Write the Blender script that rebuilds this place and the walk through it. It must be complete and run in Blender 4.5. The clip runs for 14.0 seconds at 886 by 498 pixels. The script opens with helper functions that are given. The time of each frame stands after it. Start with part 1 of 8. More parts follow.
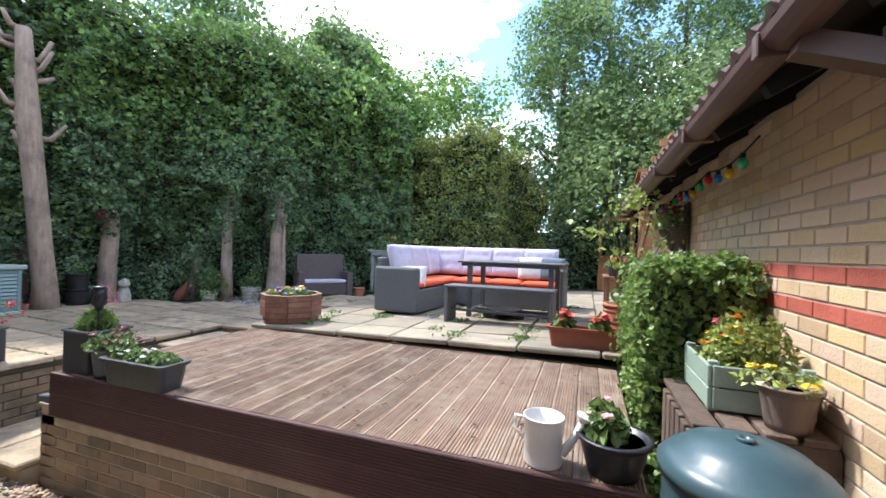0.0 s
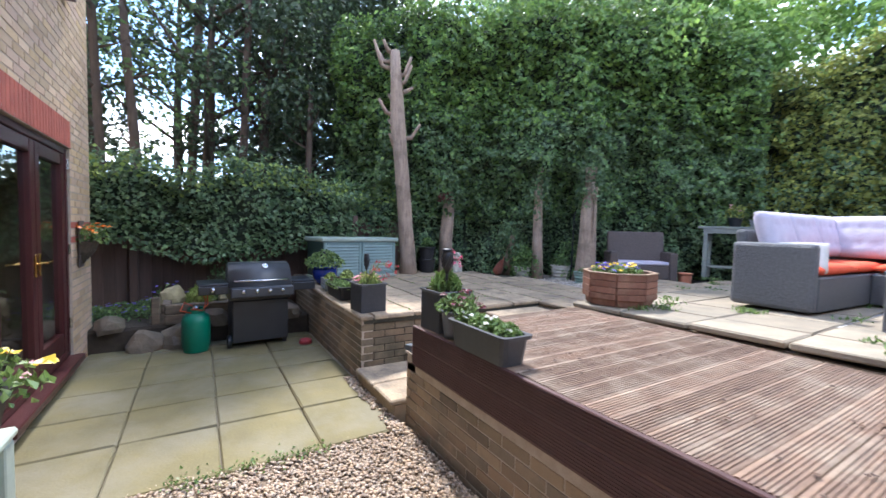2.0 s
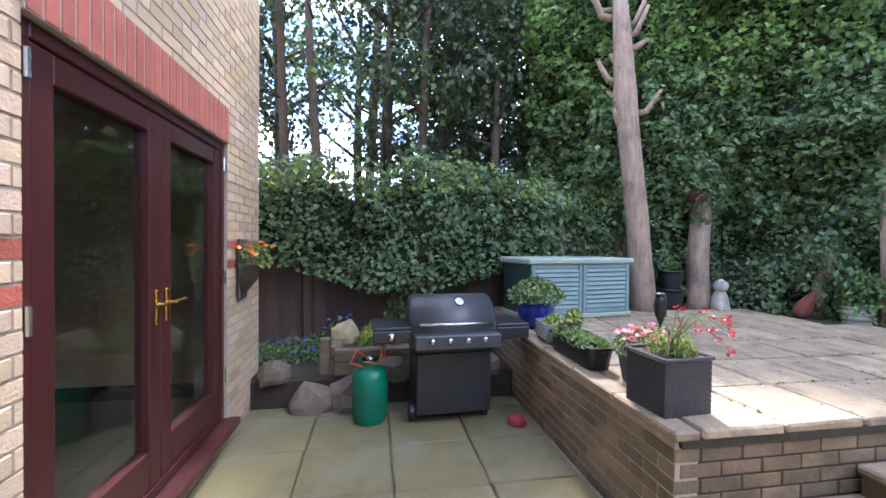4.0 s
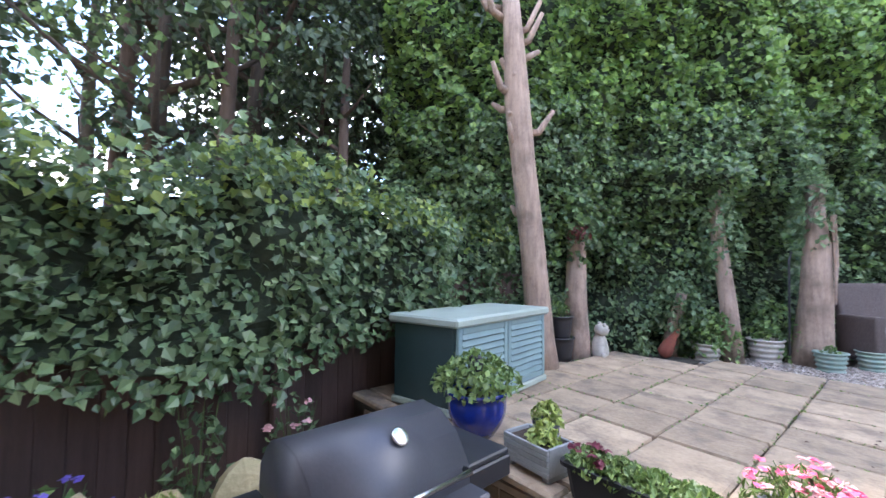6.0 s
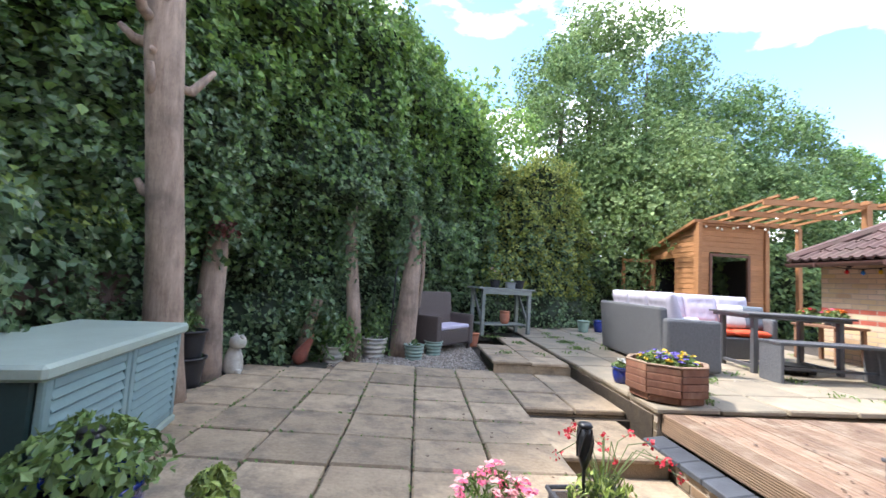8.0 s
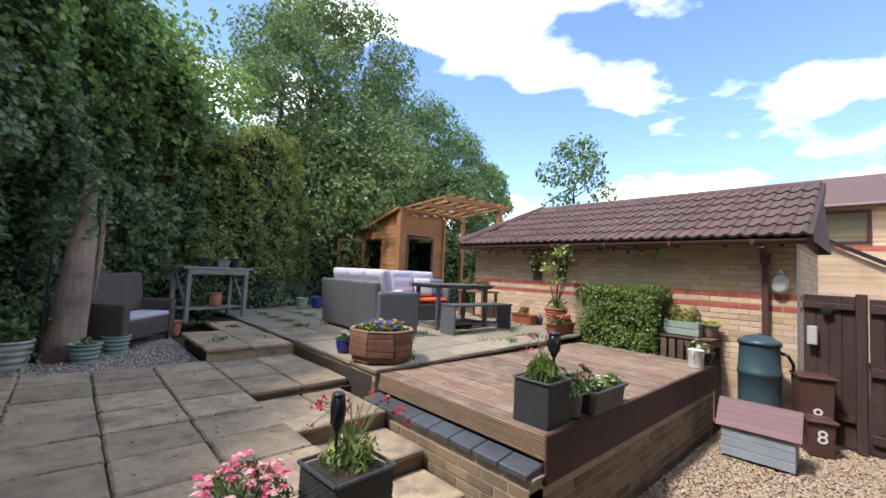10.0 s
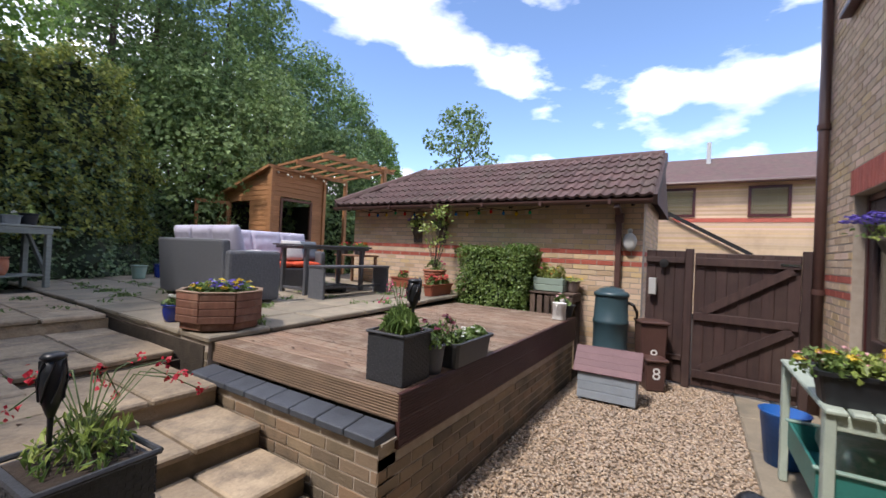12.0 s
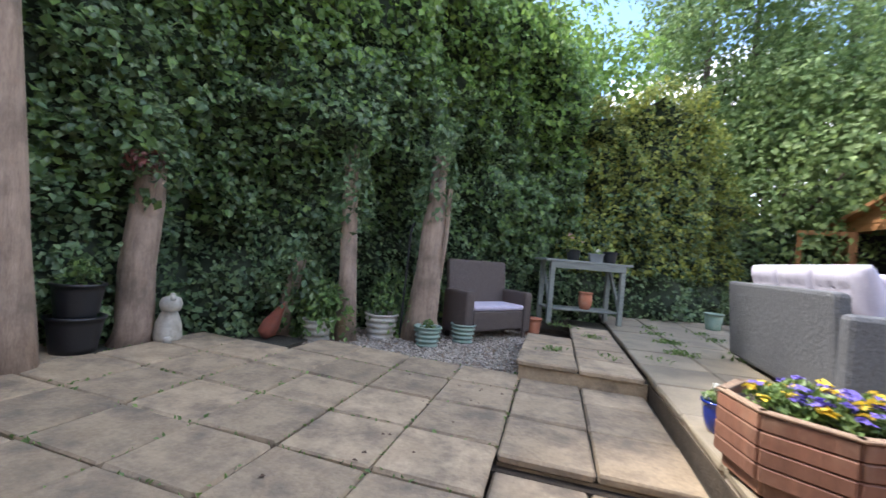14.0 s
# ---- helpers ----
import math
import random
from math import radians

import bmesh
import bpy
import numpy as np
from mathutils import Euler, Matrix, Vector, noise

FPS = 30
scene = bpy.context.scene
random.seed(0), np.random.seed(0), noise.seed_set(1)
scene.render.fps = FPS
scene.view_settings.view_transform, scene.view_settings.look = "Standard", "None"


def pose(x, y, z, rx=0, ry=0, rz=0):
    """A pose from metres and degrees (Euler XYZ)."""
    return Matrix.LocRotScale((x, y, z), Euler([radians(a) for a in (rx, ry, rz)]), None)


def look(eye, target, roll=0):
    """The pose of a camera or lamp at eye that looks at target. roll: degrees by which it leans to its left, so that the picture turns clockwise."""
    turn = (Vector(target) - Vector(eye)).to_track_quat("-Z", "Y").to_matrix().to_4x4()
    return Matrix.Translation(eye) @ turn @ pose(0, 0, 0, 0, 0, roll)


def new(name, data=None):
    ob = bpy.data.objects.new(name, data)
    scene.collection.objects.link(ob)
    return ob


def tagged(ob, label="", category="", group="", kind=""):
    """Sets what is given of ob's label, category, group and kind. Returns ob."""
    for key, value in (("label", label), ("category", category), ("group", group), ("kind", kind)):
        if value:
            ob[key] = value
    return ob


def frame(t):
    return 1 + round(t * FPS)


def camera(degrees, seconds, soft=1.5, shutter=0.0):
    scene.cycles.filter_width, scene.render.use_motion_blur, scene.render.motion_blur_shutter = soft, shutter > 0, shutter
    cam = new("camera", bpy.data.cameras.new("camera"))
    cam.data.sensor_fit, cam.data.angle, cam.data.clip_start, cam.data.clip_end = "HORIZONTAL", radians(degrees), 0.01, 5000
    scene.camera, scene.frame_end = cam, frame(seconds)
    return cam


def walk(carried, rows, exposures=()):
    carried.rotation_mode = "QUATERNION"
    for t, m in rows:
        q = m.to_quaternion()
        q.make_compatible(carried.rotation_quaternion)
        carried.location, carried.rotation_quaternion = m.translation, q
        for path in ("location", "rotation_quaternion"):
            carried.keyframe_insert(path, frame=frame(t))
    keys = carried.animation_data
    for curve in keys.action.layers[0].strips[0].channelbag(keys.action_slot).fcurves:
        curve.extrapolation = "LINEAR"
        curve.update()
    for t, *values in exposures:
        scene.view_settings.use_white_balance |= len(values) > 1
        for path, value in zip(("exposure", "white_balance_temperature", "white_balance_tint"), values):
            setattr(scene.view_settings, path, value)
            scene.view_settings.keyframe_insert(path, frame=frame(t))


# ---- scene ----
LENS = 95.2
PATH = [
    (0, (0.71, 0.771, 1.631), (0.041, 2.655, 1.638), 1.7),
    (0.5, (0.616, 0.78, 1.587), (-0.301, 2.557, 1.562), 1.7),
    (1, (0.476, 0.828, 1.542), (-0.698, 2.445, 1.479), 1.7),
    (1.5, (0.279, 0.926, 1.501), (-1.179, 2.292, 1.403), 1.7),
    (2, (-0.041, 1.123, 1.453), (-1.752, 2.153, 1.351), 1.4),
    (2.5, (-0.519, 1.209, 1.385), (-2.398, 1.89, 1.3), 1.0),
    (3, (-1.047, 1.226, 1.411), (-3.01, 1.606, 1.353), 0.7),
    (3.2, (-1.28, 1.227, 1.4), (-3.258, 1.517, 1.352), 0.5),
    (5.3, (-3.575, 0.867, 1.488), (-5.422, 1.629, 1.572), -0.3),
    (5.5, (-3.773, 0.861, 1.499), (-5.552, 1.768, 1.592), -0.3),
    (6, (-4.214, 0.878, 1.587), (-5.734, 2.172, 1.697), 0.4),
    (6.5, (-4.52, 0.861, 1.656), (-5.677, 2.488, 1.769), 1.5),
    (7, (-4.677, 0.865, 1.67), (-5.412, 2.721, 1.791), 2.6),
    (7.5, (-4.759, 0.972, 1.659), (-5.059, 2.945, 1.792), 3.4),
    (8, (-4.855, 1.092, 1.671), (-4.746, 3.082, 1.826), 3.5),
    (8.5, (-4.961, 1.159, 1.687), (-4.469, 3.09, 1.856), 3.2),
    (9, (-5.051, 1.146, 1.686), (-4.212, 2.953, 1.859), 3.3),
    (9.2, (-5.067, 1.114, 1.708), (-4.102, 2.859, 1.868), 3.2),
    (11.3, (-4.878, 1.103, 1.557), (-3.154, 2.116, 1.595), 2.2),
    (11.5, (-4.817, 1.119, 1.535), (-3.065, 2.083, 1.557), 2.2),
    (12, (-4.559, 1.189, 1.481), (-2.865, 2.252, 1.497), 2.6),
    (12.5, (-4.218, 1.412, 1.461), (-2.848, 2.868, 1.514), 2.9),
    (13, (-3.927, 1.792, 1.501), (-3.11, 3.615, 1.597), 3.4),
    (13.5, (-3.66, 2.22, 1.533), (-3.527, 4.214, 1.625), 4.0),
    (14, (-3.617, 2.776, 1.54), (-4.156, 4.702, 1.558), 5.1),
]
cam = camera(LENS, 14.0, shutter=0.15)
walk(cam, [(t, look(e, a, r)) for t, e, a, r in PATH],
     exposures=[(0, 2.55, 6050, 11), (1.5, 2.65, 5900, 13), (3.0, 2.9, 5900, 15), (5.5, 3.5, 5950, 20), (6.5, 3.45, 6300, 17), (7.5, 3.05, 6400, 13), (8.5, 2.55, 6150, 14),
                (9.0, 2.3, 6250, 13), (11.5, 1.6, 6350, 18), (12.0, 1.6, 6350, 17), (13.0, 1.95, 6250, 15), (13.5, 2.25, 6200, 13), (14.0, 2.65, 6450, 14)])

# ---- world, sun ----
SUN_EL, SUN_AZ = radians(57), radians(284)      # azimuth from +y, clockwise seen from above
world = bpy.data.worlds.new("world")
scene.world = world
world.use_nodes = True
wn, wl = world.node_tree.nodes, world.node_tree.links
wn.clear()
w_out = wn.new("ShaderNodeOutputWorld")
w_bg = wn.new("ShaderNodeBackground")
w_sky = wn.new("ShaderNodeTexSky")
w_sky.sky_type = "NISHITA"
w_sky.sun_disc = False
w_sky.sun_elevation, w_sky.sun_rotation = SUN_EL, SUN_AZ
w_sky.air_density, w_sky.dust_density, w_sky.ozone_density = 1.0, 0.15, 4.0
w_bg.inputs["Strength"].default_value = 0.09
w_tc = wn.new("ShaderNodeTexCoord")
w_map = wn.new("ShaderNodeMapping")
w_map.inputs["Scale"].default_value = (1.0, 1.0, 2.4)
w_map.inputs["Location"].default_value = (0.35, 0.6, 0.1)
w_noise = wn.new("ShaderNodeTexNoise")
w_noise.inputs["Scale"].default_value = 2.3
w_noise.inputs["Detail"].default_value = 9.0
w_noise.inputs["Roughness"].default_value = 0.52
w_ramp = wn.new("ShaderNodeValToRGB")
w_ramp.color_ramp.elements[0].position, w_ramp.color_ramp.elements[1].position = 0.46, 0.58
w_mix = wn.new("ShaderNodeMix")
w_mix.data_type = "RGBA"
w_shade = wn.new("ShaderNodeTexNoise")
w_shade.inputs["Scale"].default_value, w_shade.inputs["Detail"].default_value = 5.0, 6.0
w_grey = wn.new("ShaderNodeValToRGB")
w_grey.color_ramp.elements[0].position, w_grey.color_ramp.elements[1].position = 0.38, 0.6
w_cloud = wn.new("ShaderNodeMix")
w_cloud.data_type = "RGBA"
w_cloud.inputs[6].default_value, w_cloud.inputs[7].default_value = (6.5, 6.8, 7.4, 1), (12.5, 12.6, 12.8, 1)
wl.new(w_map.outputs["Vector"], w_shade.inputs["Vector"])
wl.new(w_shade.outputs["Fac"], w_grey.inputs["Fac"])
wl.new(w_grey.outputs["Color"], w_cloud.inputs[0])
wl.new(w_cloud.outputs[2], w_mix.inputs[7])
wl.new(w_tc.outputs["Generated"], w_map.inputs["Vector"])
wl.new(w_map.outputs["Vector"], w_noise.inputs["Vector"])
wl.new(w_noise.outputs["Fac"], w_ramp.inputs["Fac"])
wl.new(w_ramp.outputs["Color"], w_mix.inputs[0])
wl.new(w_sky.outputs["Color"], w_mix.inputs[6])
wl.new(w_mix.outputs[2], w_bg.inputs["Color"])
wl.new(w_bg.outputs["Background"], w_out.inputs["Surface"])

sun_data = bpy.data.lights.new("sun", "SUN")
sun_data.energy, sun_data.angle, sun_data.color = 1.35, radians(5), (1.0, 0.95, 0.86)
sun = new("sun", sun_data)
sx, sy, sz = math.sin(SUN_AZ) * math.cos(SUN_EL), math.cos(SUN_AZ) * math.cos(SUN_EL), math.sin(SUN_EL)
sun.matrix_world = look((sx * 30, sy * 30, sz * 30), (0, 0, 0))


# ---- materials ----
def mat(name, col, col2=None, rough=0.7, scale=6.0, fine=60.0, bump=0.15, metal=0.0, vary=0.0, stain=None, stain_amt=0.5,
        stain_scale=1.2, coat=0.0, fold=(1, 1, 1), trans=0.0, hue=None):
    """Principled surface: two colours mixed by coarse and fine noise, each piece or island shifted by vary, stains of a third colour."""
    m = bpy.data.materials.new(name)
    m.use_nodes = True
    n, l = m.node_tree.nodes, m.node_tree.links
    p = n["Principled BSDF"]
    p.inputs["Roughness"].default_value, p.inputs["Metallic"].default_value = rough, metal
    p.inputs["Coat Weight"].default_value = coat
    if col2 is None:
        col2 = tuple(c * 0.72 for c in col)
    tc = n.new("ShaderNodeTexCoord")
    mp = n.new("ShaderNodeMapping")
    mp.inputs["Scale"].default_value = fold
    l.new(tc.outputs["Object"], mp.inputs["Vector"])
    a = n.new("ShaderNodeTexNoise")
    a.inputs["Scale"].default_value, a.inputs["Detail"].default_value = scale, 5.0
    b = n.new("ShaderNodeTexNoise")
    b.inputs["Scale"].default_value, b.inputs["Detail"].default_value = fine, 4.0
    oi = n.new("ShaderNodeObjectInfo")
    ge = n.new("ShaderNodeNewGeometry")
    ad = n.new("ShaderNodeMath")
    ad.operation = "ADD"
    l.new(oi.outputs["Random"], ad.inputs[0])
    l.new(ge.outputs["Random Per Island"], ad.inputs[1])
    fr = n.new("ShaderNodeMath")
    fr.operation = "FRACT"
    l.new(ad.outputs[0], fr.inputs[0])
    off = n.new("ShaderNodeVectorMath")
    off.operation = "ADD"
    sc = n.new("ShaderNodeVectorMath")
    sc.operation = "SCALE"
    sc.inputs["Scale"].default_value = 31.0 if vary else 0.0
    cv = n.new("ShaderNodeCombineXYZ")
    l.new(fr.outputs[0], cv.inputs[0])
    l.new(fr.outputs[0], cv.inputs[1])
    l.new(cv.outputs[0], sc.inputs[0])
    l.new(mp.outputs["Vector"], off.inputs[0])
    l.new(sc.outputs["Vector"], off.inputs[1])
    l.new(off.outputs["Vector"], a.inputs["Vector"])
    l.new(off.outputs["Vector"], b.inputs["Vector"])
    mx = n.new("ShaderNodeMath")
    mx.operation = "MULTIPLY_ADD"
    l.new(b.outputs["Fac"], mx.inputs[0])
    mx.inputs[1].default_value = 0.5
    l.new(a.outputs["Fac"], mx.inputs[2])
    rm = n.new("ShaderNodeMapRange")
    rm.inputs["From Min"].default_value, rm.inputs["From Max"].default_value = 0.5, 1.0
    l.new(mx.outputs[0], rm.inputs["Value"])
    mi = n.new("ShaderNodeMix")
    mi.data_type = "RGBA"
    mi.inputs[6].default_value, mi.inputs[7].default_value = (*col, 1), (*col2, 1)
    l.new(rm.outputs["Result"], mi.inputs[0])
    out = mi.outputs[2]
    if vary:
        if hue:
            rp = n.new("ShaderNodeValToRGB")
            rp.color_ramp.interpolation = "LINEAR"
            while len(rp.color_ramp.elements) < len(hue):
                rp.color_ramp.elements.new(0.5)
            for i, c in enumerate(hue):
                rp.color_ramp.elements[i].position = i / max(1, len(hue) - 1)
                rp.color_ramp.elements[i].color = (*c, 1)
            l.new(fr.outputs[0], rp.inputs["Fac"])
            m3 = n.new("ShaderNodeMix")
            m3.data_type = "RGBA"
            m3.inputs[0].default_value = 0.75
            l.new(out, m3.inputs[6])
            l.new(rp.outputs["Color"], m3.inputs[7])
            out = m3.outputs[2]
        hs = n.new("ShaderNodeHueSaturation")
        vr = n.new("ShaderNodeMapRange")
        vr.inputs["To Min"].default_value, vr.inputs["To Max"].default_value = 1 - vary, 1 + vary
        sh = n.new("ShaderNodeMath")
        sh.operation = "MULTIPLY"
        sh.inputs[1].default_value = 7.31
        f2 = n.new("ShaderNodeMath")
        f2.operation = "FRACT"
        l.new(fr.outputs[0], sh.inputs[0])
        l.new(sh.outputs[0], f2.inputs[0])
        l.new(f2.outputs[0], vr.inputs["Value"])
        l.new(vr.outputs["Result"], hs.inputs["Value"])
        l.new(out, hs.inputs["Color"])
        out = hs.outputs["Color"]
    if stain:
        s = n.new("ShaderNodeTexNoise")
        s.inputs["Scale"].default_value, s.inputs["Detail"].default_value, s.inputs["Roughness"].default_value = stain_scale, 7.0, 0.65
        l.new(ge.outputs["Position"], s.inputs["Vector"])
        sr = n.new("ShaderNodeMapRange")
        sr.inputs["From Min"].default_value, sr.inputs["From Max"].default_value = 0.46, 0.68
        sr.inputs["To Max"].default_value = stain_amt
        l.new(s.outputs["Fac"], sr.inputs["Value"])
        m2 = n.new("ShaderNodeMix")
        m2.data_type = "RGBA"
        m2.inputs[7].default_value = (*stain, 1)
        l.new(sr.outputs["Result"], m2.inputs[0])
        l.new(out, m2.inputs[6])
        out = m2.outputs[2]
    l.new(out, p.inputs["Base Color"])
    if bump:
        bp = n.new("ShaderNodeBump")
        bp.inputs["Strength"].default_value, bp.inputs["Distance"].default_value = bump, 0.02
        l.new(mx.outputs[0], bp.inputs["Height"])
        l.new(bp.outputs["Normal"], p.inputs["Normal"])
    if trans:
        t = n.new("ShaderNodeBsdfTranslucent")
        l.new(out, t.inputs["Color"])
        ms = n.new("ShaderNodeMixShader")
        ms.inputs[0].default_value = trans
        l.new(p.outputs[0], ms.inputs[1])
        l.new(t.outputs[0], ms.inputs[2])
        l.new(ms.outputs[0], n["Material Output"].inputs["Surface"])
    return m


BUFF = [(0.54, 0.40, 0.26), (0.60, 0.46, 0.30), (0.63, 0.46, 0.35), (0.56, 0.41, 0.21), (0.62, 0.44, 0.35), (0.66, 0.51, 0.36), (0.48, 0.33, 0.20)]
M_brick = mat("buff_brick", (0.55, 0.40, 0.24), (0.42, 0.29, 0.16), 0.85, 9, 90, 0.35, vary=0.13, hue=BUFF, stain=(0.20, 0.13, 0.08), stain_amt=0.30, stain_scale=0.9)
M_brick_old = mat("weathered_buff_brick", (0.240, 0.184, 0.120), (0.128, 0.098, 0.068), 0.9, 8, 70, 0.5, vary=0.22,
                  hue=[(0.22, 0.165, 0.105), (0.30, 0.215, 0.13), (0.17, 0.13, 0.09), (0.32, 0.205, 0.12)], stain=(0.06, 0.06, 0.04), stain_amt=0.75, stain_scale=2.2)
M_red = mat("red_brick", (0.43, 0.105, 0.068), (0.32, 0.075, 0.05), 0.8, 9, 90, 0.3, vary=0.12)
M_blue = mat("blue_engineering_brick", (0.075, 0.085, 0.10), (0.045, 0.05, 0.062), 0.6, 9, 90, 0.25, vary=0.15)
M_mortar = mat("mortar", (0.44, 0.37, 0.30), (0.33, 0.27, 0.21), 0.95, 14, 120, 0.3)
M_slab = mat("weathered_paving_slab", (0.42, 0.325, 0.215), (0.27, 0.205, 0.135), 0.88, 5, 40, 0.55, vary=0.2, stain=(0.12, 0.10, 0.08), stain_amt=0.75, stain_scale=4.5)
M_slab_buff = mat("buff_terrace_slab", (0.33, 0.275, 0.195), (0.22, 0.185, 0.135), 0.88, 4, 55, 0.35, vary=0.14, stain=(0.14, 0.13, 0.10), stain_amt=0.6, stain_scale=2.0)
M_patio = mat("yellow_green_patio_slab", (0.20, 0.165, 0.068), (0.135, 0.115, 0.055), 0.85, 3, 60, 0.25, vary=0.08, stain=(0.22, 0.20, 0.14), stain_amt=0.75, stain_scale=1.4)
M_joint = mat("dark_earth_joint", (0.055, 0.05, 0.035), (0.03, 0.028, 0.02), 0.95, 12, 80, 0.5)
M_moss = mat("moss_and_weeds", (0.09, 0.13, 0.03), (0.05, 0.08, 0.02), 0.9, 10, 80, 0.5, vary=0.2)
M_gravel = mat("gold_gravel", (0.42, 0.32, 0.22), (0.30, 0.22, 0.15), 0.8, 20, 120, 0.2, vary=0.25,
               hue=[(0.44, 0.30, 0.18), (0.50, 0.42, 0.33), (0.34, 0.23, 0.15), (0.42, 0.36, 0.30), (0.52, 0.38, 0.24), (0.26, 0.19, 0.15)])
M_gravel_bed = mat("gravel_bed", (0.26, 0.19, 0.13), (0.16, 0.12, 0.08), 0.95, 40, 160, 0.7)
M_gravel_grey = mat("grey_shingle", (0.46, 0.41, 0.35), (0.30, 0.26, 0.22), 0.85, 20, 120, 0.2, vary=0.35)
M_deck = mat("grooved_decking", (0.27, 0.175, 0.115), (0.135, 0.085, 0.06), 0.72, 5, 40, 0.3, vary=0.22, fold=(8, 0.6, 8), stain=(0.37, 0.31, 0.23), stain_amt=0.55, stain_scale=4.5)
M_deck_edge = mat("weathered_pale_decking", (0.32, 0.22, 0.14), (0.20, 0.13, 0.09), 0.8, 5, 40, 0.3, vary=0.1, fold=(8, 0.6, 8), stain=(0.10, 0.09, 0.06), stain_amt=0.5)
M_fascia = mat("purple_brown_stained_timber", (0.085, 0.034, 0.03), (0.05, 0.02, 0.018), 0.55, 5, 50, 0.25, vary=0.1, fold=(0.6, 8, 8), stain=(0.16, 0.09, 0.07), stain_amt=0.35)
M_fence = mat("dark_brown_fence", (0.125, 0.078, 0.06), (0.08, 0.05, 0.04), 0.8, 4, 60, 0.35, vary=0.2, fold=(6, 6, 0.5), stain=(0.13, 0.10, 0.075), stain_amt=0.3)
M_gate = mat("dark_brown_gate", (0.06, 0.03, 0.025), (0.035, 0.018, 0.016), 0.65, 4, 60, 0.3, vary=0.15, fold=(6, 6, 0.5), stain=(0.12, 0.08, 0.06), stain_amt=0.3)
M_upvc = mat("rosewood_frame", (0.075, 0.018, 0.018), (0.05, 0.012, 0.013), 0.35, 4, 60, 0.08, fold=(8, 8, 0.6))
M_brownplastic = mat("brown_plastic", (0.10, 0.05, 0.04), (0.07, 0.035, 0.03), 0.45, 4, 60, 0.05)
M_pipe = mat("grey_brown_pipe", (0.13, 0.09, 0.085), (0.09, 0.06, 0.058), 0.45, 4, 60, 0.05)
M_tile = mat("brown_concrete_roof_tile", (0.135, 0.078, 0.07), (0.085, 0.05, 0.046), 0.85, 7, 70, 0.4, vary=0.16, stain=(0.09, 0.09, 0.06), stain_amt=0.4, stain_scale=2.0)
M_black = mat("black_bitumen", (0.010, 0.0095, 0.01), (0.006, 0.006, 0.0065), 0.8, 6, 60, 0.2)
M_bark = mat("stripped_bark", (0.44, 0.33, 0.25), (0.25, 0.18, 0.135), 0.9, 5, 40, 0.7, fold=(5, 5, 0.7), stain=(0.10, 0.075, 0.055), stain_amt=0.6, stain_scale=3.5)
M_bark_dark = mat("dark_bark", (0.10, 0.075, 0.055), (0.05, 0.04, 0.03), 0.95, 6, 40, 0.7, fold=(4, 4, 0.7), vary=0.2)
M_bark_mid = mat("brown_bark", (0.14, 0.10, 0.075), (0.08, 0.057, 0.043), 0.95, 6, 40, 0.7, fold=(4, 4, 0.7), vary=0.2)
M_earth = mat("earth", (0.06, 0.045, 0.03), (0.035, 0.026, 0.018), 0.95, 10, 80, 0.6)
M_rock = mat("garden_rock", (0.22, 0.17, 0.12), (0.12, 0.095, 0.07), 0.9, 5, 50, 0.6, vary=0.2, stain=(0.09, 0.10, 0.05), stain_amt=0.4, stain_scale=4)


def leaf_mat(name, c1, c2, c3, rough=0.42, trans=0.22, vary=0.3):
    return mat(name, c1, c2, rough, 0.9, 7, 0.0, vary=vary, hue=[c2, c1, c3], trans=trans)


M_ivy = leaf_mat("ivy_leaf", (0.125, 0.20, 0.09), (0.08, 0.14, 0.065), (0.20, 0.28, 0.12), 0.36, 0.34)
# paler copy of the ivy leaf, with sunlight put into its colour
M_ivy_lit = leaf_mat("sunlit_ivy_leaf", (0.27, 0.36, 0.09), (0.18, 0.27, 0.075), (0.38, 0.46, 0.12), 0.5, 0.5)
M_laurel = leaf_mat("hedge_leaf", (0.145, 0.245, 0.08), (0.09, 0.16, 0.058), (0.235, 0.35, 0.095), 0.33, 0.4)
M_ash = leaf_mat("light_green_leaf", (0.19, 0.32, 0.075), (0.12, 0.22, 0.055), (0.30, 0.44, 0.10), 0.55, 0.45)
M_conifer = leaf_mat("conifer_sprig", (0.23, 0.27, 0.06), (0.14, 0.18, 0.048), (0.40, 0.41, 0.09), 0.6, 0.45)
M_pine = leaf_mat("dark_conifer_sprig", (0.06, 0.095, 0.045), (0.035, 0.06, 0.032), (0.095, 0.14, 0.055), 0.5, 0.2)
M_tree = leaf_mat("tree_leaf", (0.15, 0.235, 0.085), (0.09, 0.155, 0.06), (0.25, 0.345, 0.115), 0.65, 0.42)
M_privet = leaf_mat("box_leaf", (0.18, 0.275, 0.07), (0.11, 0.18, 0.05), (0.28, 0.38, 0.10), 0.4, 0.4)
M_lush = leaf_mat("bedding_leaf", (0.17, 0.26, 0.075), (0.10, 0.175, 0.05), (0.26, 0.36, 0.11), 0.4, 0.3)
M_lime = leaf_mat("lime_leaf", (0.34, 0.42, 0.10), (0.24, 0.33, 0.08), (0.42, 0.47, 0.16), 0.4, 0.3)


def petal(name, c):
    return mat(name, c, tuple(k * 0.75 for k in c), 0.5, 4, 20, 0.0, vary=0.15, trans=0.25)


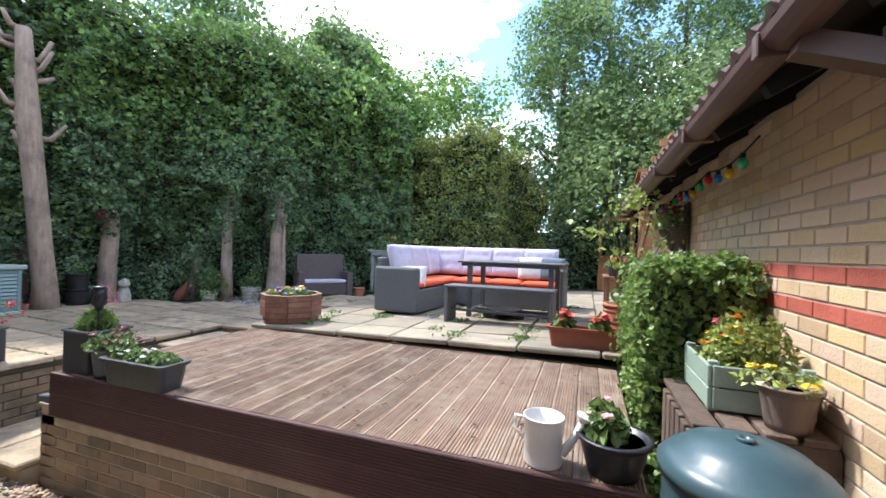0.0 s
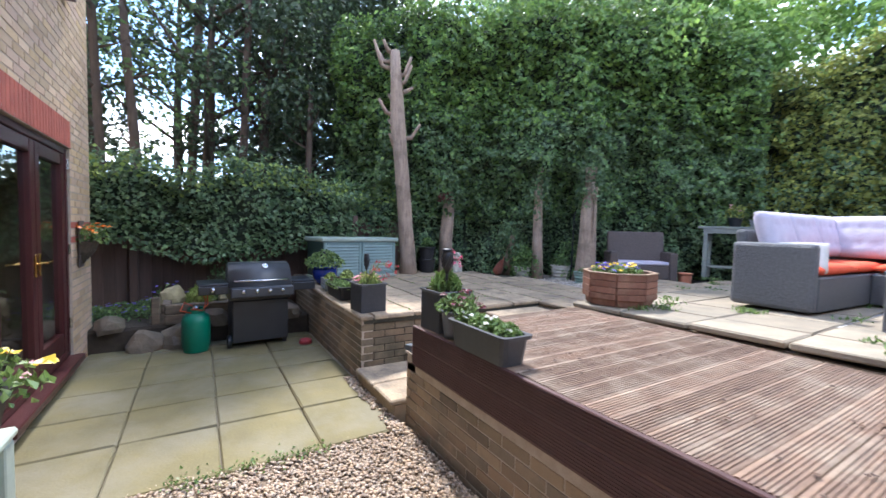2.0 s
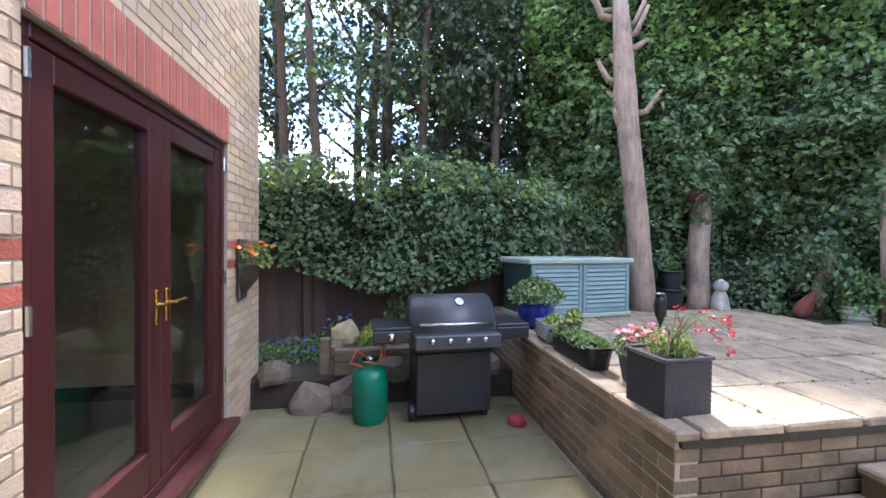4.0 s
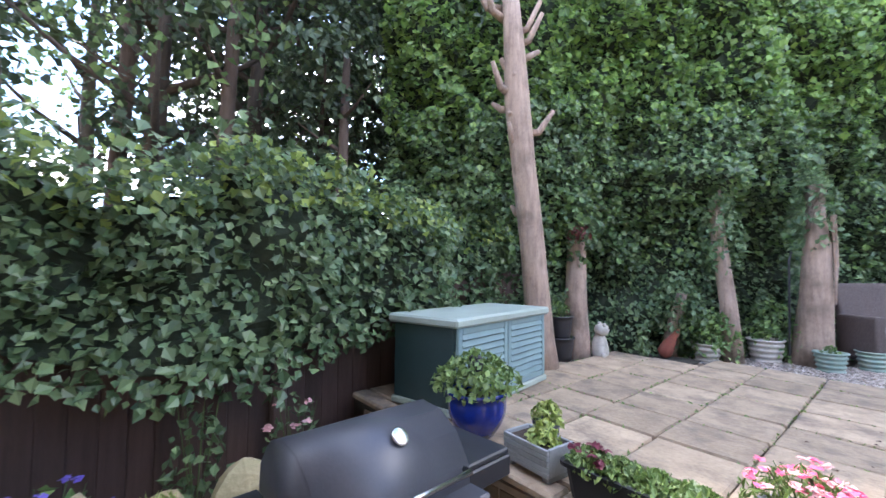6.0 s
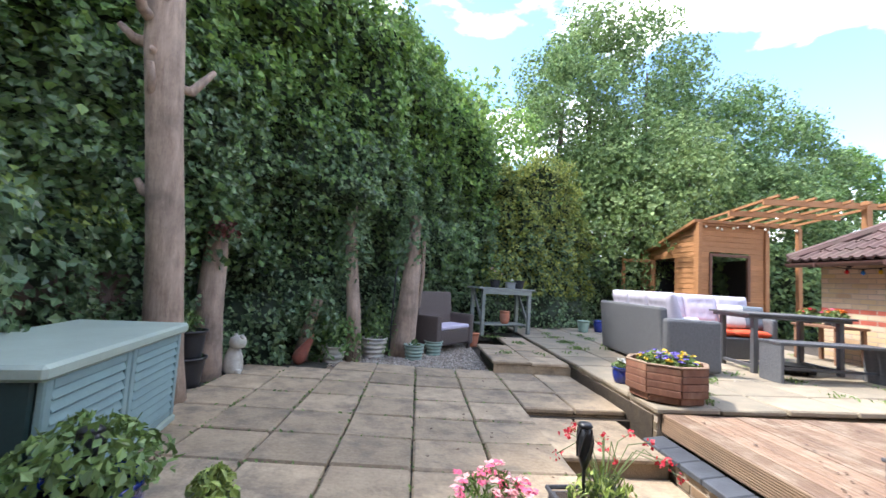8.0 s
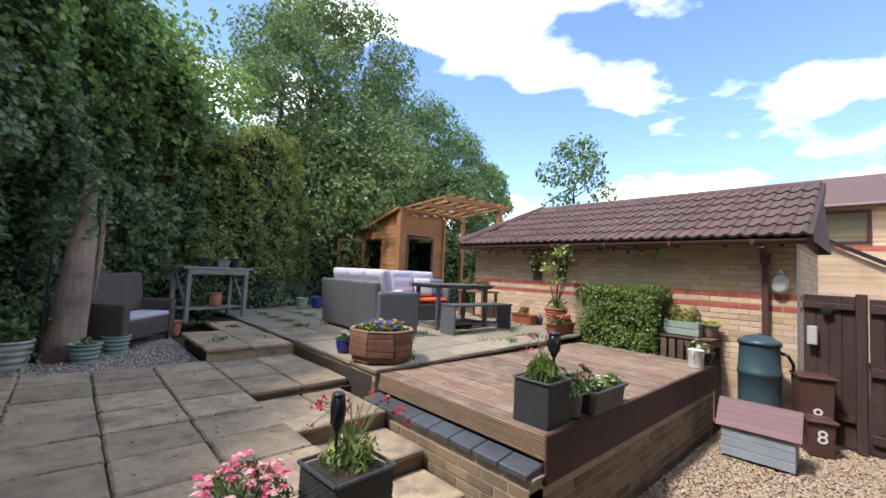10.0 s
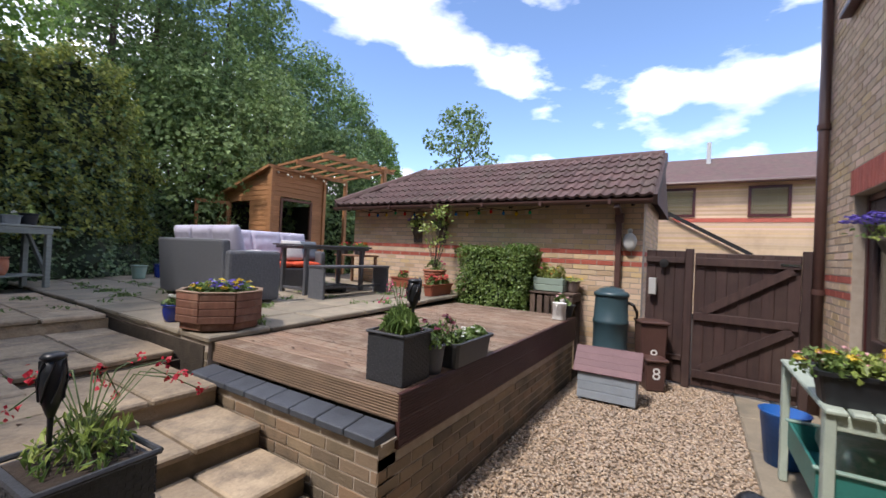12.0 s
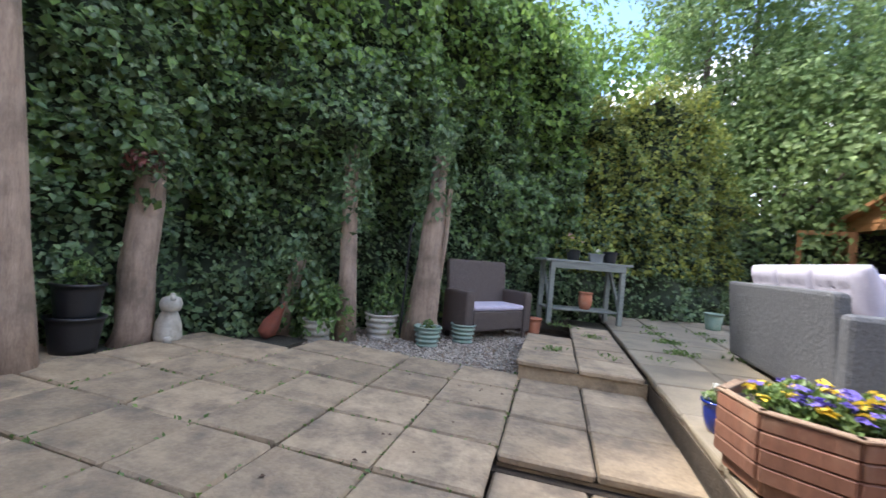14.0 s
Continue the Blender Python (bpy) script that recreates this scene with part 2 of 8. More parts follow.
M_pink, M_redf, M_yel, M_violet = petal("pink_petal", (0.85, 0.16, 0.30)), petal("red_petal", (0.55, 0.02, 0.04)), petal("yellow_petal", (0.85, 0.62, 0.06)), petal("violet_petal", (0.19, 0.14, 0.55))
M_white, M_orange, M_pale, M_wine = petal("white_petal", (0.8, 0.8, 0.72)), petal("orange_petal", (0.9, 0.25, 0.02)), petal("pale_pink_petal", (0.85, 0.5, 0.5)), petal("wine_petal", (0.16, 0.02, 0.04))
# very dark green, the shade between hedge leaves as a colour
M_gap_shade = mat("hedge_gap_shade", (0.034, 0.05, 0.026), (0.02, 0.03, 0.016), 0.95, 8, 40, 0.6)


# ---- building helpers ----
def mesh_ob(name, bm, material, parent=None, label="", smooth=False):
    me = bpy.data.meshes.new(name)
    bm.normal_update()
    bm.to_mesh(me)
    bm.free()
    for mm in (material if isinstance(material, (list, tuple)) else [material]):
        me.materials.append(mm)
    if smooth:
        for f in me.polygons:
            f.use_smooth = True
    ob = new(name, me)
    if parent is not None:
        ob.parent = parent
    if label:
        tagged(ob, label)
    return ob


def part(name, bm, material, parent, label="", smooth=False):
    return mesh_ob(name, bm, material, parent, label, smooth)


def thing(name, x, y, z, label, category, group="", rz=0.0, kind=""):
    e = new(name)
    e.empty_display_size = 0.1
    e.matrix_basis = pose(x, y, z, 0, 0, rz)
    return tagged(e, label, category, group, kind)


def B(x0, x1, y0, y1, z0, z1, bevel=0.0, bm=None, seg=1):
    """A box between two corners, its edges rounded by bevel, added to bm."""
    keep = bm if bm is not None else bmesh.new()
    b = bmesh.new()
    bmesh.ops.create_cube(b, size=1.0)
    for v in b.verts:
        v.co = Vector(((x0 + x1) / 2 + v.co.x * (x1 - x0), (y0 + y1) / 2 + v.co.y * (y1 - y0), (z0 + z1) / 2 + v.co.z * (z1 - z0)))
    if bevel:
        bmesh.ops.bevel(b, geom=b.edges[:], offset=bevel, segments=seg, affect="EDGES", profile=0.5)
    merge(keep, b)
    return keep


def merge(dst, src, m=None):
    me = bpy.data.meshes.new("tmp")
    if m is not None:
        src.transform(m)
    src.to_mesh(me)
    dst.from_mesh(me)
    bpy.data.meshes.remove(me)
    src.free()
    return dst


def lathe(profile, seg=20, cx=0.0, cy=0.0, bm=None, wob=0.0, sx_=1.0, sy_=1.0):
    """A turned shape: profile of (radius, height) from the outside bottom round to the inside."""
    bm = bm if bm is not None else bmesh.new()
    rings = []
    for r, z in profile:
        ring = []
        for i in range(seg):
            a = 2 * math.pi * i / seg
            k = 1 + wob * noise.noise((math.cos(a) * 1.3, math.sin(a) * 1.3, z * 3))
            ring.append(bm.verts.new((cx + r * k * math.cos(a) * sx_, cy + r * k * math.sin(a) * sy_, z)))
        rings.append(ring)
    for a, b in zip(rings, rings[1:]):
        for i in range(seg):
            j = (i + 1) % seg
            bm.faces.new((a[i], a[j], b[j], b[i]))
    if profile[0][0] > 1e-4:
        bm.faces.new(rings[0][::-1])
    if profile[-1][0] > 1e-4:
        bm.faces.new(rings[-1])
    return bm


def tube(points, radii, seg=8, bm=None, wob=0.0):
    """A tapering limb along points."""
    bm = bm if bm is not None else bmesh.new()
    pts = [Vector(p) for p in points]
    rings = []
    for i, p in enumerate(pts):
        d = (pts[min(i + 1, len(pts) - 1)] - pts[max(i - 1, 0)]).normalized()
        q = d.to_track_quat("Z", "Y")
        r = radii[i] if isinstance(radii, (list, tuple)) else radii
        ring = []
        for k in range(seg):
            a = 2 * math.pi * k / seg
            rr = r * (1 + wob * noise.noise((p.x * 2 + math.cos(a), p.y * 2 + math.sin(a), p.z * 2.5)))
            ring.append(bm.verts.new(p + q @ Vector((rr * math.cos(a), rr * math.sin(a), 0))))
        rings.append(ring)
    for a, b in zip(rings, rings[1:]):
        for k in range(seg):
            j = (k + 1) % seg
            bm.faces.new((a[k], a[j], b[j], b[k]))
    bm.faces.new(rings[0][::-1])
    bm.faces.new(rings[-1])
    return bm


def beam(p, q, w, h, bm=None, bevel=0.0):
    """A square bar from p to q, w wide and h deep."""
    p, q = Vector(p), Vector(q)
    d = q - p
    b = B(-w / 2, w / 2, -h / 2, h / 2, 0, d.length, bevel)
    m = Matrix.Translation(p) @ d.to_track_quat("Z", "Y").to_matrix().to_4x4()
    if bm is None:
        bm = bmesh.new()
    return merge(bm, b, m)


def raw_mesh(name, verts, faces, material, parent=None):
    """A mesh object out of numpy arrays: verts (n, 3), faces (m, k)."""
    me = bpy.data.meshes.new(name)
    verts, faces = np.asarray(verts, np.float32), np.asarray(faces, np.int32)
    nf, k = faces.shape
    me.vertices.add(len(verts))
    me.vertices.foreach_set("co", verts.ravel())
    me.loops.add(nf * k)
    me.loops.foreach_set("vertex_index", faces.ravel())
    me.polygons.add(nf)
    me.polygons.foreach_set("loop_start", np.arange(0, nf * k, k, dtype=np.int32))
    me.update(calc_edges=True)
    me.validate()
    me.polygons.foreach_set("use_smooth", np.zeros(nf, dtype=bool))
    for mm in (material if isinstance(material, (list, tuple)) else [material]):
        me.materials.append(mm)
    ob = new(name, me)
    if parent is not None:
        ob.parent = parent
    return ob


RNG = np.random.default_rng(7)


def foliage(name, pts, nrm, size, material, parent=None, wide=0.42, spread=0.75, droop=0.25):
    """Leaves, each a folded pair of triangles, at pts, facing roughly along nrm."""
    pts, nrm = np.asarray(pts, float), np.asarray(nrm, float)
    n = len(pts)
    d = nrm + RNG.normal(0, spread, (n, 3))
    d /= np.linalg.norm(d, axis=1, keepdims=True) + 1e-9
    up = RNG.normal(0, 0.6, (n, 3)) + np.array((0, 0, -droop * 3))
    t = up - (up * d).sum(1, keepdims=True) * d
    t /= np.linalg.norm(t, axis=1, keepdims=True) + 1e-9
    s = np.cross(d, t)
    L = size * RNG.uniform(0.6, 1.3, (n, 1))
    base, tip = pts - t * L * 0.5, pts + t * L * 0.5
    mid = pts - t * L * 0.08 + d * L * 0.14
    left, right = mid + s * L * wide, mid - s * L * wide
    v = np.stack([base, left, tip, right], 1).reshape(-1, 3)
    i = np.arange(n)[:, None] * 4
    f = np.concatenate([i + np.array([[0, 2, 1]]), i + np.array([[0, 3, 2]])], 0)
    return raw_mesh(name, v, f, material, parent)


def fbm(p, s):
    return noise.fractal(Vector(p) * s, 1.0, 2.0, 4)


# ---- ground and levels ----
Z_UP, Z_DECK, Z_LOW = 0.562, 0.705, -0.09


def z_up(x):
    """Height of the upper patio, which falls away from the fence."""
    return Z_UP + 0.02 * max(0.0, -4.6 - x)


def z_terr(x):
    """Height of the sloping terrace."""
    return 0.74 + 0.022 * (max(x, -2.8) + 2.8)


ground = tagged(mesh_ob("ground", B(-400, 400, -400, 400, -0.8, -0.16), M_earth), "dark bare earth under and round the garden", "ground", kind="structure")
bm = B(-9.5, -3.86, 2.62, 9.0, -0.2, 0.50)
B(-3.86, -2.84, 4.8, 9.0, -0.2, 0.49, bm=bm)
B(-2.84, 4.5, 4.45, 16.0, -0.2, 0.66, bm=bm)
B(-9.5, -2.84, 9.0, 16.0, -0.2, 0.55, bm=bm)
raised = tagged(mesh_ob("ground_upper", bm, M_earth), "raised bank of dark earth under the upper paving", "ground", kind="structure")


def slab_mesh(w, d, h, seed):
    """A riven slab with rounded, slightly uneven edges."""
    r = random.Random(seed)
    b = B(-w / 2, w / 2, -d / 2, d / 2, -h, 0, 0.012, seg=1)
    for v in b.verts:
        v.co.x += r.uniform(-0.004, 0.004)
        v.co.y += r.uniform(-0.004, 0.004)
        if v.co.z > -0.02:
            v.co.z += r.uniform(-0.003, 0.003)
    me = bpy.data.meshes.new("slab")
    b.to_mesh(me)
    b.free()
    return me


def lay(parent, xs, ys, z_of, h, material, inside, gap=0.012, seed=1, name="slab", stagger=0.0):
    """Slabs between the grid lines xs and ys, where inside(x, y) holds."""
    r = random.Random(seed)
    cache = {}
    for i in range(len(xs) - 1):
        for j in range(len(ys) - 1):
            off = stagger * (i % 2)
            x0, x1, y0, y1 = xs[i], xs[i + 1], ys[j] + off, ys[j + 1] + off
            cx, cy = (x0 + x1) / 2, (y0 + y1) / 2
            if not inside(cx, cy):
                continue
            key = (round(x1 - x0, 3), round(y1 - y0, 3), r.randrange(3))
            if key not in cache:
                cache[key] = slab_mesh(x1 - x0 - gap, y1 - y0 - gap, h, len(cache))
                cache[key].materials.append(material)
            o = new(name, cache[key])
            o.parent = parent
            tilt = math.degrees(math.atan2(z_of(x1) - z_of(x0), x1 - x0))
            o.matrix_basis = pose(cx, cy, z_of(cx) + r.uniform(-0.004, 0.004), r.uniform(-0.35, 0.35), -tilt + r.uniform(-0.35, 0.35), r.uniform(-0.5, 0.5))


def steps_range(a, b, d):
    n = max(1, round((b - a) / d))
    return [a + (b - a) * i / n for i in range(n + 1)]


# ---- walls of brick ----
def brick_wall(name, org, u_ax, n_ax, length, z0, z1, material, label, openings=(), bands=(), near=(0, 0), thick=0.24, course=0.075, bl=0.225, seed=3, mortar=None, near_z=9.0):
    """A wall of thickness thick whose bricks stand 4 mm proud of the mortar. openings: (u0, u1, z0, z1). bands: (z0, z1, material).
    The bricks whose middle lies within near (along u) are objects of their own, the rest one part."""
    U, N, O = Vector(u_ax), Vector(n_ax), Vector(org)
    us = sorted({0.0, length, *[o[0] for o in openings], *[o[1] for o in openings]})
    zs = sorted({z0, z1, *[min(max(o[2], z0), z1) for o in openings], *[min(o[3], z1) for o in openings]})
    bm = bmesh.new()
    frame_m = Matrix.Translation(O) @ Matrix(((U.x, -N.x, 0, 0), (U.y, -N.y, 0, 0), (0, 0, 1, 0), (0, 0, 0, 1)))
    for a, b in zip(us, us[1:]):
        for c, d in zip(zs, zs[1:]):
            mu, mz = (a + b) / 2, (c + d) / 2
            if any(o[0] < mu < o[1] and o[2] < mz < o[3] for o in openings):
                continue
            B(a, b, 0.002, thick, c, d, bm=bm)
    bm.transform(frame_m)
    wall = tagged(mesh_ob(name, bm, mortar or M_mortar), label, "wall", kind="structure")
    r = random.Random(seed)
    groups = {}
    shared = {}
    count = 0
    rows = int((z1 - z0) / course)
    for k in range(rows):
        za, zb = z0 + k * course + 0.005, z0 + (k + 1) * course - 0.005
        m = material
        for b0, b1, bmat in bands:
            if b0 - 0.001 < (za + zb) / 2 < b1 + 0.001:
                m = bmat
        u = -bl / 2 if k % 2 else 0.0
        while u < length:
            spans = [(max(0.0, u + 0.005), min(length, u + bl - 0.005))]
            for o in openings:
                if o[2] < (za + zb) / 2 < o[3]:
                    cut = []
                    for a, b in spans:
                        if b <= o[0] or a >= o[1]:
                            cut.append((a, b))
                        else:
                            if a < o[0] - 0.02:
                                cut.append((a, o[0]))
                            if b > o[1] + 0.02:
                                cut.append((o[1], b))
                    spans = cut
            for a, b in spans:
                if b - a < 0.02:
                    continue
                d = r.uniform(-0.0015, 0.002)
                full = abs((b - a) - (bl - 0.01)) < 1e-4
                if full and near[0] < (a + b) / 2 < near[1] and zb < near_z and count < 300:
                    if m.name not in shared:
                        sb = B(-(b - a) / 2, (b - a) / 2, -0.004, 0.03, -(zb - za) / 2, (zb - za) / 2, 0.003)
                        me = bpy.data.meshes.new("brick")
                        sb.to_mesh(me)
                        sb.free()
                        me.materials.append(m)
                        shared[m.name] = me
                    o = new("brick", shared[m.name])
                    o.parent = wall
                    o.matrix_basis = frame_m @ Matrix.Translation(((a + b) / 2, d, (za + zb) / 2))
                    count += 1
                else:
                    groups.setdefault(m.name, (m, []))[1].append((a, b, za, zb, d))
            u += bl
    for nm, (m, bs) in groups.items():
        v, f = [], []
        for a, b, za, zb, d in bs:
            i = len(v)
            y0, y1 = -0.002 + d * 0.6, 0.02
            e = 0.002
            v += [(a, y1, za), (b, y1, za), (b, y1, zb), (a, y1, zb), (a + e, y0, za + e), (b - e, y0, za + e), (b - e, y0, zb - e), (a + e, y0, zb - e)]
            f += [(i + 4, i + 5, i + 6, i + 7), (i, i + 1, i + 5, i + 4), (i + 1, i + 2, i + 6, i + 5), (i + 2, i + 3, i + 7, i + 6), (i + 3, i, i + 4, i + 7)]
        vv = np.array(v)
        R = np.array(frame_m)
        vv = vv @ R[:3, :3].T + R[:3, 3]
        rest = raw_mesh("brickwork", vv, f, m, wall)
        tagged(rest, kind="stuff")
    return wall


def soldier(parent, u0, u1, z0, z1, y, material, name="soldier_brick"):
    """A flat arch of upright bricks over an opening in the house wall."""
    n = round((u1 - u0) / 0.075)
    w = (u1 - u0) / n
    me = None
    for i in range(n):
        if me is None:
            sb = B(-w / 2 + 0.005, w / 2 - 0.005, -0.05, 0.006, 0, z1 - z0, 0.003)
            me = bpy.data.meshes.new(name)
            sb.to_mesh(me)
            sb.free()
            me.materials.append(material)
        o = new(name, me)
        o.parent = parent
        o.matrix_basis = pose(u0 + (i + 0.5) * w, y, z0)


# house: its garden wall runs along y = 0
HX0, HX1, HZ1 = -6.36, 1.42, 5.32
FD0, FD1, FDZ = -5.52, -3.70, 2.16
WN0, WN1, WNZ0, WNZ1 = -2.79, -1.44, 1.02, 2.16
D20, D21, D2Z = -0.34, 0.50, 2.16
UPW = [(-5.42, -4.2, 3.62, 4.75), (-0.40, 0.72, 3.95, 4.95)]
HO = [(FD0 - HX0, FD1 - HX0, -0.1, FDZ), (WN0 - HX0, WN1 - HX0, WNZ0, WNZ1), (D20 - HX0, D21 - HX0, -0.1, D2Z)]
HO += [(a - HX0, b - HX0, c, d) for a, b, c, d in UPW]
HOL = [(FD0 - HX0 - 0.0, FD1 - HX0 + 0.0, FDZ, FDZ + 0.27), (D20 - HX0 - 0.08, D21 - HX0 + 0.08, D2Z, D2Z + 0.24), (WN0 - HX0 - 0.08, WN1 - HX0 + 0.08, WNZ1, WNZ1 + 0.24)]
BZ = 1.43
wall_house = brick_wall("wall_house", (HX0, 0, 0), (1, 0, 0), (0, 1, 0), HX1 - HX0, -0.22, HZ1, M_brick, "buff brick house wall with two red brick bands",
                        HO + [], [(1.345, 1.43, M_red), (1.17, 1.27, M_red)], near=(2.3, 4.0), seed=5)
bm = bmesh.new()
for a, b, c, d in HOL:
    B(HX0 + a, HX0 + b, 0.002, 0.009, c, d, bm=bm)
part("lintel_mortar", bm, M_mortar, wall_house)
for a, b, c, d in HOL:
    soldier(wall_house, HX0 + a + 0.002, HX0 + b - 0.002, c + 0.004, d - 0.004, 0.006, M_red)
bm = B(HX0, HX0 + 0.24, -7, -0.245, -0.22, HZ1)
B(HX1 - 0.24, HX1, -7, -0.245, -0.22, HZ1, bm=bm)
B(HX0, HX1, -7.24, -7.005, -0.22, HZ1, bm=bm)
tagged(mesh_ob("wall_house_rear", bm, M_brick), "buff brick side and rear walls of the house", "wall", kind="structure")
bm = B(HX0 + 0.25, HX1 - 0.25, -6.9, -0.25, -0.05, 0.03)
tagged(mesh_ob("floor_house", bm, mat("pale_floor", (0.35, 0.30, 0.25), (0.28, 0.24, 0.2), 0.4, 3, 30, 0.05)), "pale floor inside the house", "floor", kind="structure")
M_plaster = mat("indoor_plaster", (0.55, 0.52, 0.47), (0.5, 0.47, 0.42), 0.9, 3, 60, 0.1)
bm = B(HX0 + 0.25, HX1 - 0.25, -6.9, -0.25, 2.5, 2.62)
tagged(mesh_ob("ceiling_house", bm, M_plaster), "pale plaster ceiling inside the house", "ceiling", kind="structure")
bm = B(HX0 + 0.25, HX1 - 0.25, -3.6, -3.5, 0.03, 2.5)
B(-3.2, -3.1, -3.5, -0.25, 0.03, 2.5, bm=bm)
tagged(mesh_ob("wall_indoor", bm, M_plaster), "pale plaster walls inside the house", "wall", kind="structure")
bm = bmesh.new()
vs = [bm.verts.new(p) for p in ((HX0 - 0.3, 0.35, HZ1 + 0.1), (HX1 + 0.3, 0.35, HZ1 + 0.1), (HX1 + 0.3, -3.5, HZ1 + 2.2), (HX0 - 0.3, -3.5, HZ1 + 2.2), (HX0 - 0.3, -7.4, HZ1 + 0.1), (HX1 + 0.3, -7.4, HZ1 + 0.1))]
bm.faces.new((vs[0], vs[1], vs[2], vs[3]))
bm.faces.new((vs[3], vs[2], vs[5], vs[4]))
bm.faces.new((vs[0], vs[3], vs[4]))
bm.faces.new((vs[1], vs[5], vs[2]))
bm.faces.new((vs[0], vs[4], vs[5], vs[1]))
tagged(mesh_ob("roof_house", bm, M_tile), "brown tiled roof of the house with overhanging eaves", "roof", kind="structure")
bm = tube([(HX0 - 0.3, 0.4, HZ1 + 0.06), (HX1 + 0.3, 0.4, HZ1 + 0.06)], 0.06, 8)
tagged(mesh_ob("gutter_house", bm, M_brownplastic), "brown plastic gutter along the house eaves", "gutter", kind="structure")

# garage: its garden wall runs along x = 1.6
GX, GY0, GY1, GZ = 1.6, 1.82, 7.25, 2.4
wall_garage = brick_wall("wall_garage", (GX, GY1, 0), (0, -1, 0), (-1, 0, 0), GY1 - GY0, -0.18, GZ, M_brick, "buff brick garage wall with two red brick bands",
                         (), [(1.55, 1.61, M_red), (1.40, 1.46, M_red)], near=(3.4, 5.2), seed=11, near_z=2.3)
brick_wall("wall_garage_gable", (GX + 0.24, GY0, 0), (1, 0, 0), (0, -1, 0), 2.2, -0.18, GZ, M_brick, "buff brick end wall of the garage", (), [(1.55, 1.61, M_red), (1.40, 1.46, M_red)], seed=12)
bm = B(GX + 0.01, 4.04, GY1 - 0.24, GY1, -0.05, GZ - 0.02)
B(3.8, 4.04, GY0 + 0.25, GY1 - 0.25, -0.05, GZ - 0.02, bm=bm)
tagged(mesh_ob("wall_garage_rear", bm, M_brick), "buff brick rear walls of the garage", "wall", kind="structure")

# ---- paved surfaces ----
bm = B(-6.05, -2.80, 0.0, 2.5, -0.16, Z_LOW - 0.03)
B(-2.80, 1.6, 0.0, 0.75, -0.16, Z_LOW - 0.03, bm=bm)
patio = tagged(mesh_ob("patio", bm, M_slab_buff), "yellow-green stained patio of large concrete slabs", "patio", kind="structure")
YL = [0.02, 0.625, 1.235, 1.85, 2.46]
lay(patio, [-6.05, -5.80, -5.22, -4.64, -4.08, -3.50, -2.80], YL, lambda x: Z_LOW, 0.045, M_patio, lambda x, y: True, 0.006, 2)
lay(patio, steps_range(-2.80, 1.6, 0.9), [0.02, 0.40, 0.75], lambda x: Z_LOW - 0.002, 0.045, M_slab_buff, lambda x, y: True, 0.010, 3)
gravel = tagged(mesh_ob("gravel", B(-2.80, 1.62, 0.75, 2.5, -0.15, Z_LOW - 0.022), M_gravel_bed), "golden gravel strip beside the deck", "gravel", kind="structure")

up = tagged(mesh_ob("patio_upper", B(-7.2, -3.84, 2.52, 6.5, 0.48, 0.53), M_joint), "upper patio of weathered grey-buff slabs with mossy joints", "patio", kind="structure")
part("bed", B(-3.84, -2.84, 4.87, 6.3, 0.48, 0.53), M_joint, up)
part("bed", B(-7.2, -5.9, 2.52, 6.3, 0.53, 0.565), M_joint, up)
XU = [-7.22, -6.74, -6.26, -5.785, -5.31, -4.825, -4.335, -3.825]
YU = [2.47, 2.62, 3.08, 3.545, 3.99, 4.44, 4.92, 5.40, 5.87, 6.33]


def in_up(x, y):
    return not (x < -6.7 and y > 4.9) and not (x < -6.2 and y > 5.8) and not (x < -5.7 and y > 5.87)


lay(up, XU, YU, z_up, 0.05, M_slab, in_up, 0.013, 4)
lay(up, [-3.825, -3.345, -2.86], [4.83, 5.36, 5.87, 6.26], lambda x: Z_UP + 0.002, 0.05, M_slab, lambda x, y: True, 0.014, 5)

terr = tagged(mesh_ob("terrace", B(-2.82, 1.58, 4.45, 10.3, 0.60, 0.70), M_joint), "raised terrace of buff and grey slabs with weeds in the joints", "terrace", kind="structure")
part("bed", merge(B(-3.82, -2.83, 6.28, 7.55, 0.53, 0.655), B(-3.34, -2.83, 7.55, 9.3, 0.53, 0.69)), M_joint, terr)
lay(terr, [-2.86, -2.3, -1.72, -1.1, -0.5, 0.15, 0.85, 1.58], [4.36, 4.82, 5.42, 6.02, 6.62, 7.22, 7.82, 8.42, 9.02, 9.62, 10.3], z_terr, 0.05, M_slab_buff, lambda x, y: y < 8.2 or x > -2.6, 0.014, 6)
lay(terr, [-3.87, -3.37, -2.87], [6.22, 6.68, 7.14, 7.60, 8.06, 8.55], lambda x: 0.705, 0.05, M_slab, lambda x, y: x > -3.4 or y < 7.7, 0.014, 7)
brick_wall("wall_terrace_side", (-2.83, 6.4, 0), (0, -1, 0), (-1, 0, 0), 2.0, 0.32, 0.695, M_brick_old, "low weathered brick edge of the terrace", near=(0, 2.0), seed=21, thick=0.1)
tagged(mesh_ob("terrace_edge", B(-2.80, 1.58, 4.40, 4.46, 0.55, 0.70), M_slab), "stone riser between deck and terrace", "step", kind="structure")
tagged(mesh_ob("platform_edge", B(-3.84, -2.85, 6.25, 6.28, 0.53, 0.656), M_slab), "stone riser of the slab platform", "step", kind="structure")

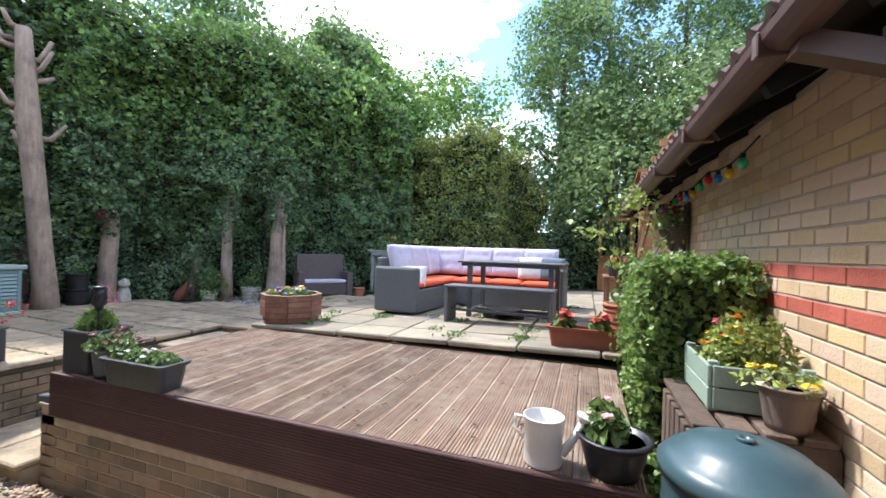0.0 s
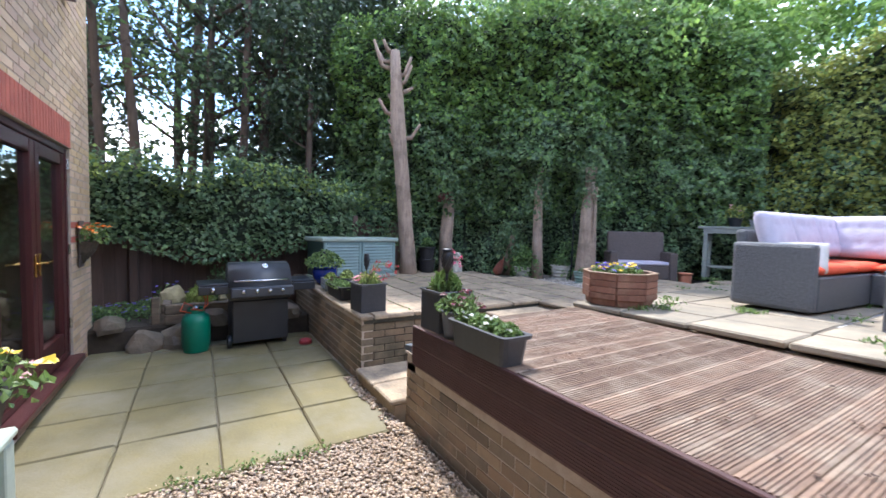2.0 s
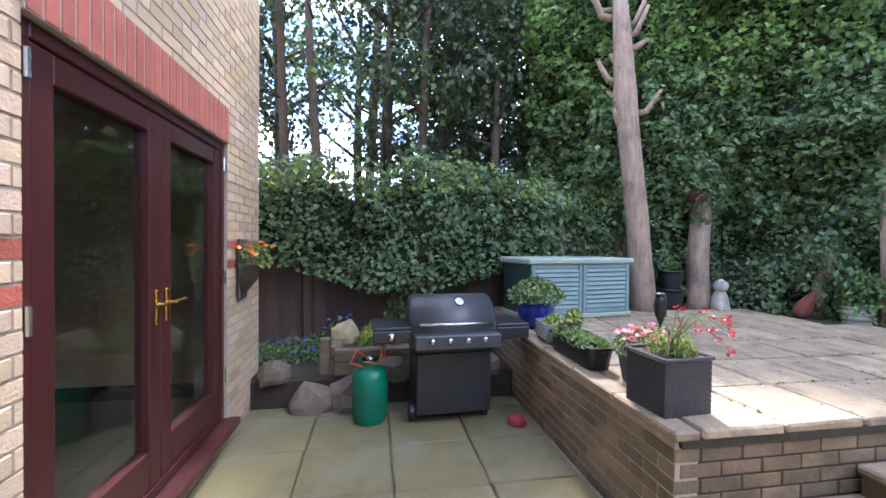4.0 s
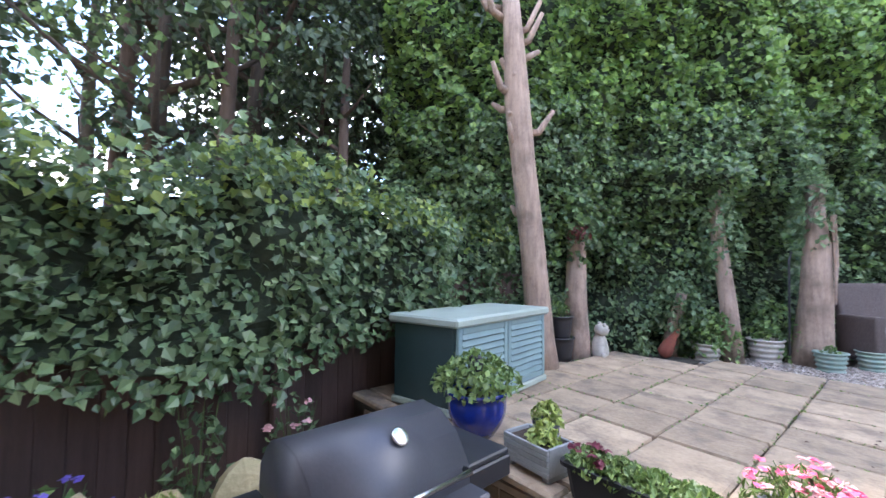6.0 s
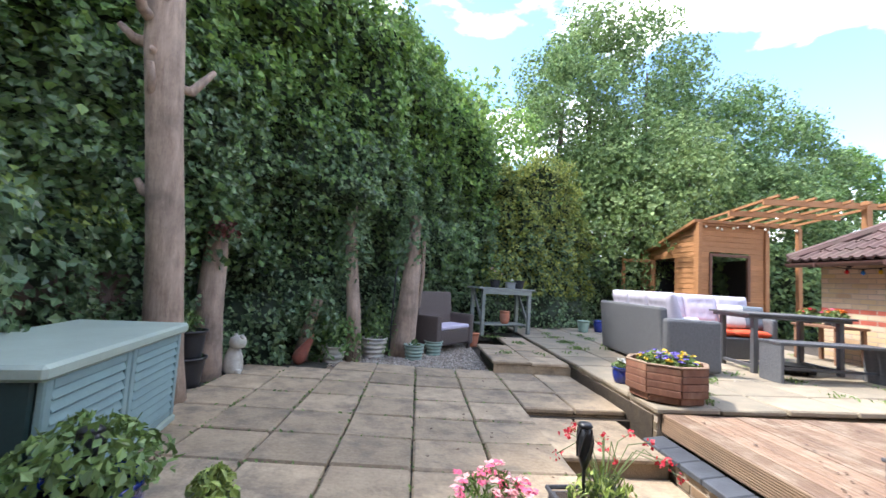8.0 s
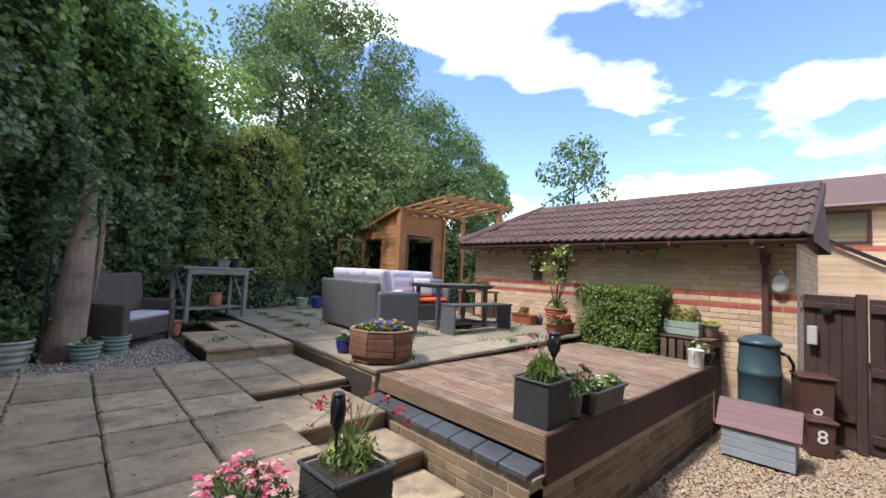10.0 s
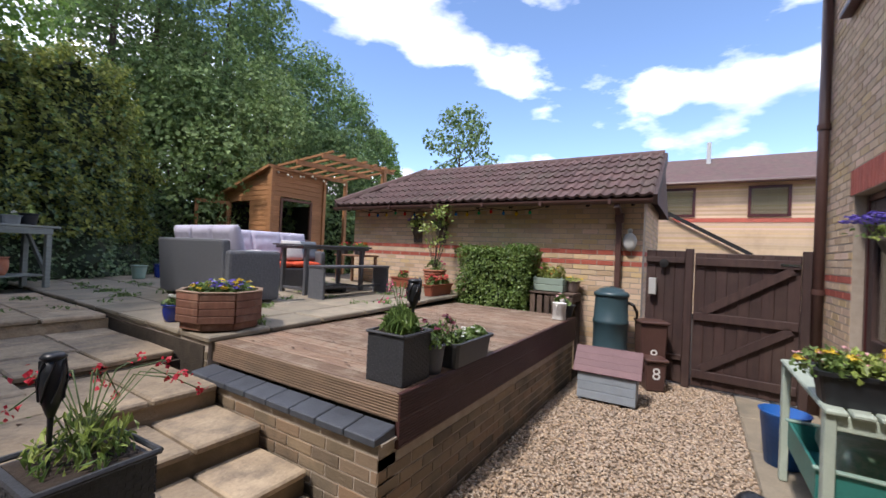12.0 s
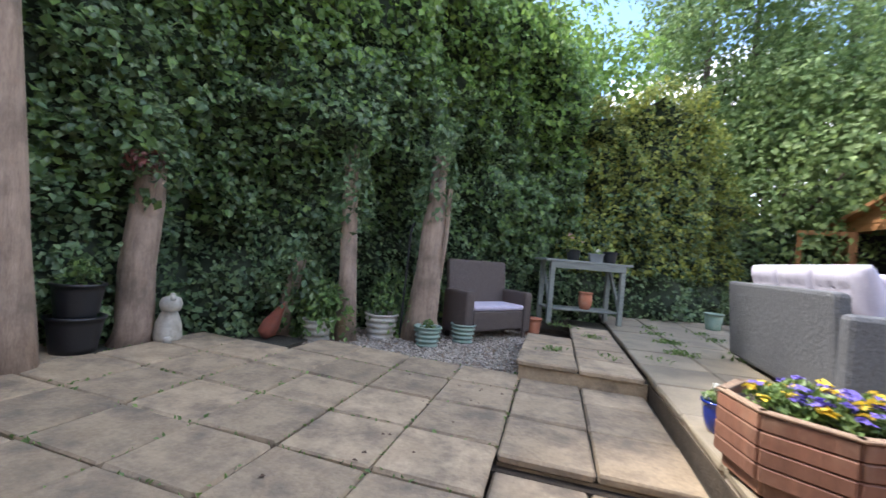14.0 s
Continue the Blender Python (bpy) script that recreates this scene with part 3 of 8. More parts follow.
# steps up to the patio, between the two brick walls
STEPS = [(2.43, 3.06, 0.055), (3.04, 3.50, 0.20), (3.48, 4.02, 0.345), (4.00, 4.86, 0.487)]
for i, (ya, yb, zt) in enumerate(STEPS):
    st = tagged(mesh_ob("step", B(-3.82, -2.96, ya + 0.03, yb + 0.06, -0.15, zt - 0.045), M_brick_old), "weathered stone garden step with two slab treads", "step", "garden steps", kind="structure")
    for x0, x1 in ((-3.83, -3.38), (-3.37, -2.96)):
        part("tread", B(x0 + 0.004, x1 - 0.004, ya, yb - 0.02 + 0.02, zt - 0.045, zt, 0.012), M_slab, st)
tagged(mesh_ob("step_edge", B(-3.82, -2.86, 4.86, 4.90, 0.38, 0.505), M_slab), "stone riser of the top step", "step", kind="structure")

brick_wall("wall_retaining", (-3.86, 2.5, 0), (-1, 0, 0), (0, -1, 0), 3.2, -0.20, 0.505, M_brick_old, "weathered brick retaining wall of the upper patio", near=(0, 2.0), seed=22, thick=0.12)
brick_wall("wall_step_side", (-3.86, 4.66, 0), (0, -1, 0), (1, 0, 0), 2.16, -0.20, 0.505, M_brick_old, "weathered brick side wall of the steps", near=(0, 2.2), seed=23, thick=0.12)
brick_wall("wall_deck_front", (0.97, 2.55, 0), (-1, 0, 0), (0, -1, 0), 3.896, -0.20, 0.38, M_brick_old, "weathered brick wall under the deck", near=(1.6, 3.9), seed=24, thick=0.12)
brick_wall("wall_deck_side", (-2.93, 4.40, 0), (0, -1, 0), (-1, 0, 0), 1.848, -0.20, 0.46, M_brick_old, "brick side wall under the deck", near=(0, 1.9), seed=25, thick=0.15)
cop = tagged(mesh_ob("coping", B(-2.925, -2.80, 2.53, 4.36, 0.455, 0.47), M_mortar), "blue-grey engineering brick coping beside the deck", "coping", kind="structure")
cme = None
for i in range(8):
    if cme is None:
        b = B(-0.085, 0.085, -0.11, 0.11, 0, 0.065, 0.006)
        for v in b.verts:
            if v.co.z > 0.03 and v.co.x < 0:
                v.co.z -= 0.022
        cme = bpy.data.meshes.new("coping_brick")
        b.to_mesh(cme)
        b.free()
        cme.materials.append(M_blue)
    o = new("coping_brick", cme)
    o.parent = cop
    o.matrix_basis = pose(-2.885, 2.655 + i * 0.228, 0.465)


# ---- deck ----
def grooved(length, width, thick, pitch=0.0165, depth=0.005):
    """A board along y with grooves along its length; top at z = 0."""
    prof = [(-width / 2, -thick), (-width / 2, -0.004)]
    n = int((width - 0.012) / pitch)
    x = -n * pitch / 2
    for i in range(n):
        prof += [(x + 0.002, 0), (x + pitch * 0.50, 0), (x + pitch * 0.58, -depth), (x + pitch * 0.92, -depth)]
        x += pitch
    prof += [(x + 0.002, 0), (width / 2, -0.004), (width / 2, -thick)]
    bm = bmesh.new()
    a = [bm.verts.new((px, -length / 2, pz)) for px, pz in prof]
    c = [bm.verts.new((px, length / 2, pz)) for px, pz in prof]
    for i in range(len(prof) - 1):
        bm.faces.new((a[i], a[i + 1], c[i + 1], c[i]))
    bm.faces.new((a[-1], a[0], c[0], c[-1]))
    bm.faces.new(a[::-1])
    bm.faces.new(c)
    bmesh.ops.recalc_face_normals(bm, faces=bm.faces[:])
    return bm


deck = tagged(mesh_ob("deck", B(-2.76, 0.95, 2.60, 4.36, 0.39, 0.66), M_joint), "weathered brown grooved timber deck on a brick wall", "deck", kind="structure")
bme = bpy.data.meshes.new("deck_board")
b = grooved(1.80, 0.1395, 0.03)
b.to_mesh(bme)
b.free()
bme.materials.append(M_deck)
DN = 26
rd = random.Random(4)
for i in range(DN):
    o = new("deck_board", bme)
    o.parent = deck
    o.matrix_basis = pose(-2.785 + 3.75 * (i + 0.5) / DN, 3.45 + rd.uniform(-0.003, 0.003), Z_DECK + rd.uniform(-0.003, 0.002), 0, rd.uniform(-0.4, 0.4), rd.uniform(-0.08, 0.08))
for k in range(2):
    b = grooved(3.77, 0.15, 0.028)
    b.transform(pose(-0.91, 2.522, Z_DECK - 0.08 - 0.153 * k, 90, 0, 0) @ pose(0, 0, 0, 0, 0, 90))
    part("fascia_board", b, M_fascia, deck, "purple-brown stained grooved board")
b = grooved(1.85, 0.15, 0.028)
b.transform(pose(-2.80, 3.46, Z_DECK - 0.085, 0, -90, 0))
part("edge_board", b, M_deck_edge, deck, "pale weathered grooved edge board")


# ---- planting: hedges and trees ----
def hedge(name, path, label, layers, depth=0.5, step=0.16, bump=0.35, core=True, category="hedge", over=0.0):
    """A hedge along path, of (x, y, foot, top); its outer face is on the left of the way along it. layers: (material, leaf size, leaves per square metre, z share from, to)."""
    e = thing(name, path[0][0], path[0][1], 0, label, category)
    ox, oy = path[0][0], path[0][1]
    segs = []
    for (x0, y0, f0, t0), (x1, y1, f1, t1) in zip(path, path[1:]):
        segs.append((x0 - ox, y0 - oy, f0, t0, x1 - ox, y1 - oy, f1, t1, math.hypot(x1 - x0, y1 - y0)))
    total = sum(s[8] for s in segs)

    def at(s):
        for x0, y0, f0, t0, x1, y1, f1, t1, ln in segs:
            if s <= ln or (x1, y1) == (segs[-1][4], segs[-1][5]):
                k = min(s / ln, 1.0)
                nx, ny = -(y1 - y0) / ln, (x1 - x0) / ln
                return x0 + (x1 - x0) * k, y0 + (y1 - y0) * k, f0 + (f1 - f0) * k, t0 + (t1 - t0) * k, -nx, -ny
            s -= ln

    def out(s, z):
        return over * min(1.0, max(0.0, (z - 1.5) / 1.2)) + bump * (1.3 * noise.noise((s * 1.1, z * 0.4, 3.1)) + 0.7 * noise.noise((s * 2.3, z * 1.8, 7.7)) + 0.45 * noise.noise((s * 5, z * 5, 1.7)))

    def topn(s, t):
        return t + 0.35 * noise.noise((s * 0.8, 0, 9.0)) + 0.22 * noise.noise((s * 2.7, 0, 4.0))

    # added sheet behind the leaves; its dark colour paints the shaded gaps
    if core:
        nu, nv = int(total / 0.22) + 1, 26
        V, F = [], []
        for i in range(nu + 1):
            s = total * i / nu
            x, y, f, t, nx, ny = at(s)
            t = topn(s, t) - 0.18
            for j in range(nv + 1):
                v = j / nv
                if v < 0.8:
                    z = f + (t - f) * v / 0.8
                    o = out(s, z) - 0.16 - max(0, (v - 0.6)) * 0.5
                else:
                    z = t
                    o = -0.26 - (v - 0.8) / 0.2 * depth
                V.append((x + nx * o, y + ny * o, z))
            V.append((x - nx * (depth + 0.26), y - ny * (depth + 0.26), f))
        w = nv + 2
        for i in range(nu):
            for j in range(nv + 1):
                F.append((i * w + j, (i + 1) * w + j, (i + 1) * w + j + 1, i * w + j + 1))
        raw_mesh("core", V, F, M_gap_shade, e)
    for mtl, size, dens, va, vb in layers:
        P, N = [], []
        area = sum(s[8] * (s[3] - s[2] + s[7] - s[6]) / 2 for s in segs) * (vb - va)
        for _ in range(int(area * dens)):
            s = random.uniform(0, total)
            x, y, f, t, nx, ny = at(s)
            t = topn(s, t)
            v = random.uniform(va, vb)
            z = f + (t - f) * v
            if random.random() < 0.16 * (1 if vb > 0.95 else 0):
                o = -random.uniform(0, depth)
                z = t + random.uniform(-0.12, 0.16) + 0.12 * noise.noise((s * 6, o * 6, 2))
                n = (nx * 0.4, ny * 0.4, 1.0)
            else:
                o = out(s, z) + random.gauss(-0.03, 0.06) - max(0, v - 0.8) * 0.35
                n = (nx, ny, 0.85)
            P.append((x + nx * o, y + ny * o, z))
            N.append(n)
        lf = foliage("leaves", P, N, size, mtl, e)
        tagged(lf, kind="stuff")
    return e


def shoots(parent, pts, material, size, n=14, h=0.5):
    """Upright leafy shoots that break the outline."""
    P, N = [], []
    for x, y, z in pts:
        hh = h * random.uniform(0.5, 1.2)
        lx, ly = random.uniform(-0.25, 0.25), random.uniform(-0.25, 0.25)
        for i in range(n):
            k = i / n
            P.append((x + lx * k + random.gauss(0, 0.05 + 0.10 * (1 - k)), y + ly * k + random.gauss(0, 0.05 + 0.10 * (1 - k)), z + hh * k))
            N.append((random.uniform(-1, 1), random.uniform(-1, 1), 0.6))
    tagged(foliage("new_growth", P, N, size, material, parent), kind="stuff")


def tree(name, x, y, z0, h, crown_r, crown_z, n, size, material, label, trunk_r=0.16, lean=(0, 0), bark=None, blobs=16, limbs=9, fill=1.0, flat=0.8, trunk_to=0.8, spread=0.75):
    """A tree: tapered trunk, limbs, and a crown of many clumps of leaves with gaps between them."""
    e = thing(name, x, y, z0, label, "tree")
    bark = bark or M_bark_dark
    top = Vector((lean[0], lean[1], h * trunk_to))
    pts = [Vector((lean[0] * k * k + 0.1 * noise.noise((k * 3, x, y)), lean[1] * k * k + 0.1 * noise.noise((k * 3, y, x + 5)), h * trunk_to * k)) for k in (0, 0.15, 0.35, 0.55, 0.75, 0.9, 1)]
    part("trunk", tube(pts, [trunk_r * c for c in (1.25, 1.0, 0.88, 0.72, 0.5, 0.35, 0.15)], 9, wob=0.2), bark, e, smooth=True)
    clumps = []
    bml = bmesh.new()
    for i in range(blobs):
        a = i * 2.399 + random.uniform(-0.4, 0.4)
        v = (i + 0.5) / blobs
        zz = crown_z + (h - crown_z) * (v ** 0.9)
        rr = crown_r * math.sin(math.pi * min(0.97, 0.16 + 0.82 * v)) ** 0.75 * random.uniform(0.45, 1.0)
        c = Vector((lean[0] * zz / h + rr * math.cos(a), lean[1] * zz / h + rr * math.sin(a), zz))
        clumps.append((c, crown_r * random.uniform(0.30, 0.52)))
        if i < limbs:
            k = min(0.95, max(0.15, (zz - crown_r * 0.5) / (h * trunk_to)))
            s = pts[0].lerp(top, k)
            tube([s, s.lerp(c, 0.5) + Vector((0, 0, -0.1)), c], [trunk_r * 0.4, trunk_r * 0.25, trunk_r * 0.08], 6, bml)
    if limbs:
        tagged(part("branchwork", bml, bark, e, smooth=True), kind="stuff")
    else:
        bml.free()
    P, N = [], []
    tot = sum(r * r for _, r in clumps)
    for c, r in clumps:
        for _ in range(int(n * r * r / tot)):
            d = Vector((random.gauss(0, 1), random.gauss(0, 1), random.gauss(0, 1))).normalized()
            k = random.uniform(0.35, 1.0) ** 0.5
            k *= 1 + 0.55 * noise.noise((d.x * 2.2 + c.x, d.y * 2.2 + c.y, d.z * 2.2 + c.z))
            P.append((c.x + d.x * r * k, c.y + d.y * r * k, c.z + d.z * r * k * flat))
            N.append((d.x, d.y, d.z + 0.5))
    tagged(foliage("crown", P, N, size, material, e, spread=spread), kind="stuff")
    return e


# tall hedge along the north-west, over the tree stumps
HP = [(-8.6, 3.7, 0.5, 5.6), (-7.35, 4.75, 0.5, 5.7), (-6.85, 5.75, 0.5, 5.8), (-6.1, 6.8, 0.5, 5.9), (-5.45, 7.75, 0.5, 5.9), (-4.85, 8.6, 0.5, 5.8), (-4.2, 9.35, 0.55, 5.3), (-3.4, 9.85, 0.6, 4.8)]
# M_ash layer colours the upper leaves as if the sun lit them
tall = hedge("tall_hedge", HP, "tall dark green ivy-clad hedge, pale new growth and sunlit-coloured leaves on top", [(M_ivy, 0.066, 1050, 0.0, 0.62), (M_laurel, 0.09, 620, 0.22, 1.0), (M_ash, 0.10, 480, 0.55, 1.02)], depth=0.9, bump=0.5, over=0.2)
HP2 = [(-3.6, 9.95, 0.6, 4.4), (-2.6, 9.85, 0.6, 4.4), (-1.2, 10.4, 0.6, 4.4), (-0.5, 11.8, 0.6, 4.0)]
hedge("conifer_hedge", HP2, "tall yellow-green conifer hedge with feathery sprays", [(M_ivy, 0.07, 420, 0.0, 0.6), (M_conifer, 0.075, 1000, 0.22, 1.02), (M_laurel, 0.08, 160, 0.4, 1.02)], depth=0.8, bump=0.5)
shoots(tall, [(random.uniform(0.2, 3.0) + 1.9, random.uniform(4.2, 6.4), random.uniform(4.2, 5.2)) for _ in range(40)], M_ash, 0.10, 18, 0.9)
HP3 = [(-0.8, 11.9, 0.6, 2.5), (0.8, 12.9, 0.6, 2.6), (2.2, 13.6, 0.6, 2.6), (5.5, 13.6, 0.6, 2.8)]
hedge("ivy_boundary", HP3, "dark ivy over the far boundary fence", [(M_ivy, 0.10, 420, 0.0, 1.02)], depth=0.4, bump=0.25)
hedge("ivy_bush", [(3.2, 12.0, 0.6, 2.9), (6.5, 10.6, 0.6, 2.6)], "dense leafy climber between shed and garage", [(M_tree, 0.14, 420, 0.0, 1.02)], depth=0.6, bump=0.4)
# ivy over the west fence
IP = [(-7.15, -2.0, 1.4, 1.95), (-7.05, -0.4, 1.45, 2.0), (-6.95, 0.3, 1.2, 2.2), (-6.85, 0.9, 1.02, 2.32), (-6.82, 1.6, 0.98, 2.40), (-6.88, 2.2, 1.1, 2.3), (-6.95, 2.8, 1.2, 2.2), (-7.3, 3.9, 1.2, 2.1), (-7.5, 4.7, 1.2, 2.1)]
# top quarter gets M_ivy_lit, sunshine painted on as leaf colour
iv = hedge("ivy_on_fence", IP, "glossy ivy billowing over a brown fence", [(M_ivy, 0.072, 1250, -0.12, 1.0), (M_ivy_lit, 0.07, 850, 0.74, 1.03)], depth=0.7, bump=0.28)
# trees behind
WOOD = [(-9.6, 1.2, 8.5, M_tree), (-10.4, -0.6, 9.0, M_pine), (-11.5, 2.6, 9.5, M_pine), (-9.8, 3.4, 7.5, M_pine), (-12.5, 0.6, 10, M_tree), (-13.5, 3.9, 11, M_pine), (-9.3, 4.6, 8.0, M_pine), (-11.0, 5.4, 9.0, M_tree), (-12.0, -2.6, 9.5, M_tree), (-9.6, 2.3, 8.4, M_pine), (-10.6, 4.2, 8.6, M_pine)]
for i, (x, y, h, m_) in enumerate(WOOD):
    tree("woodland_tree", x, y, 0.0, h, 1.7 if m_ is M_pine else 2.2, 2.3 if m_ is M_pine else 3.6, 9500 if m_ is M_pine else 3200, 0.105, m_,
         "dark conifer behind the ivy fence" if m_ is M_pine else "thin leafy tree behind the ivy fence", 0.13, (random.uniform(-0.5, 0.5), random.uniform(-0.5, 0.5)), blobs=20, limbs=12)
for x, y, h, r_, lx, ly in ((-8.6, 2.95, 4.3, 0.075, 0.0, 0.12), (-9.0, 0.30, 6.5, 0.08, -0.5, -0.4), (-9.1, -0.25, 7.0, 0.07, 0.2, -0.2), (-8.6, 4.35, 5.2, 0.08, -0.1, 0.1), (-9.2, 1.8, 6.8, 0.08, 0.2, 0.2), (-10.2, 0.9, 7.5, 0.10, -0.4, 0.3)):
    e = thing("dead_tree", x, y, -0.1, "bare brown dead conifer standing in the wood", "dead tree", "dead trees in the wood")
    part("trunk", tube([(0, 0, 0), (lx * 0.3, ly * 0.3, h * 0.35), (lx * 0.7, ly * 0.7, h * 0.7), (lx, ly, h)], [r_ * 1.3, r_, r_ * 0.9, r_ * 0.6], 10, wob=0.2), M_bark_mid, e, smooth=True)
    for k in range(6):
        a, zz = k * 2.2 + x, h * (0.45 + 0.09 * k)
        part("branch_stub", tube([(lx * 0.6, ly * 0.6, zz), (lx * 0.6 + 0.25 * math.cos(a), ly * 0.6 + 0.25 * math.sin(a), zz + 0.12), (lx * 0.6 + 0.5 * math.cos(a), ly * 0.6 + 0.5 * math.sin(a), zz + 0.3)], [r_ * 0.35, r_ * 0.22, r_ * 0.08], 6), M_bark_mid, e, smooth=True)
M_whitebeam = leaf_mat("grey_green_leaf", (0.18, 0.265, 0.09), (0.115, 0.18, 0.062), (0.27, 0.36, 0.13), 0.65, 0.42)
BACK = [(-3.8, 13.0, 6.7, 2.4, 2.0, M_ash), (-5.0, 10.9, 6.6, 1.5, 2.0, M_ash), (-6.0, 9.9, 6.9, 1.4, 2.4, M_tree), (-0.2, 15.0, 10.0, 2.0, 2.6, M_tree), (1.3, 16.0, 12.2, 2.3, 3.0, M_whitebeam), (3.6, 16.4, 12.6, 2.4, 3.0, M_tree), (5.9, 17.2, 10.8, 2.4, 2.4, M_laurel),
        (8.3, 16.8, 10.0, 2.2, 2.0, M_laurel), (10.6, 17.2, 9.2, 2.2, 1.5, M_tree), (12.7, 16.6, 7.6, 1.3, 1.5, M_ash), (4.4, 14.4, 6.7, 2.5, 1.6, M_whitebeam), (1.4, 14.0, 6.2, 2.2, 1.4, M_whitebeam), (7.2, 14.6, 6.2, 2.1, 1.2, M_tree),
        (-6.4, 11.6, 8.0, 2.2, 3.0, M_laurel), (-9.0, 8.6, 8.2, 2.4, 2.6, M_laurel)]
for x, y, h, r_, cz, m_ in BACK:
    tree("background_tree", x, y, 0.3, h, r_, cz, 15000, 0.125, m_, "tall leafy tree beyond the garden hedge", 0.2, (random.uniform(-0.4, 0.4), random.uniform(-0.4, 0.4)), blobs=26, limbs=12)
tree("young_tree", 8.7, 8.9, 0.0, 6.9, 1.3, 4.0, 1700, 0.14, M_tree, "slender young tree beyond the garage roof", 0.07, blobs=12, limbs=10)


# ---- garage roof and fittings ----
EX, EZ, RX, RZ = 1.26, 2.31, 2.85, 3.21
slope = math.atan2(RZ - EZ, RX - EX)
SL = math.hypot(RX - EX, RZ - EZ)
RY0, RY1, HIP = 1.68, 7.45, 6.35
bm = bmesh.new()
v = [bm.verts.new(p) for p in ((EX, RY0, EZ), (RX, RY0, RZ), (RX, HIP, RZ), (EX, RY1, EZ), (2 * RX - EX, RY0, EZ), (2 * RX - EX, RY1, EZ))]
bm.faces.new((v[0], v[1], v[2], v[3]))
bm.faces.new((v[1], v[4], v[5], v[2]))
bm.faces.new((v[3], v[2], v[5]))
bm.faces.new((v[0], v[4], v[1]))
roof = tagged(mesh_ob("roof_garage", bm, M_tile), "brown concrete tiled garage roof with a hipped end", "roof", kind="structure")


def tile_mesh(w, ln):
    """A double roman roof tile, its lower edge along y at the origin, running up along x."""
    bm = bmesh.new()
    n = 12
    rows_ = []
    for xx, dz in ((0.0, 0.012), (0.0, 0.03), (ln, 0.004)):
        row = []
        for i in range(n + 1):
            t = i / n
            ph = (t * 2) % 1.0
            hgt = 0.032 * max(0.0, math.sin(math.pi * min(1.0, ph / 0.55))) if ph < 0.55 else 0.0
            row.append(bm.verts.new((xx, (t - 0.5) * w, dz + hgt - (0.018 if dz == 0.012 else 0))))
        rows_.append(row)
    for a, c in zip(rows_, rows_[1:]):
        for i in range(n):
            bm.faces.new((a[i], a[i + 1], c[i + 1], c[i]))
    bmesh.ops.recalc_face_normals(bm, faces=bm.faces[:])
    me = bpy.data.meshes.new("roof_tile")
    bm.to_mesh(me)
    bm.free()
    me.materials.append(M_tile)
    return me


NC, NR = 19, 6
tw, tg = (RY1 - RY0) / NC, SL / NR
tme = tile_mesh(tw, tg + 0.05)
for rI in range(NR):
    for c in range(NC):
        yy = RY0 + (c + 0.5) * tw
        if yy > RY1 - (RY1 - HIP) * (rI + 0.75) / NR:
            continue
        o = new("roof_tile", tme)
        o.parent = roof
        o.matrix_basis = pose(EX - 0.05 + rI * tg * math.cos(slope), yy, EZ + 0.012 + rI * tg * math.sin(slope), 0, -math.degrees(slope), 0) @ pose(0, 0, 0, random.uniform(-0.5, 0.5), 0, random.uniform(-0.4, 0.4))
rdg = None
for i in range(11):
    if rdg is None:
        b = bmesh.new()
        pr = [(-0.13, -0.07), (-0.10, 0.005), (-0.05, 0.045), (0, 0.06), (0.05, 0.045), (0.10, 0.005), (0.13, -0.07)]
        a = [b.verts.new((px, -0.22, pz)) for px, pz in pr]
        c = [b.verts.new((px, 0.22, pz)) for px, pz in pr]
        for k in range(6):
            b.faces.new((a[k], c[k], c[k + 1], a[k + 1]))
        b.faces.new(a)
        b.faces.new(c[::-1])
        rdg = bpy.data.meshes.new("ridge_tile")
        b.to_mesh(rdg)
        b.free()
        rdg.materials.append(M_tile)
    o = new("ridge_tile", rdg)
    o.parent = roof
    o.matrix_basis = pose(RX, RY0 + 0.22 + i * 0.43, RZ + 0.03)
part("hip_ridge", tube([(RX, HIP, RZ + 0.04), (EX - 0.02, RY1, EZ + 0.06)], 0.085, 8), M_tile, roof)
part("verge", beam((EX - 0.02, RY0 - 0.02, EZ - 0.03), (RX, RY0 - 0.02, RZ - 0.03), 0.05, 0.14), M_gate, roof)
b = bmesh.new()
k_ = (RZ - EZ) / (RX - EX)
q = [b.verts.new((x, y, EZ + (x - EX) * k_ - d)) for x, d in ((EX + 0.01, 0.012), (GX + 0.04, 0.012), (GX + 0.04, 0.035), (EX + 0.01, 0.035)) for y in (RY0 + 0.03, RY1 - 0.1)]
for f in ((0, 1, 3, 2), (2, 3, 5, 4), (4, 5, 7, 6), (6, 7, 1, 0), (0, 2, 4, 6), (1, 7, 5, 3)):
    b.faces.new([q[i] for i in f])
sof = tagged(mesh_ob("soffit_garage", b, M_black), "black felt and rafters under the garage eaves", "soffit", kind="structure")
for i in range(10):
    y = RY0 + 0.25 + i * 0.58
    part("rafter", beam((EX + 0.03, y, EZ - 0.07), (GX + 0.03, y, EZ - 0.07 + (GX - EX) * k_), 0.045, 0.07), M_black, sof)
gut = thing("gutter", EX - 0.03, RY0, EZ - 0.02, "brown plastic half-round gutter on brackets along the garage eaves", "gutter")
b = bmesh.new()
gp = [(0.062 * math.cos(a), 0.062 * math.sin(a)) for a in [math.pi + math.pi * i / 8 for i in range(9)]]
gp = gp + [(x * 0.9, z * 0.9) for x, z in gp[::-1]]
a = [b.verts.new((x, 0, z)) for x, z in gp]
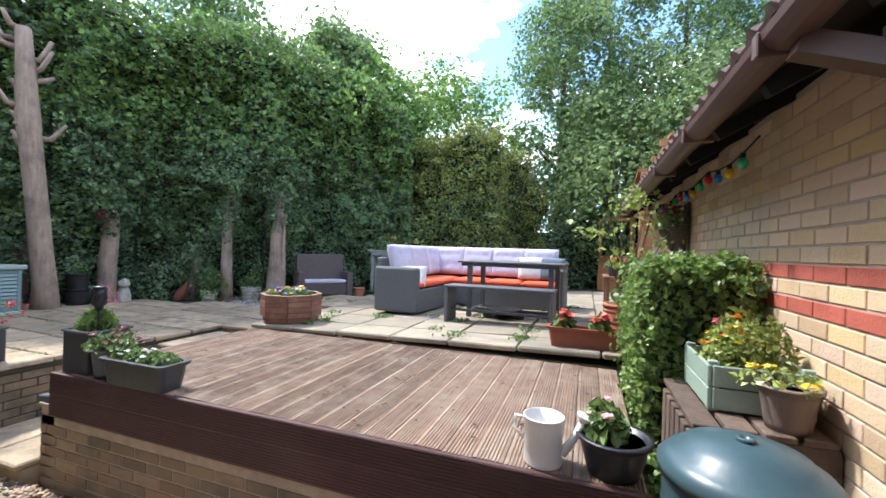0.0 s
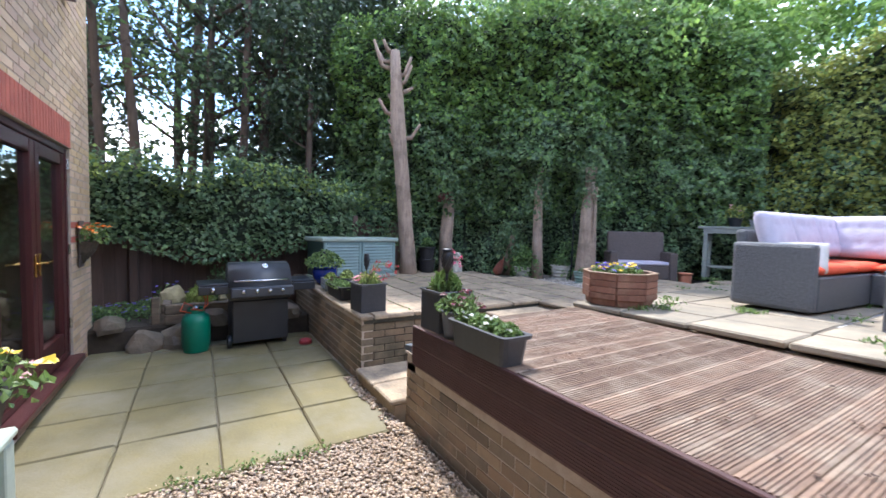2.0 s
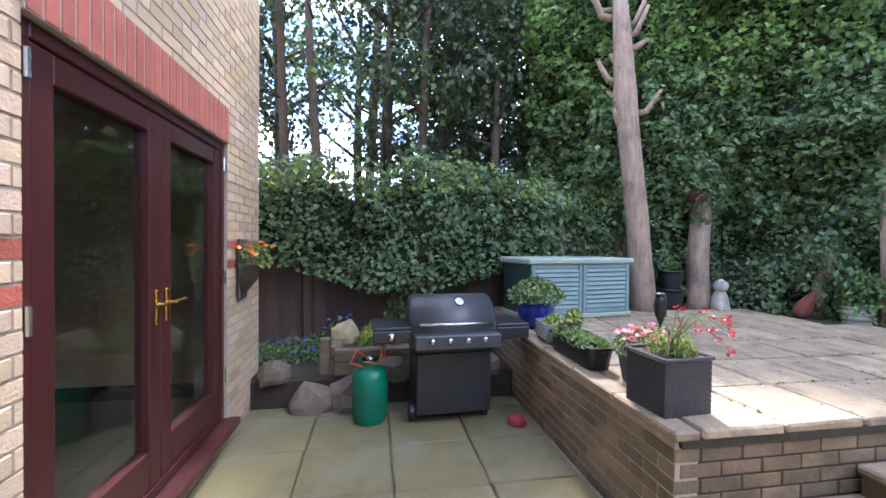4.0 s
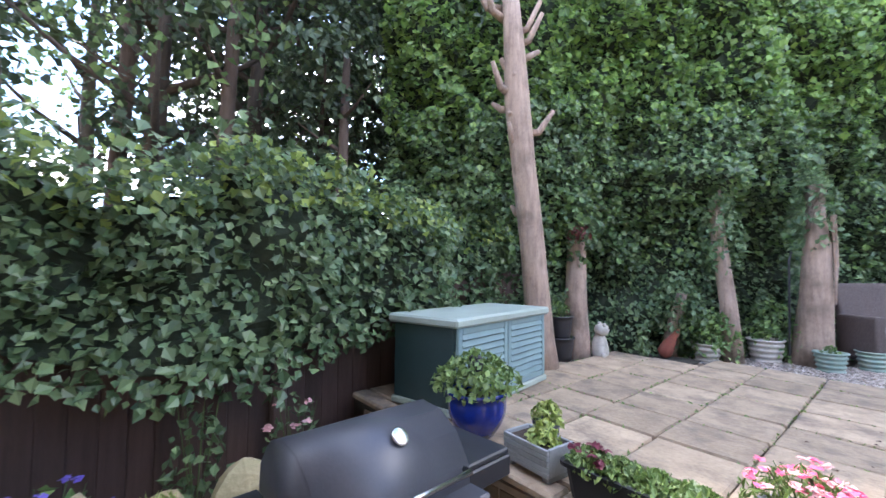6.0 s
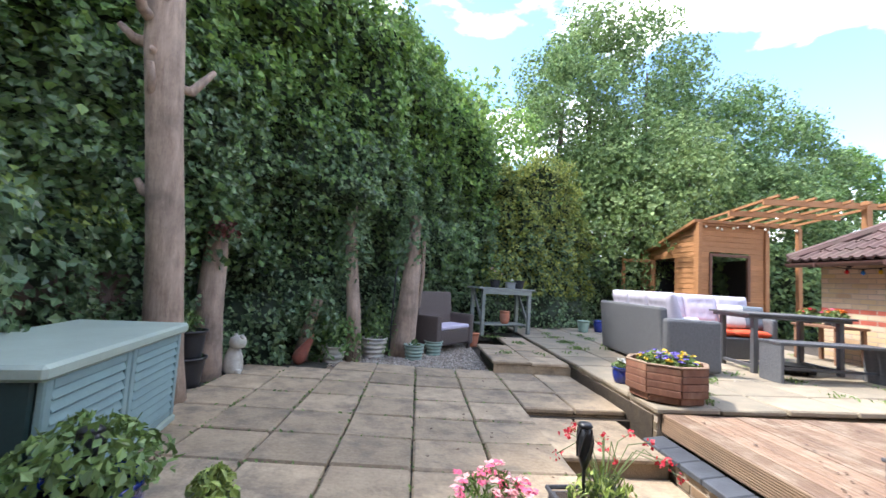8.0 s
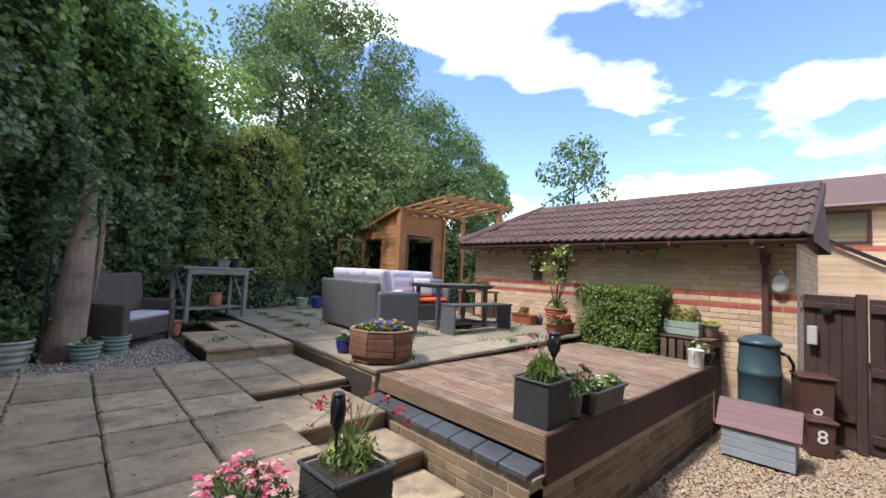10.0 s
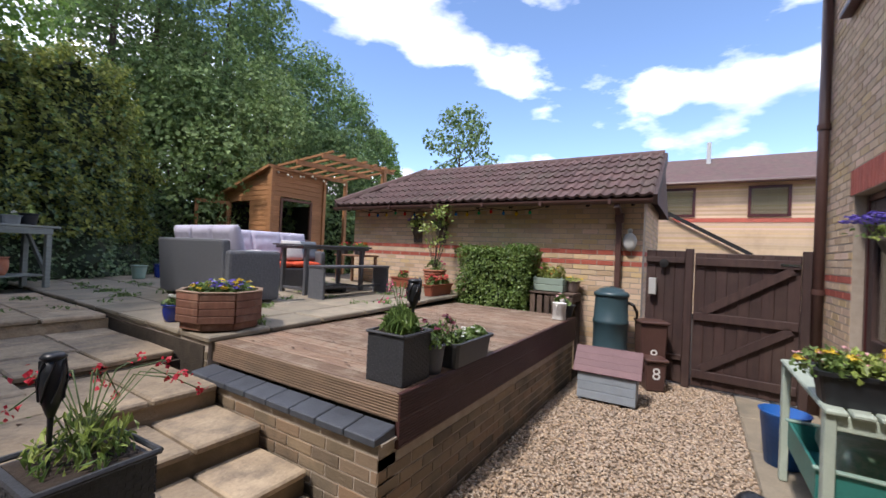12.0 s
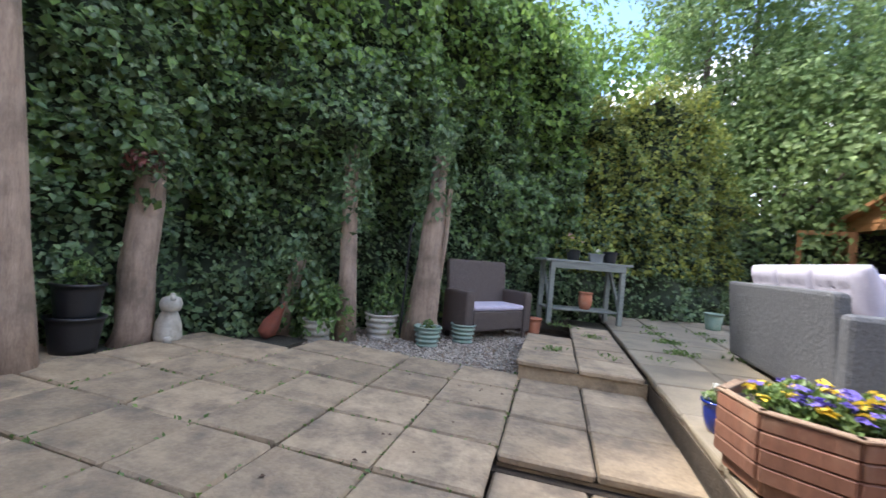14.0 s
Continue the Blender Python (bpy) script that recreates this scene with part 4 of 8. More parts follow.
c = [b.verts.new((x, RY1 - RY0, z)) for x, z in gp]
for k in range(len(gp)):
    b.faces.new((a[k], a[(k + 1) % len(gp)], c[(k + 1) % len(gp)], c[k]))
b.faces.new(a[::-1])
b.faces.new(c)
bmesh.ops.recalc_face_normals(b, faces=b.faces[:])
part("channel", b, M_brownplastic, gut)
for i in range(6):
    part("bracket", B(-0.07, 0.075, 0.5 + i * 0.95, 0.54 + i * 0.95, -0.07, 0.005, 0.004), M_brownplastic, gut)
dpx, dpy = GX - 0.07, 2.12
dp = thing("downpipe", dpx, dpy, 0.9, "square brown plastic downpipe into the water butt", "downpipe")
part("pipe", B(-0.035, 0.035, -0.035, 0.035, 0.12, 1.12, 0.006), M_brownplastic, dp)
part("hopper", B(-0.05, 0.05, -0.055, 0.055, 1.10, 1.24, 0.01), M_brownplastic, dp)
part("swan_neck", beam((0, 0, 1.22), (-0.3, 0, 1.32), 0.065, 0.065), M_brownplastic, dp)
part("shoe", tube([(0, 0, 0.14), (-0.04, 0.03, 0.08), (-0.12, 0.08, 0.05)], 0.03, 8), M_black, dp)

# coloured festoon bulbs under the eaves
BC = [(0.8, 0.03, 0.04), (0.05, 0.25, 0.75), (0.85, 0.55, 0.02), (0.03, 0.5, 0.2)]
MB = [mat("bulb_" + n, c, None, 0.15, 3, 20, 0.0) for n, c in zip(("red", "blue", "yellow", "green"), BC)]
fest = thing("festoon_lights", GX - 0.09, 3.2, 2.30, "string of coloured festoon bulbs under the garage eaves", "string lights")
cab = []
for i in range(18):
    k = i / 17
    zz = -0.05 - 0.05 * abs(math.sin(k * math.pi * 4))
    cab.append((0, k * 3.8, zz))
part("cable", tube(cab, 0.006, 5), M_black, fest)
for i in range(1, 17):
    x, y, z = cab[i]
    bu = part("bulb", lathe([(0.005, z - 0.085), (0.021, z - 0.074), (0.027, z - 0.055), (0.021, z - 0.035), (0.012, z - 0.025)], 10, x, y), MB[(i * 7) % 4], fest, smooth=True)
    part("cap", lathe([(0.014, z - 0.028), (0.014, z), (0.004, z + 0.005)], 8, x, y), M_black, bu)

# wall lamp on the garage corner
lm = thing("security_lamp", GX - 0.005, 1.98, 1.62, "pale grey bulkhead lamp with a small sensor on the brick wall", "wall lamp")
M_pgrey = mat("pale_grey_plastic", (0.5, 0.5, 0.48), (0.42, 0.42, 0.4), 0.4, 4, 40, 0.05)
b = lathe([(0.075, 0), (0.09, 0.03), (0.085, 0.07), (0.05, 0.09)], 18)
b.transform(pose(0, 0, 0.12, 0, -90, 0) @ Matrix.Diagonal((1.45, 1, 1, 1)))
part("body", b, M_pgrey, lm, smooth=True)
part("sensor", lathe([(0.02, 0.24), (0.03, 0.26), (0.03, 0.29), (0.012, 0.31)], 12, -0.04, 0), M_pgrey, lm, smooth=True)
part("stem", tube([(-0.04, 0, 0.2), (-0.04, 0, 0.25)], 0.01, 6), M_pgrey, lm)

# ---- doors, windows and pipes of the house ----
M_glass = bpy.data.materials.new("window_glass")
M_glass.use_nodes = True
gp_ = M_glass.node_tree.nodes["Principled BSDF"]
gp_.inputs["Base Color"].default_value = (0.75, 0.82, 0.80, 1)
gp_.inputs["Roughness"].default_value, gp_.inputs["Transmission Weight"].default_value, gp_.inputs["IOR"].default_value = 0.01, 1.0, 1.5
M_brass = mat("polished_brass", (0.80, 0.52, 0.16), (0.68, 0.42, 0.12), 0.22, 6, 40, 0.02, metal=1.0)
M_chrome = mat("steel", (0.6, 0.6, 0.6), (0.5, 0.5, 0.5), 0.25, 6, 40, 0.03, metal=1.0)


def pane_ob(parent, x0, x1, z0, z1, y):
    p = part("pane", B(x0, x1, y - 0.006, y + 0.006, z0, z1), M_glass, parent, "clear glass pane")
    p.visible_shadow = False
    return p


def frame_bm(x0, x1, z0, z1, w, y0, y1, bottom=None):
    b = B(x0, x0 + w, y0, y1, z0, z1, 0.006)
    B(x1 - w, x1, y0, y1, z0, z1, 0.006, bm=b)
    B(x0 + w, x1 - w, y0 + 0.002, y1 - 0.002, z1 - w, z1, 0.006, bm=b)
    B(x0 + w, x1 - w, y0 + 0.002, y1 - 0.002, z0, z0 + (bottom or w), 0.006, bm=b)
    return b


fd = thing("french_door", FD0, -0.05, 0.0, "closed rosewood-brown french doors with brass handles", "door")
W_ = FD1 - FD0
part("door_frame", frame_bm(0.004, W_ - 0.004, 0.06, 2.155, 0.06, -0.07, 0.03), M_upvc, fd)
for x0, x1 in ((0.068, W_ / 2 - 0.002), (W_ / 2 + 0.002, W_ - 0.068)):
    lf = part("leaf", frame_bm(x0, x1, 0.125, 2.09, 0.11, -0.06, 0.022, 0.2), M_upvc, fd)
    pane_ob(lf, x0 + 0.105, x1 - 0.105, 0.32, 1.985, -0.02)
    hx = x1 - 0.05 if x0 < 0.5 else x0 + 0.05
    dx = -0.11 if x0 < 0.5 else 0.11
    hd = tube([(hx, 0.03, 1.08), (hx, 0.075, 1.08), (hx + dx, 0.08, 1.085)], 0.009, 8)
    part("handle", merge(hd, B(hx - 0.017, hx + 0.017, 0.02, 0.034, 0.97, 1.16, 0.006)), M_brass, lf, "brass lever handle")
for zz in (0.35, 1.1, 1.95):
    for hx in (0.035, W_ - 0.035):
        part("hinge", tube([(hx, 0.04, zz), (hx, 0.04, zz + 0.10)], 0.012, 8), M_chrome, fd)
part("threshold", B(-0.03, W_ + 0.03, -0.06, 0.14, 0.0, 0.058, 0.008), M_upvc, fd)
part("sill_brick", B(0.0, W_, -0.06, 0.06, -0.2, -0.002), M_mortar, fd)

wn1 = thing("window_1", WN0, -0.06, WNZ0, "rosewood-brown casement window with a sloping sill", "window", kind="structure")
ww, wh = WN1 - WN0, WNZ1 - WNZ0
part("window_frame", frame_bm(0.003, ww - 0.003, 0.05, wh - 0.003, 0.07, -0.05, 0.04), M_upvc, wn1)
part("mullion", B(ww / 2 - 0.04, ww / 2 + 0.04, -0.045, 0.035, 0.12, wh - 0.075, 0.006), M_upvc, wn1)
for x0, x1 in ((0.073, ww / 2 - 0.04), (ww / 2 + 0.04, ww - 0.073)):
    pane_ob(wn1, x0, x1, 0.12, wh - 0.073, -0.01)
b = B(-0.06, ww + 0.06, 0.0, 0.17, -0.02, 0.035, 0.008)
for vv in b.verts:
    vv.co.z -= max(0, vv.co.y - 0.02) * 0.18
part("window_sill", b, M_upvc, wn1)
for i, (a, c, z0_, z1_) in enumerate(UPW):
    uw = thing("window_%d" % (i + 2), a, -0.06, z0_, "rosewood-brown upper floor window", "window", kind="structure")
    part("window_frame", frame_bm(0.003, c - a - 0.003, 0.03, z1_ - z0_ - 0.003, 0.07, -0.05, 0.04), M_upvc, uw)
    pane_ob(uw, 0.07, c - a - 0.07, 0.1, z1_ - z0_ - 0.07, -0.01)
    part("window_sill", B(-0.05, c - a + 0.05, 0.0, 0.15, -0.03, 0.028, 0.008), M_upvc, uw)
d2 = thing("door_2", D20, -0.12, 0.0, "dark brown half-glazed side door set back in the brick", "door", kind="structure")
dw = D21 - D20
part("door_frame", frame_bm(0.004, dw - 0.004, 0.03, D2Z - 0.004, 0.06, -0.05, 0.04), M_upvc, d2)
part("leaf", frame_bm(0.066, dw - 0.066, 0.05, D2Z - 0.07, 0.11, -0.04, 0.03, 0.85), M_gate, d2)
pane_ob(d2, 0.17, dw - 0.17, 0.92, D2Z - 0.17, 0.0)

pp = thing("waste_pipe", -3.27, 0.06, 0.0, "slim grey-brown waste pipe clipped to the brick wall", "pipe")
part("pipe", tube([(0, 0, -0.02), (0, 0, 5.3)], 0.022, 10), M_pipe, pp, smooth=True)
for zz in (0.72, 2.05, 3.6):
    part("clip", B(-0.035, 0.035, -0.06, 0.026, zz, zz + 0.025, 0.004), M_pgrey, pp, "white pipe clip")
part("gully_guard", B(-0.07, 0.07, -0.05, 0.09, Z_LOW, 0.08, 0.01), M_pipe, pp)
sp = thing("corner_downpipe", HX1 - 0.07, 0.06, 0.0, "brown downpipe at the corner of the house", "pipe")
part("pipe", tube([(0, 0, Z_LOW), (0, 0, 5.25)], 0.05, 12), M_brownplastic, sp, smooth=True)
for zz in (1.2, 3.0, 4.6):
    part("collar", lathe([(0.06, zz), (0.06, zz + 0.06)], 12), M_brownplastic, sp)
wl_ = thing("wall_light", -0.80, 0.0, 2.02, "small dark box lantern on the house wall", "wall lamp")
part("body", B(-0.06, 0.06, 0.0, 0.10, 0, 0.2, 0.01), M_brownplastic, wl_)
part("hood", B(-0.07, 0.07, 0.0, 0.12, 0.2, 0.22, 0.006), M_brownplastic, wl_)

# ---- gate and fences ----
ga, gb = Vector((1.58, 1.76, 0)), Vector((1.40, 0.10, 0))
gd = (gb - ga)
gl = gd.length
gate = thing("garden_gate", ga.x, ga.y, -0.09, "closed dark brown ledged and braced timber gate", "gate", rz=math.degrees(math.atan2(gd.y, gd.x)))
PX = 0.50


def plank_row(parent, x0, x1, n, z0, z1, y0, y1, m_):
    w = (x1 - x0) / n
    me = bpy.data.meshes.new("board")
    b = B(-w / 2 - 0.002, w / 2 + 0.002, y0, y1, z0, z1, 0.008)
    b.to_mesh(me)
    b.free()
    me.materials.append(m_)
    for i in range(n):
        o = new("board", me)
        o.parent = parent
        o.matrix_basis = pose(x0 + (i + 0.5) * w, 0.005 * (i % 2) + random.uniform(-0.001, 0.001), 0)


plank_row(gate, 0.0, PX - 0.05, 4, 0.03, 1.73, 0.0, 0.02, M_gate)
plank_row(gate, PX + 0.06, gl - 0.09, 9, 0.03, 1.71, 0.0, 0.02, M_gate)
part("post", B(PX - 0.045, PX + 0.045, -0.05, 0.05, 0.0, 1.76, 0.008), M_gate, gate)
part("post", B(gl - 0.085, gl, -0.05, 0.05, 0.0, 1.76, 0.008), M_gate, gate)
for zz in (0.14, 0.86, 1.55):
    part("ledge", B(PX + 0.07, gl - 0.10, -0.045, -0.004, zz, zz + 0.10, 0.006), M_gate, gate)
for zz in (0.32, 1.57):
    part("ledge", B(0.0, PX - 0.05, -0.045, -0.004, zz, zz + 0.07, 0.006), M_gate, gate)
part("brace", beam((PX + 0.16, -0.025, 0.26), (gl - 0.16, -0.025, 0.86), 0.04, 0.09), M_gate, gate)
part("brace", beam((PX + 0.16, -0.025, 0.97), (gl - 0.16, -0.025, 1.54), 0.04, 0.09), M_gate, gate)
part("hinge", B(gl - 0.27, gl - 0.1, -0.052, -0.045, 1.585, 1.612), M_chrome, gate, "galvanised strap hinge")
part("letter_box", B(0.05, 0.14, -0.10, -0.045, 1.14, 1.36, 0.008), M_pgrey, gate, "grey and blue plastic box")
part("gate_number", lathe([(0.05, 0), (0.055, 0.02), (0.02, 0.03)], 14), M_black, gate, "round black wall ornament").matrix_basis = pose(0.22, -0.05, 1.56, 90, 0, 0)

fence = thing("fence", -7.45, -3.0, 0.0, "dark brown close-boarded fence under ivy", "fence", rz=90)
plank_row(fence, 0.0, 8.4, 60, 0.0, 1.6, -0.012, 0.012, M_fence)
for i in range(6):
    part("post", B(i * 1.65 - 0.05, i * 1.65 + 0.05, -0.12, -0.03, 0, 1.65, 0.008), M_fence, fence)
fence2 = thing("back_fence", -1.6, 12.1, 0.6, "grey weathered slatted fence behind the terrace", "fence", rz=30)
plank_row(fence2, 0.0, 2.6, 22, 0.0, 1.5, -0.012, 0.012, M_fence)

# neighbouring house beyond the gate
nb = thing("neighbour_house", 13.5, 0.0, 0.0, "buff brick neighbouring house with a brown tiled roof", "house")
b = B(0, 6, -9, 6.5, 0, 4.55)
part("wall", b, M_brick, nb)
part("band", B(-0.02, 0.03, -9, 6.5, 3.05, 3.2), M_red, nb)
b = bmesh.new()
q = [b.verts.new(p) for p in ((-0.4, -9.3, 4.5), (-0.4, 6.9, 4.5), (3.0, 6.9, 6.1), (3.0, -9.3, 6.1), (6.4, -9.3, 4.5), (6.4, 6.9, 4.5))]
b.faces.new((q[0], q[3], q[2], q[1]))
b.faces.new((q[3], q[4], q[5], q[2]))
b.faces.new((q[1], q[2], q[5]))
b.faces.new((q[0], q[4], q[3]))
b.faces.new((q[0], q[1], q[5], q[4]))
part("roof", b, M_tile, nb)
part("gutter", tube([(-0.42, -9.3, 4.48), (-0.42, 6.9, 4.48)], 0.07, 8), M_brownplastic, nb)
for yy in (-0.9, 1.9):
    wnb = part("window", frame_bm(-0.6, 0.6, 0, 1.1, 0.09, -0.05, 0.05), M_upvc, nb)
    wnb.matrix_basis = pose(-0.02, yy, 3.25, 0, 0, -90)
    part("pane", B(-0.51, 0.51, -0.02, 0.0, 0.08, 1.02), M_glass, wnb)
part("flue", tube([(2.2, 0.9, 5.4), (2.2, 0.9, 6.6)], 0.08, 8), M_pgrey, nb)
lean = thing("neighbour_lean_to", 9.5, -2.2, 0.0, "low neighbouring gable with a dark sloping verge", "house")
b = bmesh.new()
q = [b.verts.new(p) for p in ((0, 2.3, 0), (0, 5.2, 0), (0, 5.2, 3.45), (0, 2.3, 1.80), (3, 2.3, 0), (3, 5.2, 0), (3, 5.2, 3.45), (3, 2.3, 1.80))]
for f in ((0, 3, 2, 1), (4, 5, 6, 7), (0, 4, 7, 3), (1, 2, 6, 5), (3, 7, 6, 2)):
    b.faces.new([q[i] for i in f])
part("wall", b, M_brick, lean)
part("verge", beam((-0.06, 2.1, 1.79), (-0.06, 5.3, 3.61), 0.16, 0.10), M_black, lean)
b = bmesh.new()
for k in range(46):
    z_ = 0.02 + k * 0.075
    ya_ = max(2.3, 2.3 + (z_ - 1.72) / 0.57)
    B(-0.006, 0.01, ya_, 5.2, z_, z_ + 0.063, bm=b)
tagged(part("courses", b, M_brick, lean), kind="stuff")
b = bmesh.new()
for k in range(32):
    B(-0.006, 0.01, -9, 6.5, 2.1 + k * 0.075, 2.163 + k * 0.075, bm=b)
tagged(part("courses", b, M_brick, nb), kind="stuff")

# gravel, pebble by pebble
def pebbles(name, n, zone, z, smin, smax, material, parent):
    """Rounded stones strewn over zone(), which gives x, y."""
    base = np.array([(1, 0, 0), (-1, 0, 0), (0, 1, 0), (0, -1, 0), (0, 0, 1), (0, 0, -1)], float)
    tri = np.array([(0, 2, 4), (2, 1, 4), (1, 3, 4), (3, 0, 4), (2, 0, 5), (1, 2, 5), (3, 1, 5), (0, 3, 5)])
    P = np.array([zone() for _ in range(n)])
    sc = RNG.uniform(smin, smax, (n, 1, 1)) * RNG.uniform(0.6, 1.2, (n, 1, 3)) * np.array((1, 1, 0.6))
    ang = RNG.uniform(0, 6.283, n)
    v = base[None] * sc + RNG.normal(0, smin * 0.15, (n, 6, 3))
    x = v[..., 0] * np.cos(ang)[:, None] - v[..., 1] * np.sin(ang)[:, None]
    y = v[..., 0] * np.sin(ang)[:, None] + v[..., 1] * np.cos(ang)[:, None]
    v = np.stack([x, y, v[..., 2]], -1)
    v[..., 0] += P[:, 0:1]
    v[..., 1] += P[:, 1:2]
    v[..., 2] += z + RNG.uniform(0, 0.008, (n, 1))
    f = (tri[None] + np.arange(n)[:, None, None] * 6).reshape(-1, 3)
    o = raw_mesh(name, v.reshape(-1, 3), f, material, parent)
    for p in o.data.polygons:
        p.use_smooth = True
    return tagged(o, kind="stuff")


pebbles("pebbles", 26000, lambda: (random.uniform(-2.86, 1.6), random.uniform(0.76, 2.5)), Z_LOW - 0.016, 0.009, 0.021, M_gravel, gravel)
pebbles("pebbles", 260, lambda: (random.uniform(-4.0, -2.7), random.uniform(2.36, 2.47)), Z_LOW + 0.004, 0.012, 0.028, M_gravel, patio)
shing = tagged(mesh_ob("shingle_bed", B(-6.4, -3.86, 5.95, 8.6, 0.50, 0.535), M_gravel_bed), "bed of grey-brown shingle beside the upper patio", "gravel", kind="structure")
pebbles("pebbles", 9000, lambda: (random.uniform(-6.3, -3.88), random.uniform(6.2, 8.5)), 0.541, 0.010, 0.022, M_gravel_grey, shing)


# ---- plants and pots ----
M_soil = mat("potting_soil", (0.045, 0.03, 0.02), (0.025, 0.017, 0.012), 0.95, 30, 90, 0.6)
M_stem = mat("green_stem", (0.12, 0.17, 0.05), (0.08, 0.12, 0.04), 0.6, 10, 40, 0.1)


def plant(parent, x, y, z, r, h, leaf, n, size, flowers=(), upright=0.3, name="foliage", wide=0.34):
    """A bushy plant rooted at (x, y, z). flowers: (material, count, size, reach)."""
    P, N = [], []
    for _ in range(n):
        a, k = random.uniform(0, 6.283), random.random() ** 0.5
        t = random.random() ** 0.8
        rr = r * k * (0.35 + 0.75 * math.sin(math.pi * min(1, 0.25 + t * 0.6)))
        P.append((x + rr * math.cos(a), y + rr * math.sin(a), z + h * t * (1 - 0.35 * k * k)))
        N.append((math.cos(a) * 0.6, math.sin(a) * 0.6, 0.8))
    tagged(foliage(name, P, N, size, leaf, parent, wide=wide, droop=-upright), kind="stuff")
    st = bmesh.new()
    for i in range(7):
        a = i * 0.9
        tube([(x, y, z), (x + r * 0.35 * math.cos(a), y + r * 0.35 * math.sin(a), z + h * 0.5), (x + r * 0.6 * math.cos(a), y + r * 0.6 * math.sin(a), z + h * 0.9)], [0.004, 0.003, 0.002], 4, st)
    tagged(part("stem", st, M_stem, parent), kind="stuff")
    for mtl, cnt, fs, reach in flowers:
        if not cnt:
            continue
        P, N = [], []
        for _ in range(cnt):
            a, k = random.uniform(0, 6.283), random.random() ** 0.5
            cx, cy, cz = x + r * k * reach * math.cos(a), y + r * k * reach * math.sin(a), z + h * random.uniform(0.72, 1.12) * (1 - 0.3 * k * k)
            for j in range(6):
                b = j * 1.047
                P.append((cx + fs * 0.45 * math.cos(b), cy + fs * 0.45 * math.sin(b), cz + random.uniform(-0.2, 0.2) * fs))
                N.append((0.25 * math.cos(b), 0.25 * math.sin(b), 1.2))
        tagged(foliage("blossom", P, N, fs, mtl, parent, wide=0.5, spread=0.35), kind="stuff")


def trailing(parent, x, y, z, n, reach, leaf, bloom, seed):
    """Long thin flower stalks with a bloom at each end."""
    r = random.Random(seed)
    st = bmesh.new()
    P, N = [], []
    for i in range(n):
        a = r.uniform(-0.6, 2.2)
        d = reach * r.uniform(0.5, 1.0)
        ex, ey, ez = x + d * math.cos(a), y + d * math.sin(a), z + r.uniform(0.02, 0.2)
        tube([(x, y, z), (x + (ex - x) * 0.5, y + (ey - y) * 0.5, z + 0.16), (ex, ey, ez)], 0.0022, 4, st)
        for j in range(10):
            P.append((ex + r.gauss(0, 0.013), ey + r.gauss(0, 0.013), ez + r.gauss(0, 0.01)))
            N.append((r.gauss(0, 1), r.gauss(0, 1), 1))
    tagged(part("stalk", st, M_stem, parent), kind="stuff")
    tagged(foliage("blossom", P, N, 0.017, bloom, parent, wide=0.5), kind="stuff")


def round_pot(name, x, y, z, r, h, material, label, ribs=0, taper=0.78, group="", category="flower pot", rim=0.012, belly=0.0):
    e = thing(name, x, y, z, label, category, group)
    prof = [(r * taper, 0)]
    k = max(6, ribs * 4)
    for i in range(1, k + 1):
        t = i / k
        rr = r * (taper + (1 - taper) * t) + belly * math.sin(math.pi * t)
        if ribs:
            rr += 0.012 * math.sin(t * ribs * 2 * math.pi)
        prof.append((rr, h * t * 0.93))
    prof += [(r + rim, h * 0.93), (r + rim, h), (r - 0.012, h), (r - 0.016, h * 0.86)]
    part("pot", lathe(prof, 24), material, e, smooth=True)
    part("soil", lathe([(0.001, h * 0.84), (r - 0.014, h * 0.86)], 18, wob=0.05), M_soil, e)
    return e


def trough(name, x, y, z, ln, w, h, material, label, rz=0, taper=0.8, group=""):
    e = thing(name, x, y, z, label, "planter", group, rz)
    b = bmesh.new()

    def ring(sx, sy, zz):
        out = []
        for cx, cy, a0 in ((sx, sy, 0), (-sx, sy, 90), (-sx, -sy, 180), (sx, -sy, 270)):
            for a in (a0, a0 + 45, a0 + 90):
                rr = 0.035
                out.append(b.verts.new((cx - math.copysign(rr, cx) + rr * math.cos(radians(a)), cy - math.copysign(rr, cy) + rr * math.sin(radians(a)), zz)))
        return out
    L, W2 = ln / 2, w / 2
    rs = [ring(L * (taper + 0.1), W2 * taper, 0), ring(L * 0.97, W2 * 0.95, h * 0.86), ring(L + 0.01, W2 + 0.01, h * 0.88), ring(L + 0.012, W2 + 0.012, h), ring(L - 0.015, W2 - 0.015, h), ring(L - 0.02, W2 - 0.02, h * 0.82)]
    for p, q in zip(rs, rs[1:]):
        for i in range(12):
            b.faces.new((p[i], p[(i + 1) % 12], q[(i + 1) % 12], q[i]))
    b.faces.new(rs[0][::-1])
    part("trough", b, material, e)
    part("soil", B(-L + 0.02, L - 0.02, -W2 + 0.02, W2 - 0.02, h * 0.78, h * 0.86, 0.01), M_soil, e)
    return e


M_char = mat("charcoal_plastic", (0.05, 0.053, 0.06), (0.035, 0.037, 0.042), 0.45, 5, 60, 0.08)
M_blackp = mat("black_plastic", (0.018, 0.02, 0.024), (0.012, 0.013, 0.016), 0.4, 5, 60, 0.08)
M_greyp = mat("slate_grey_plastic", (0.10, 0.11, 0.13), (0.075, 0.082, 0.098), 0.5, 5, 60, 0.08)
M_cobalt = mat("cobalt_glaze", (0.012, 0.035, 0.28), (0.006, 0.015, 0.14), 0.12, 5, 30, 0.05, coat=0.6)
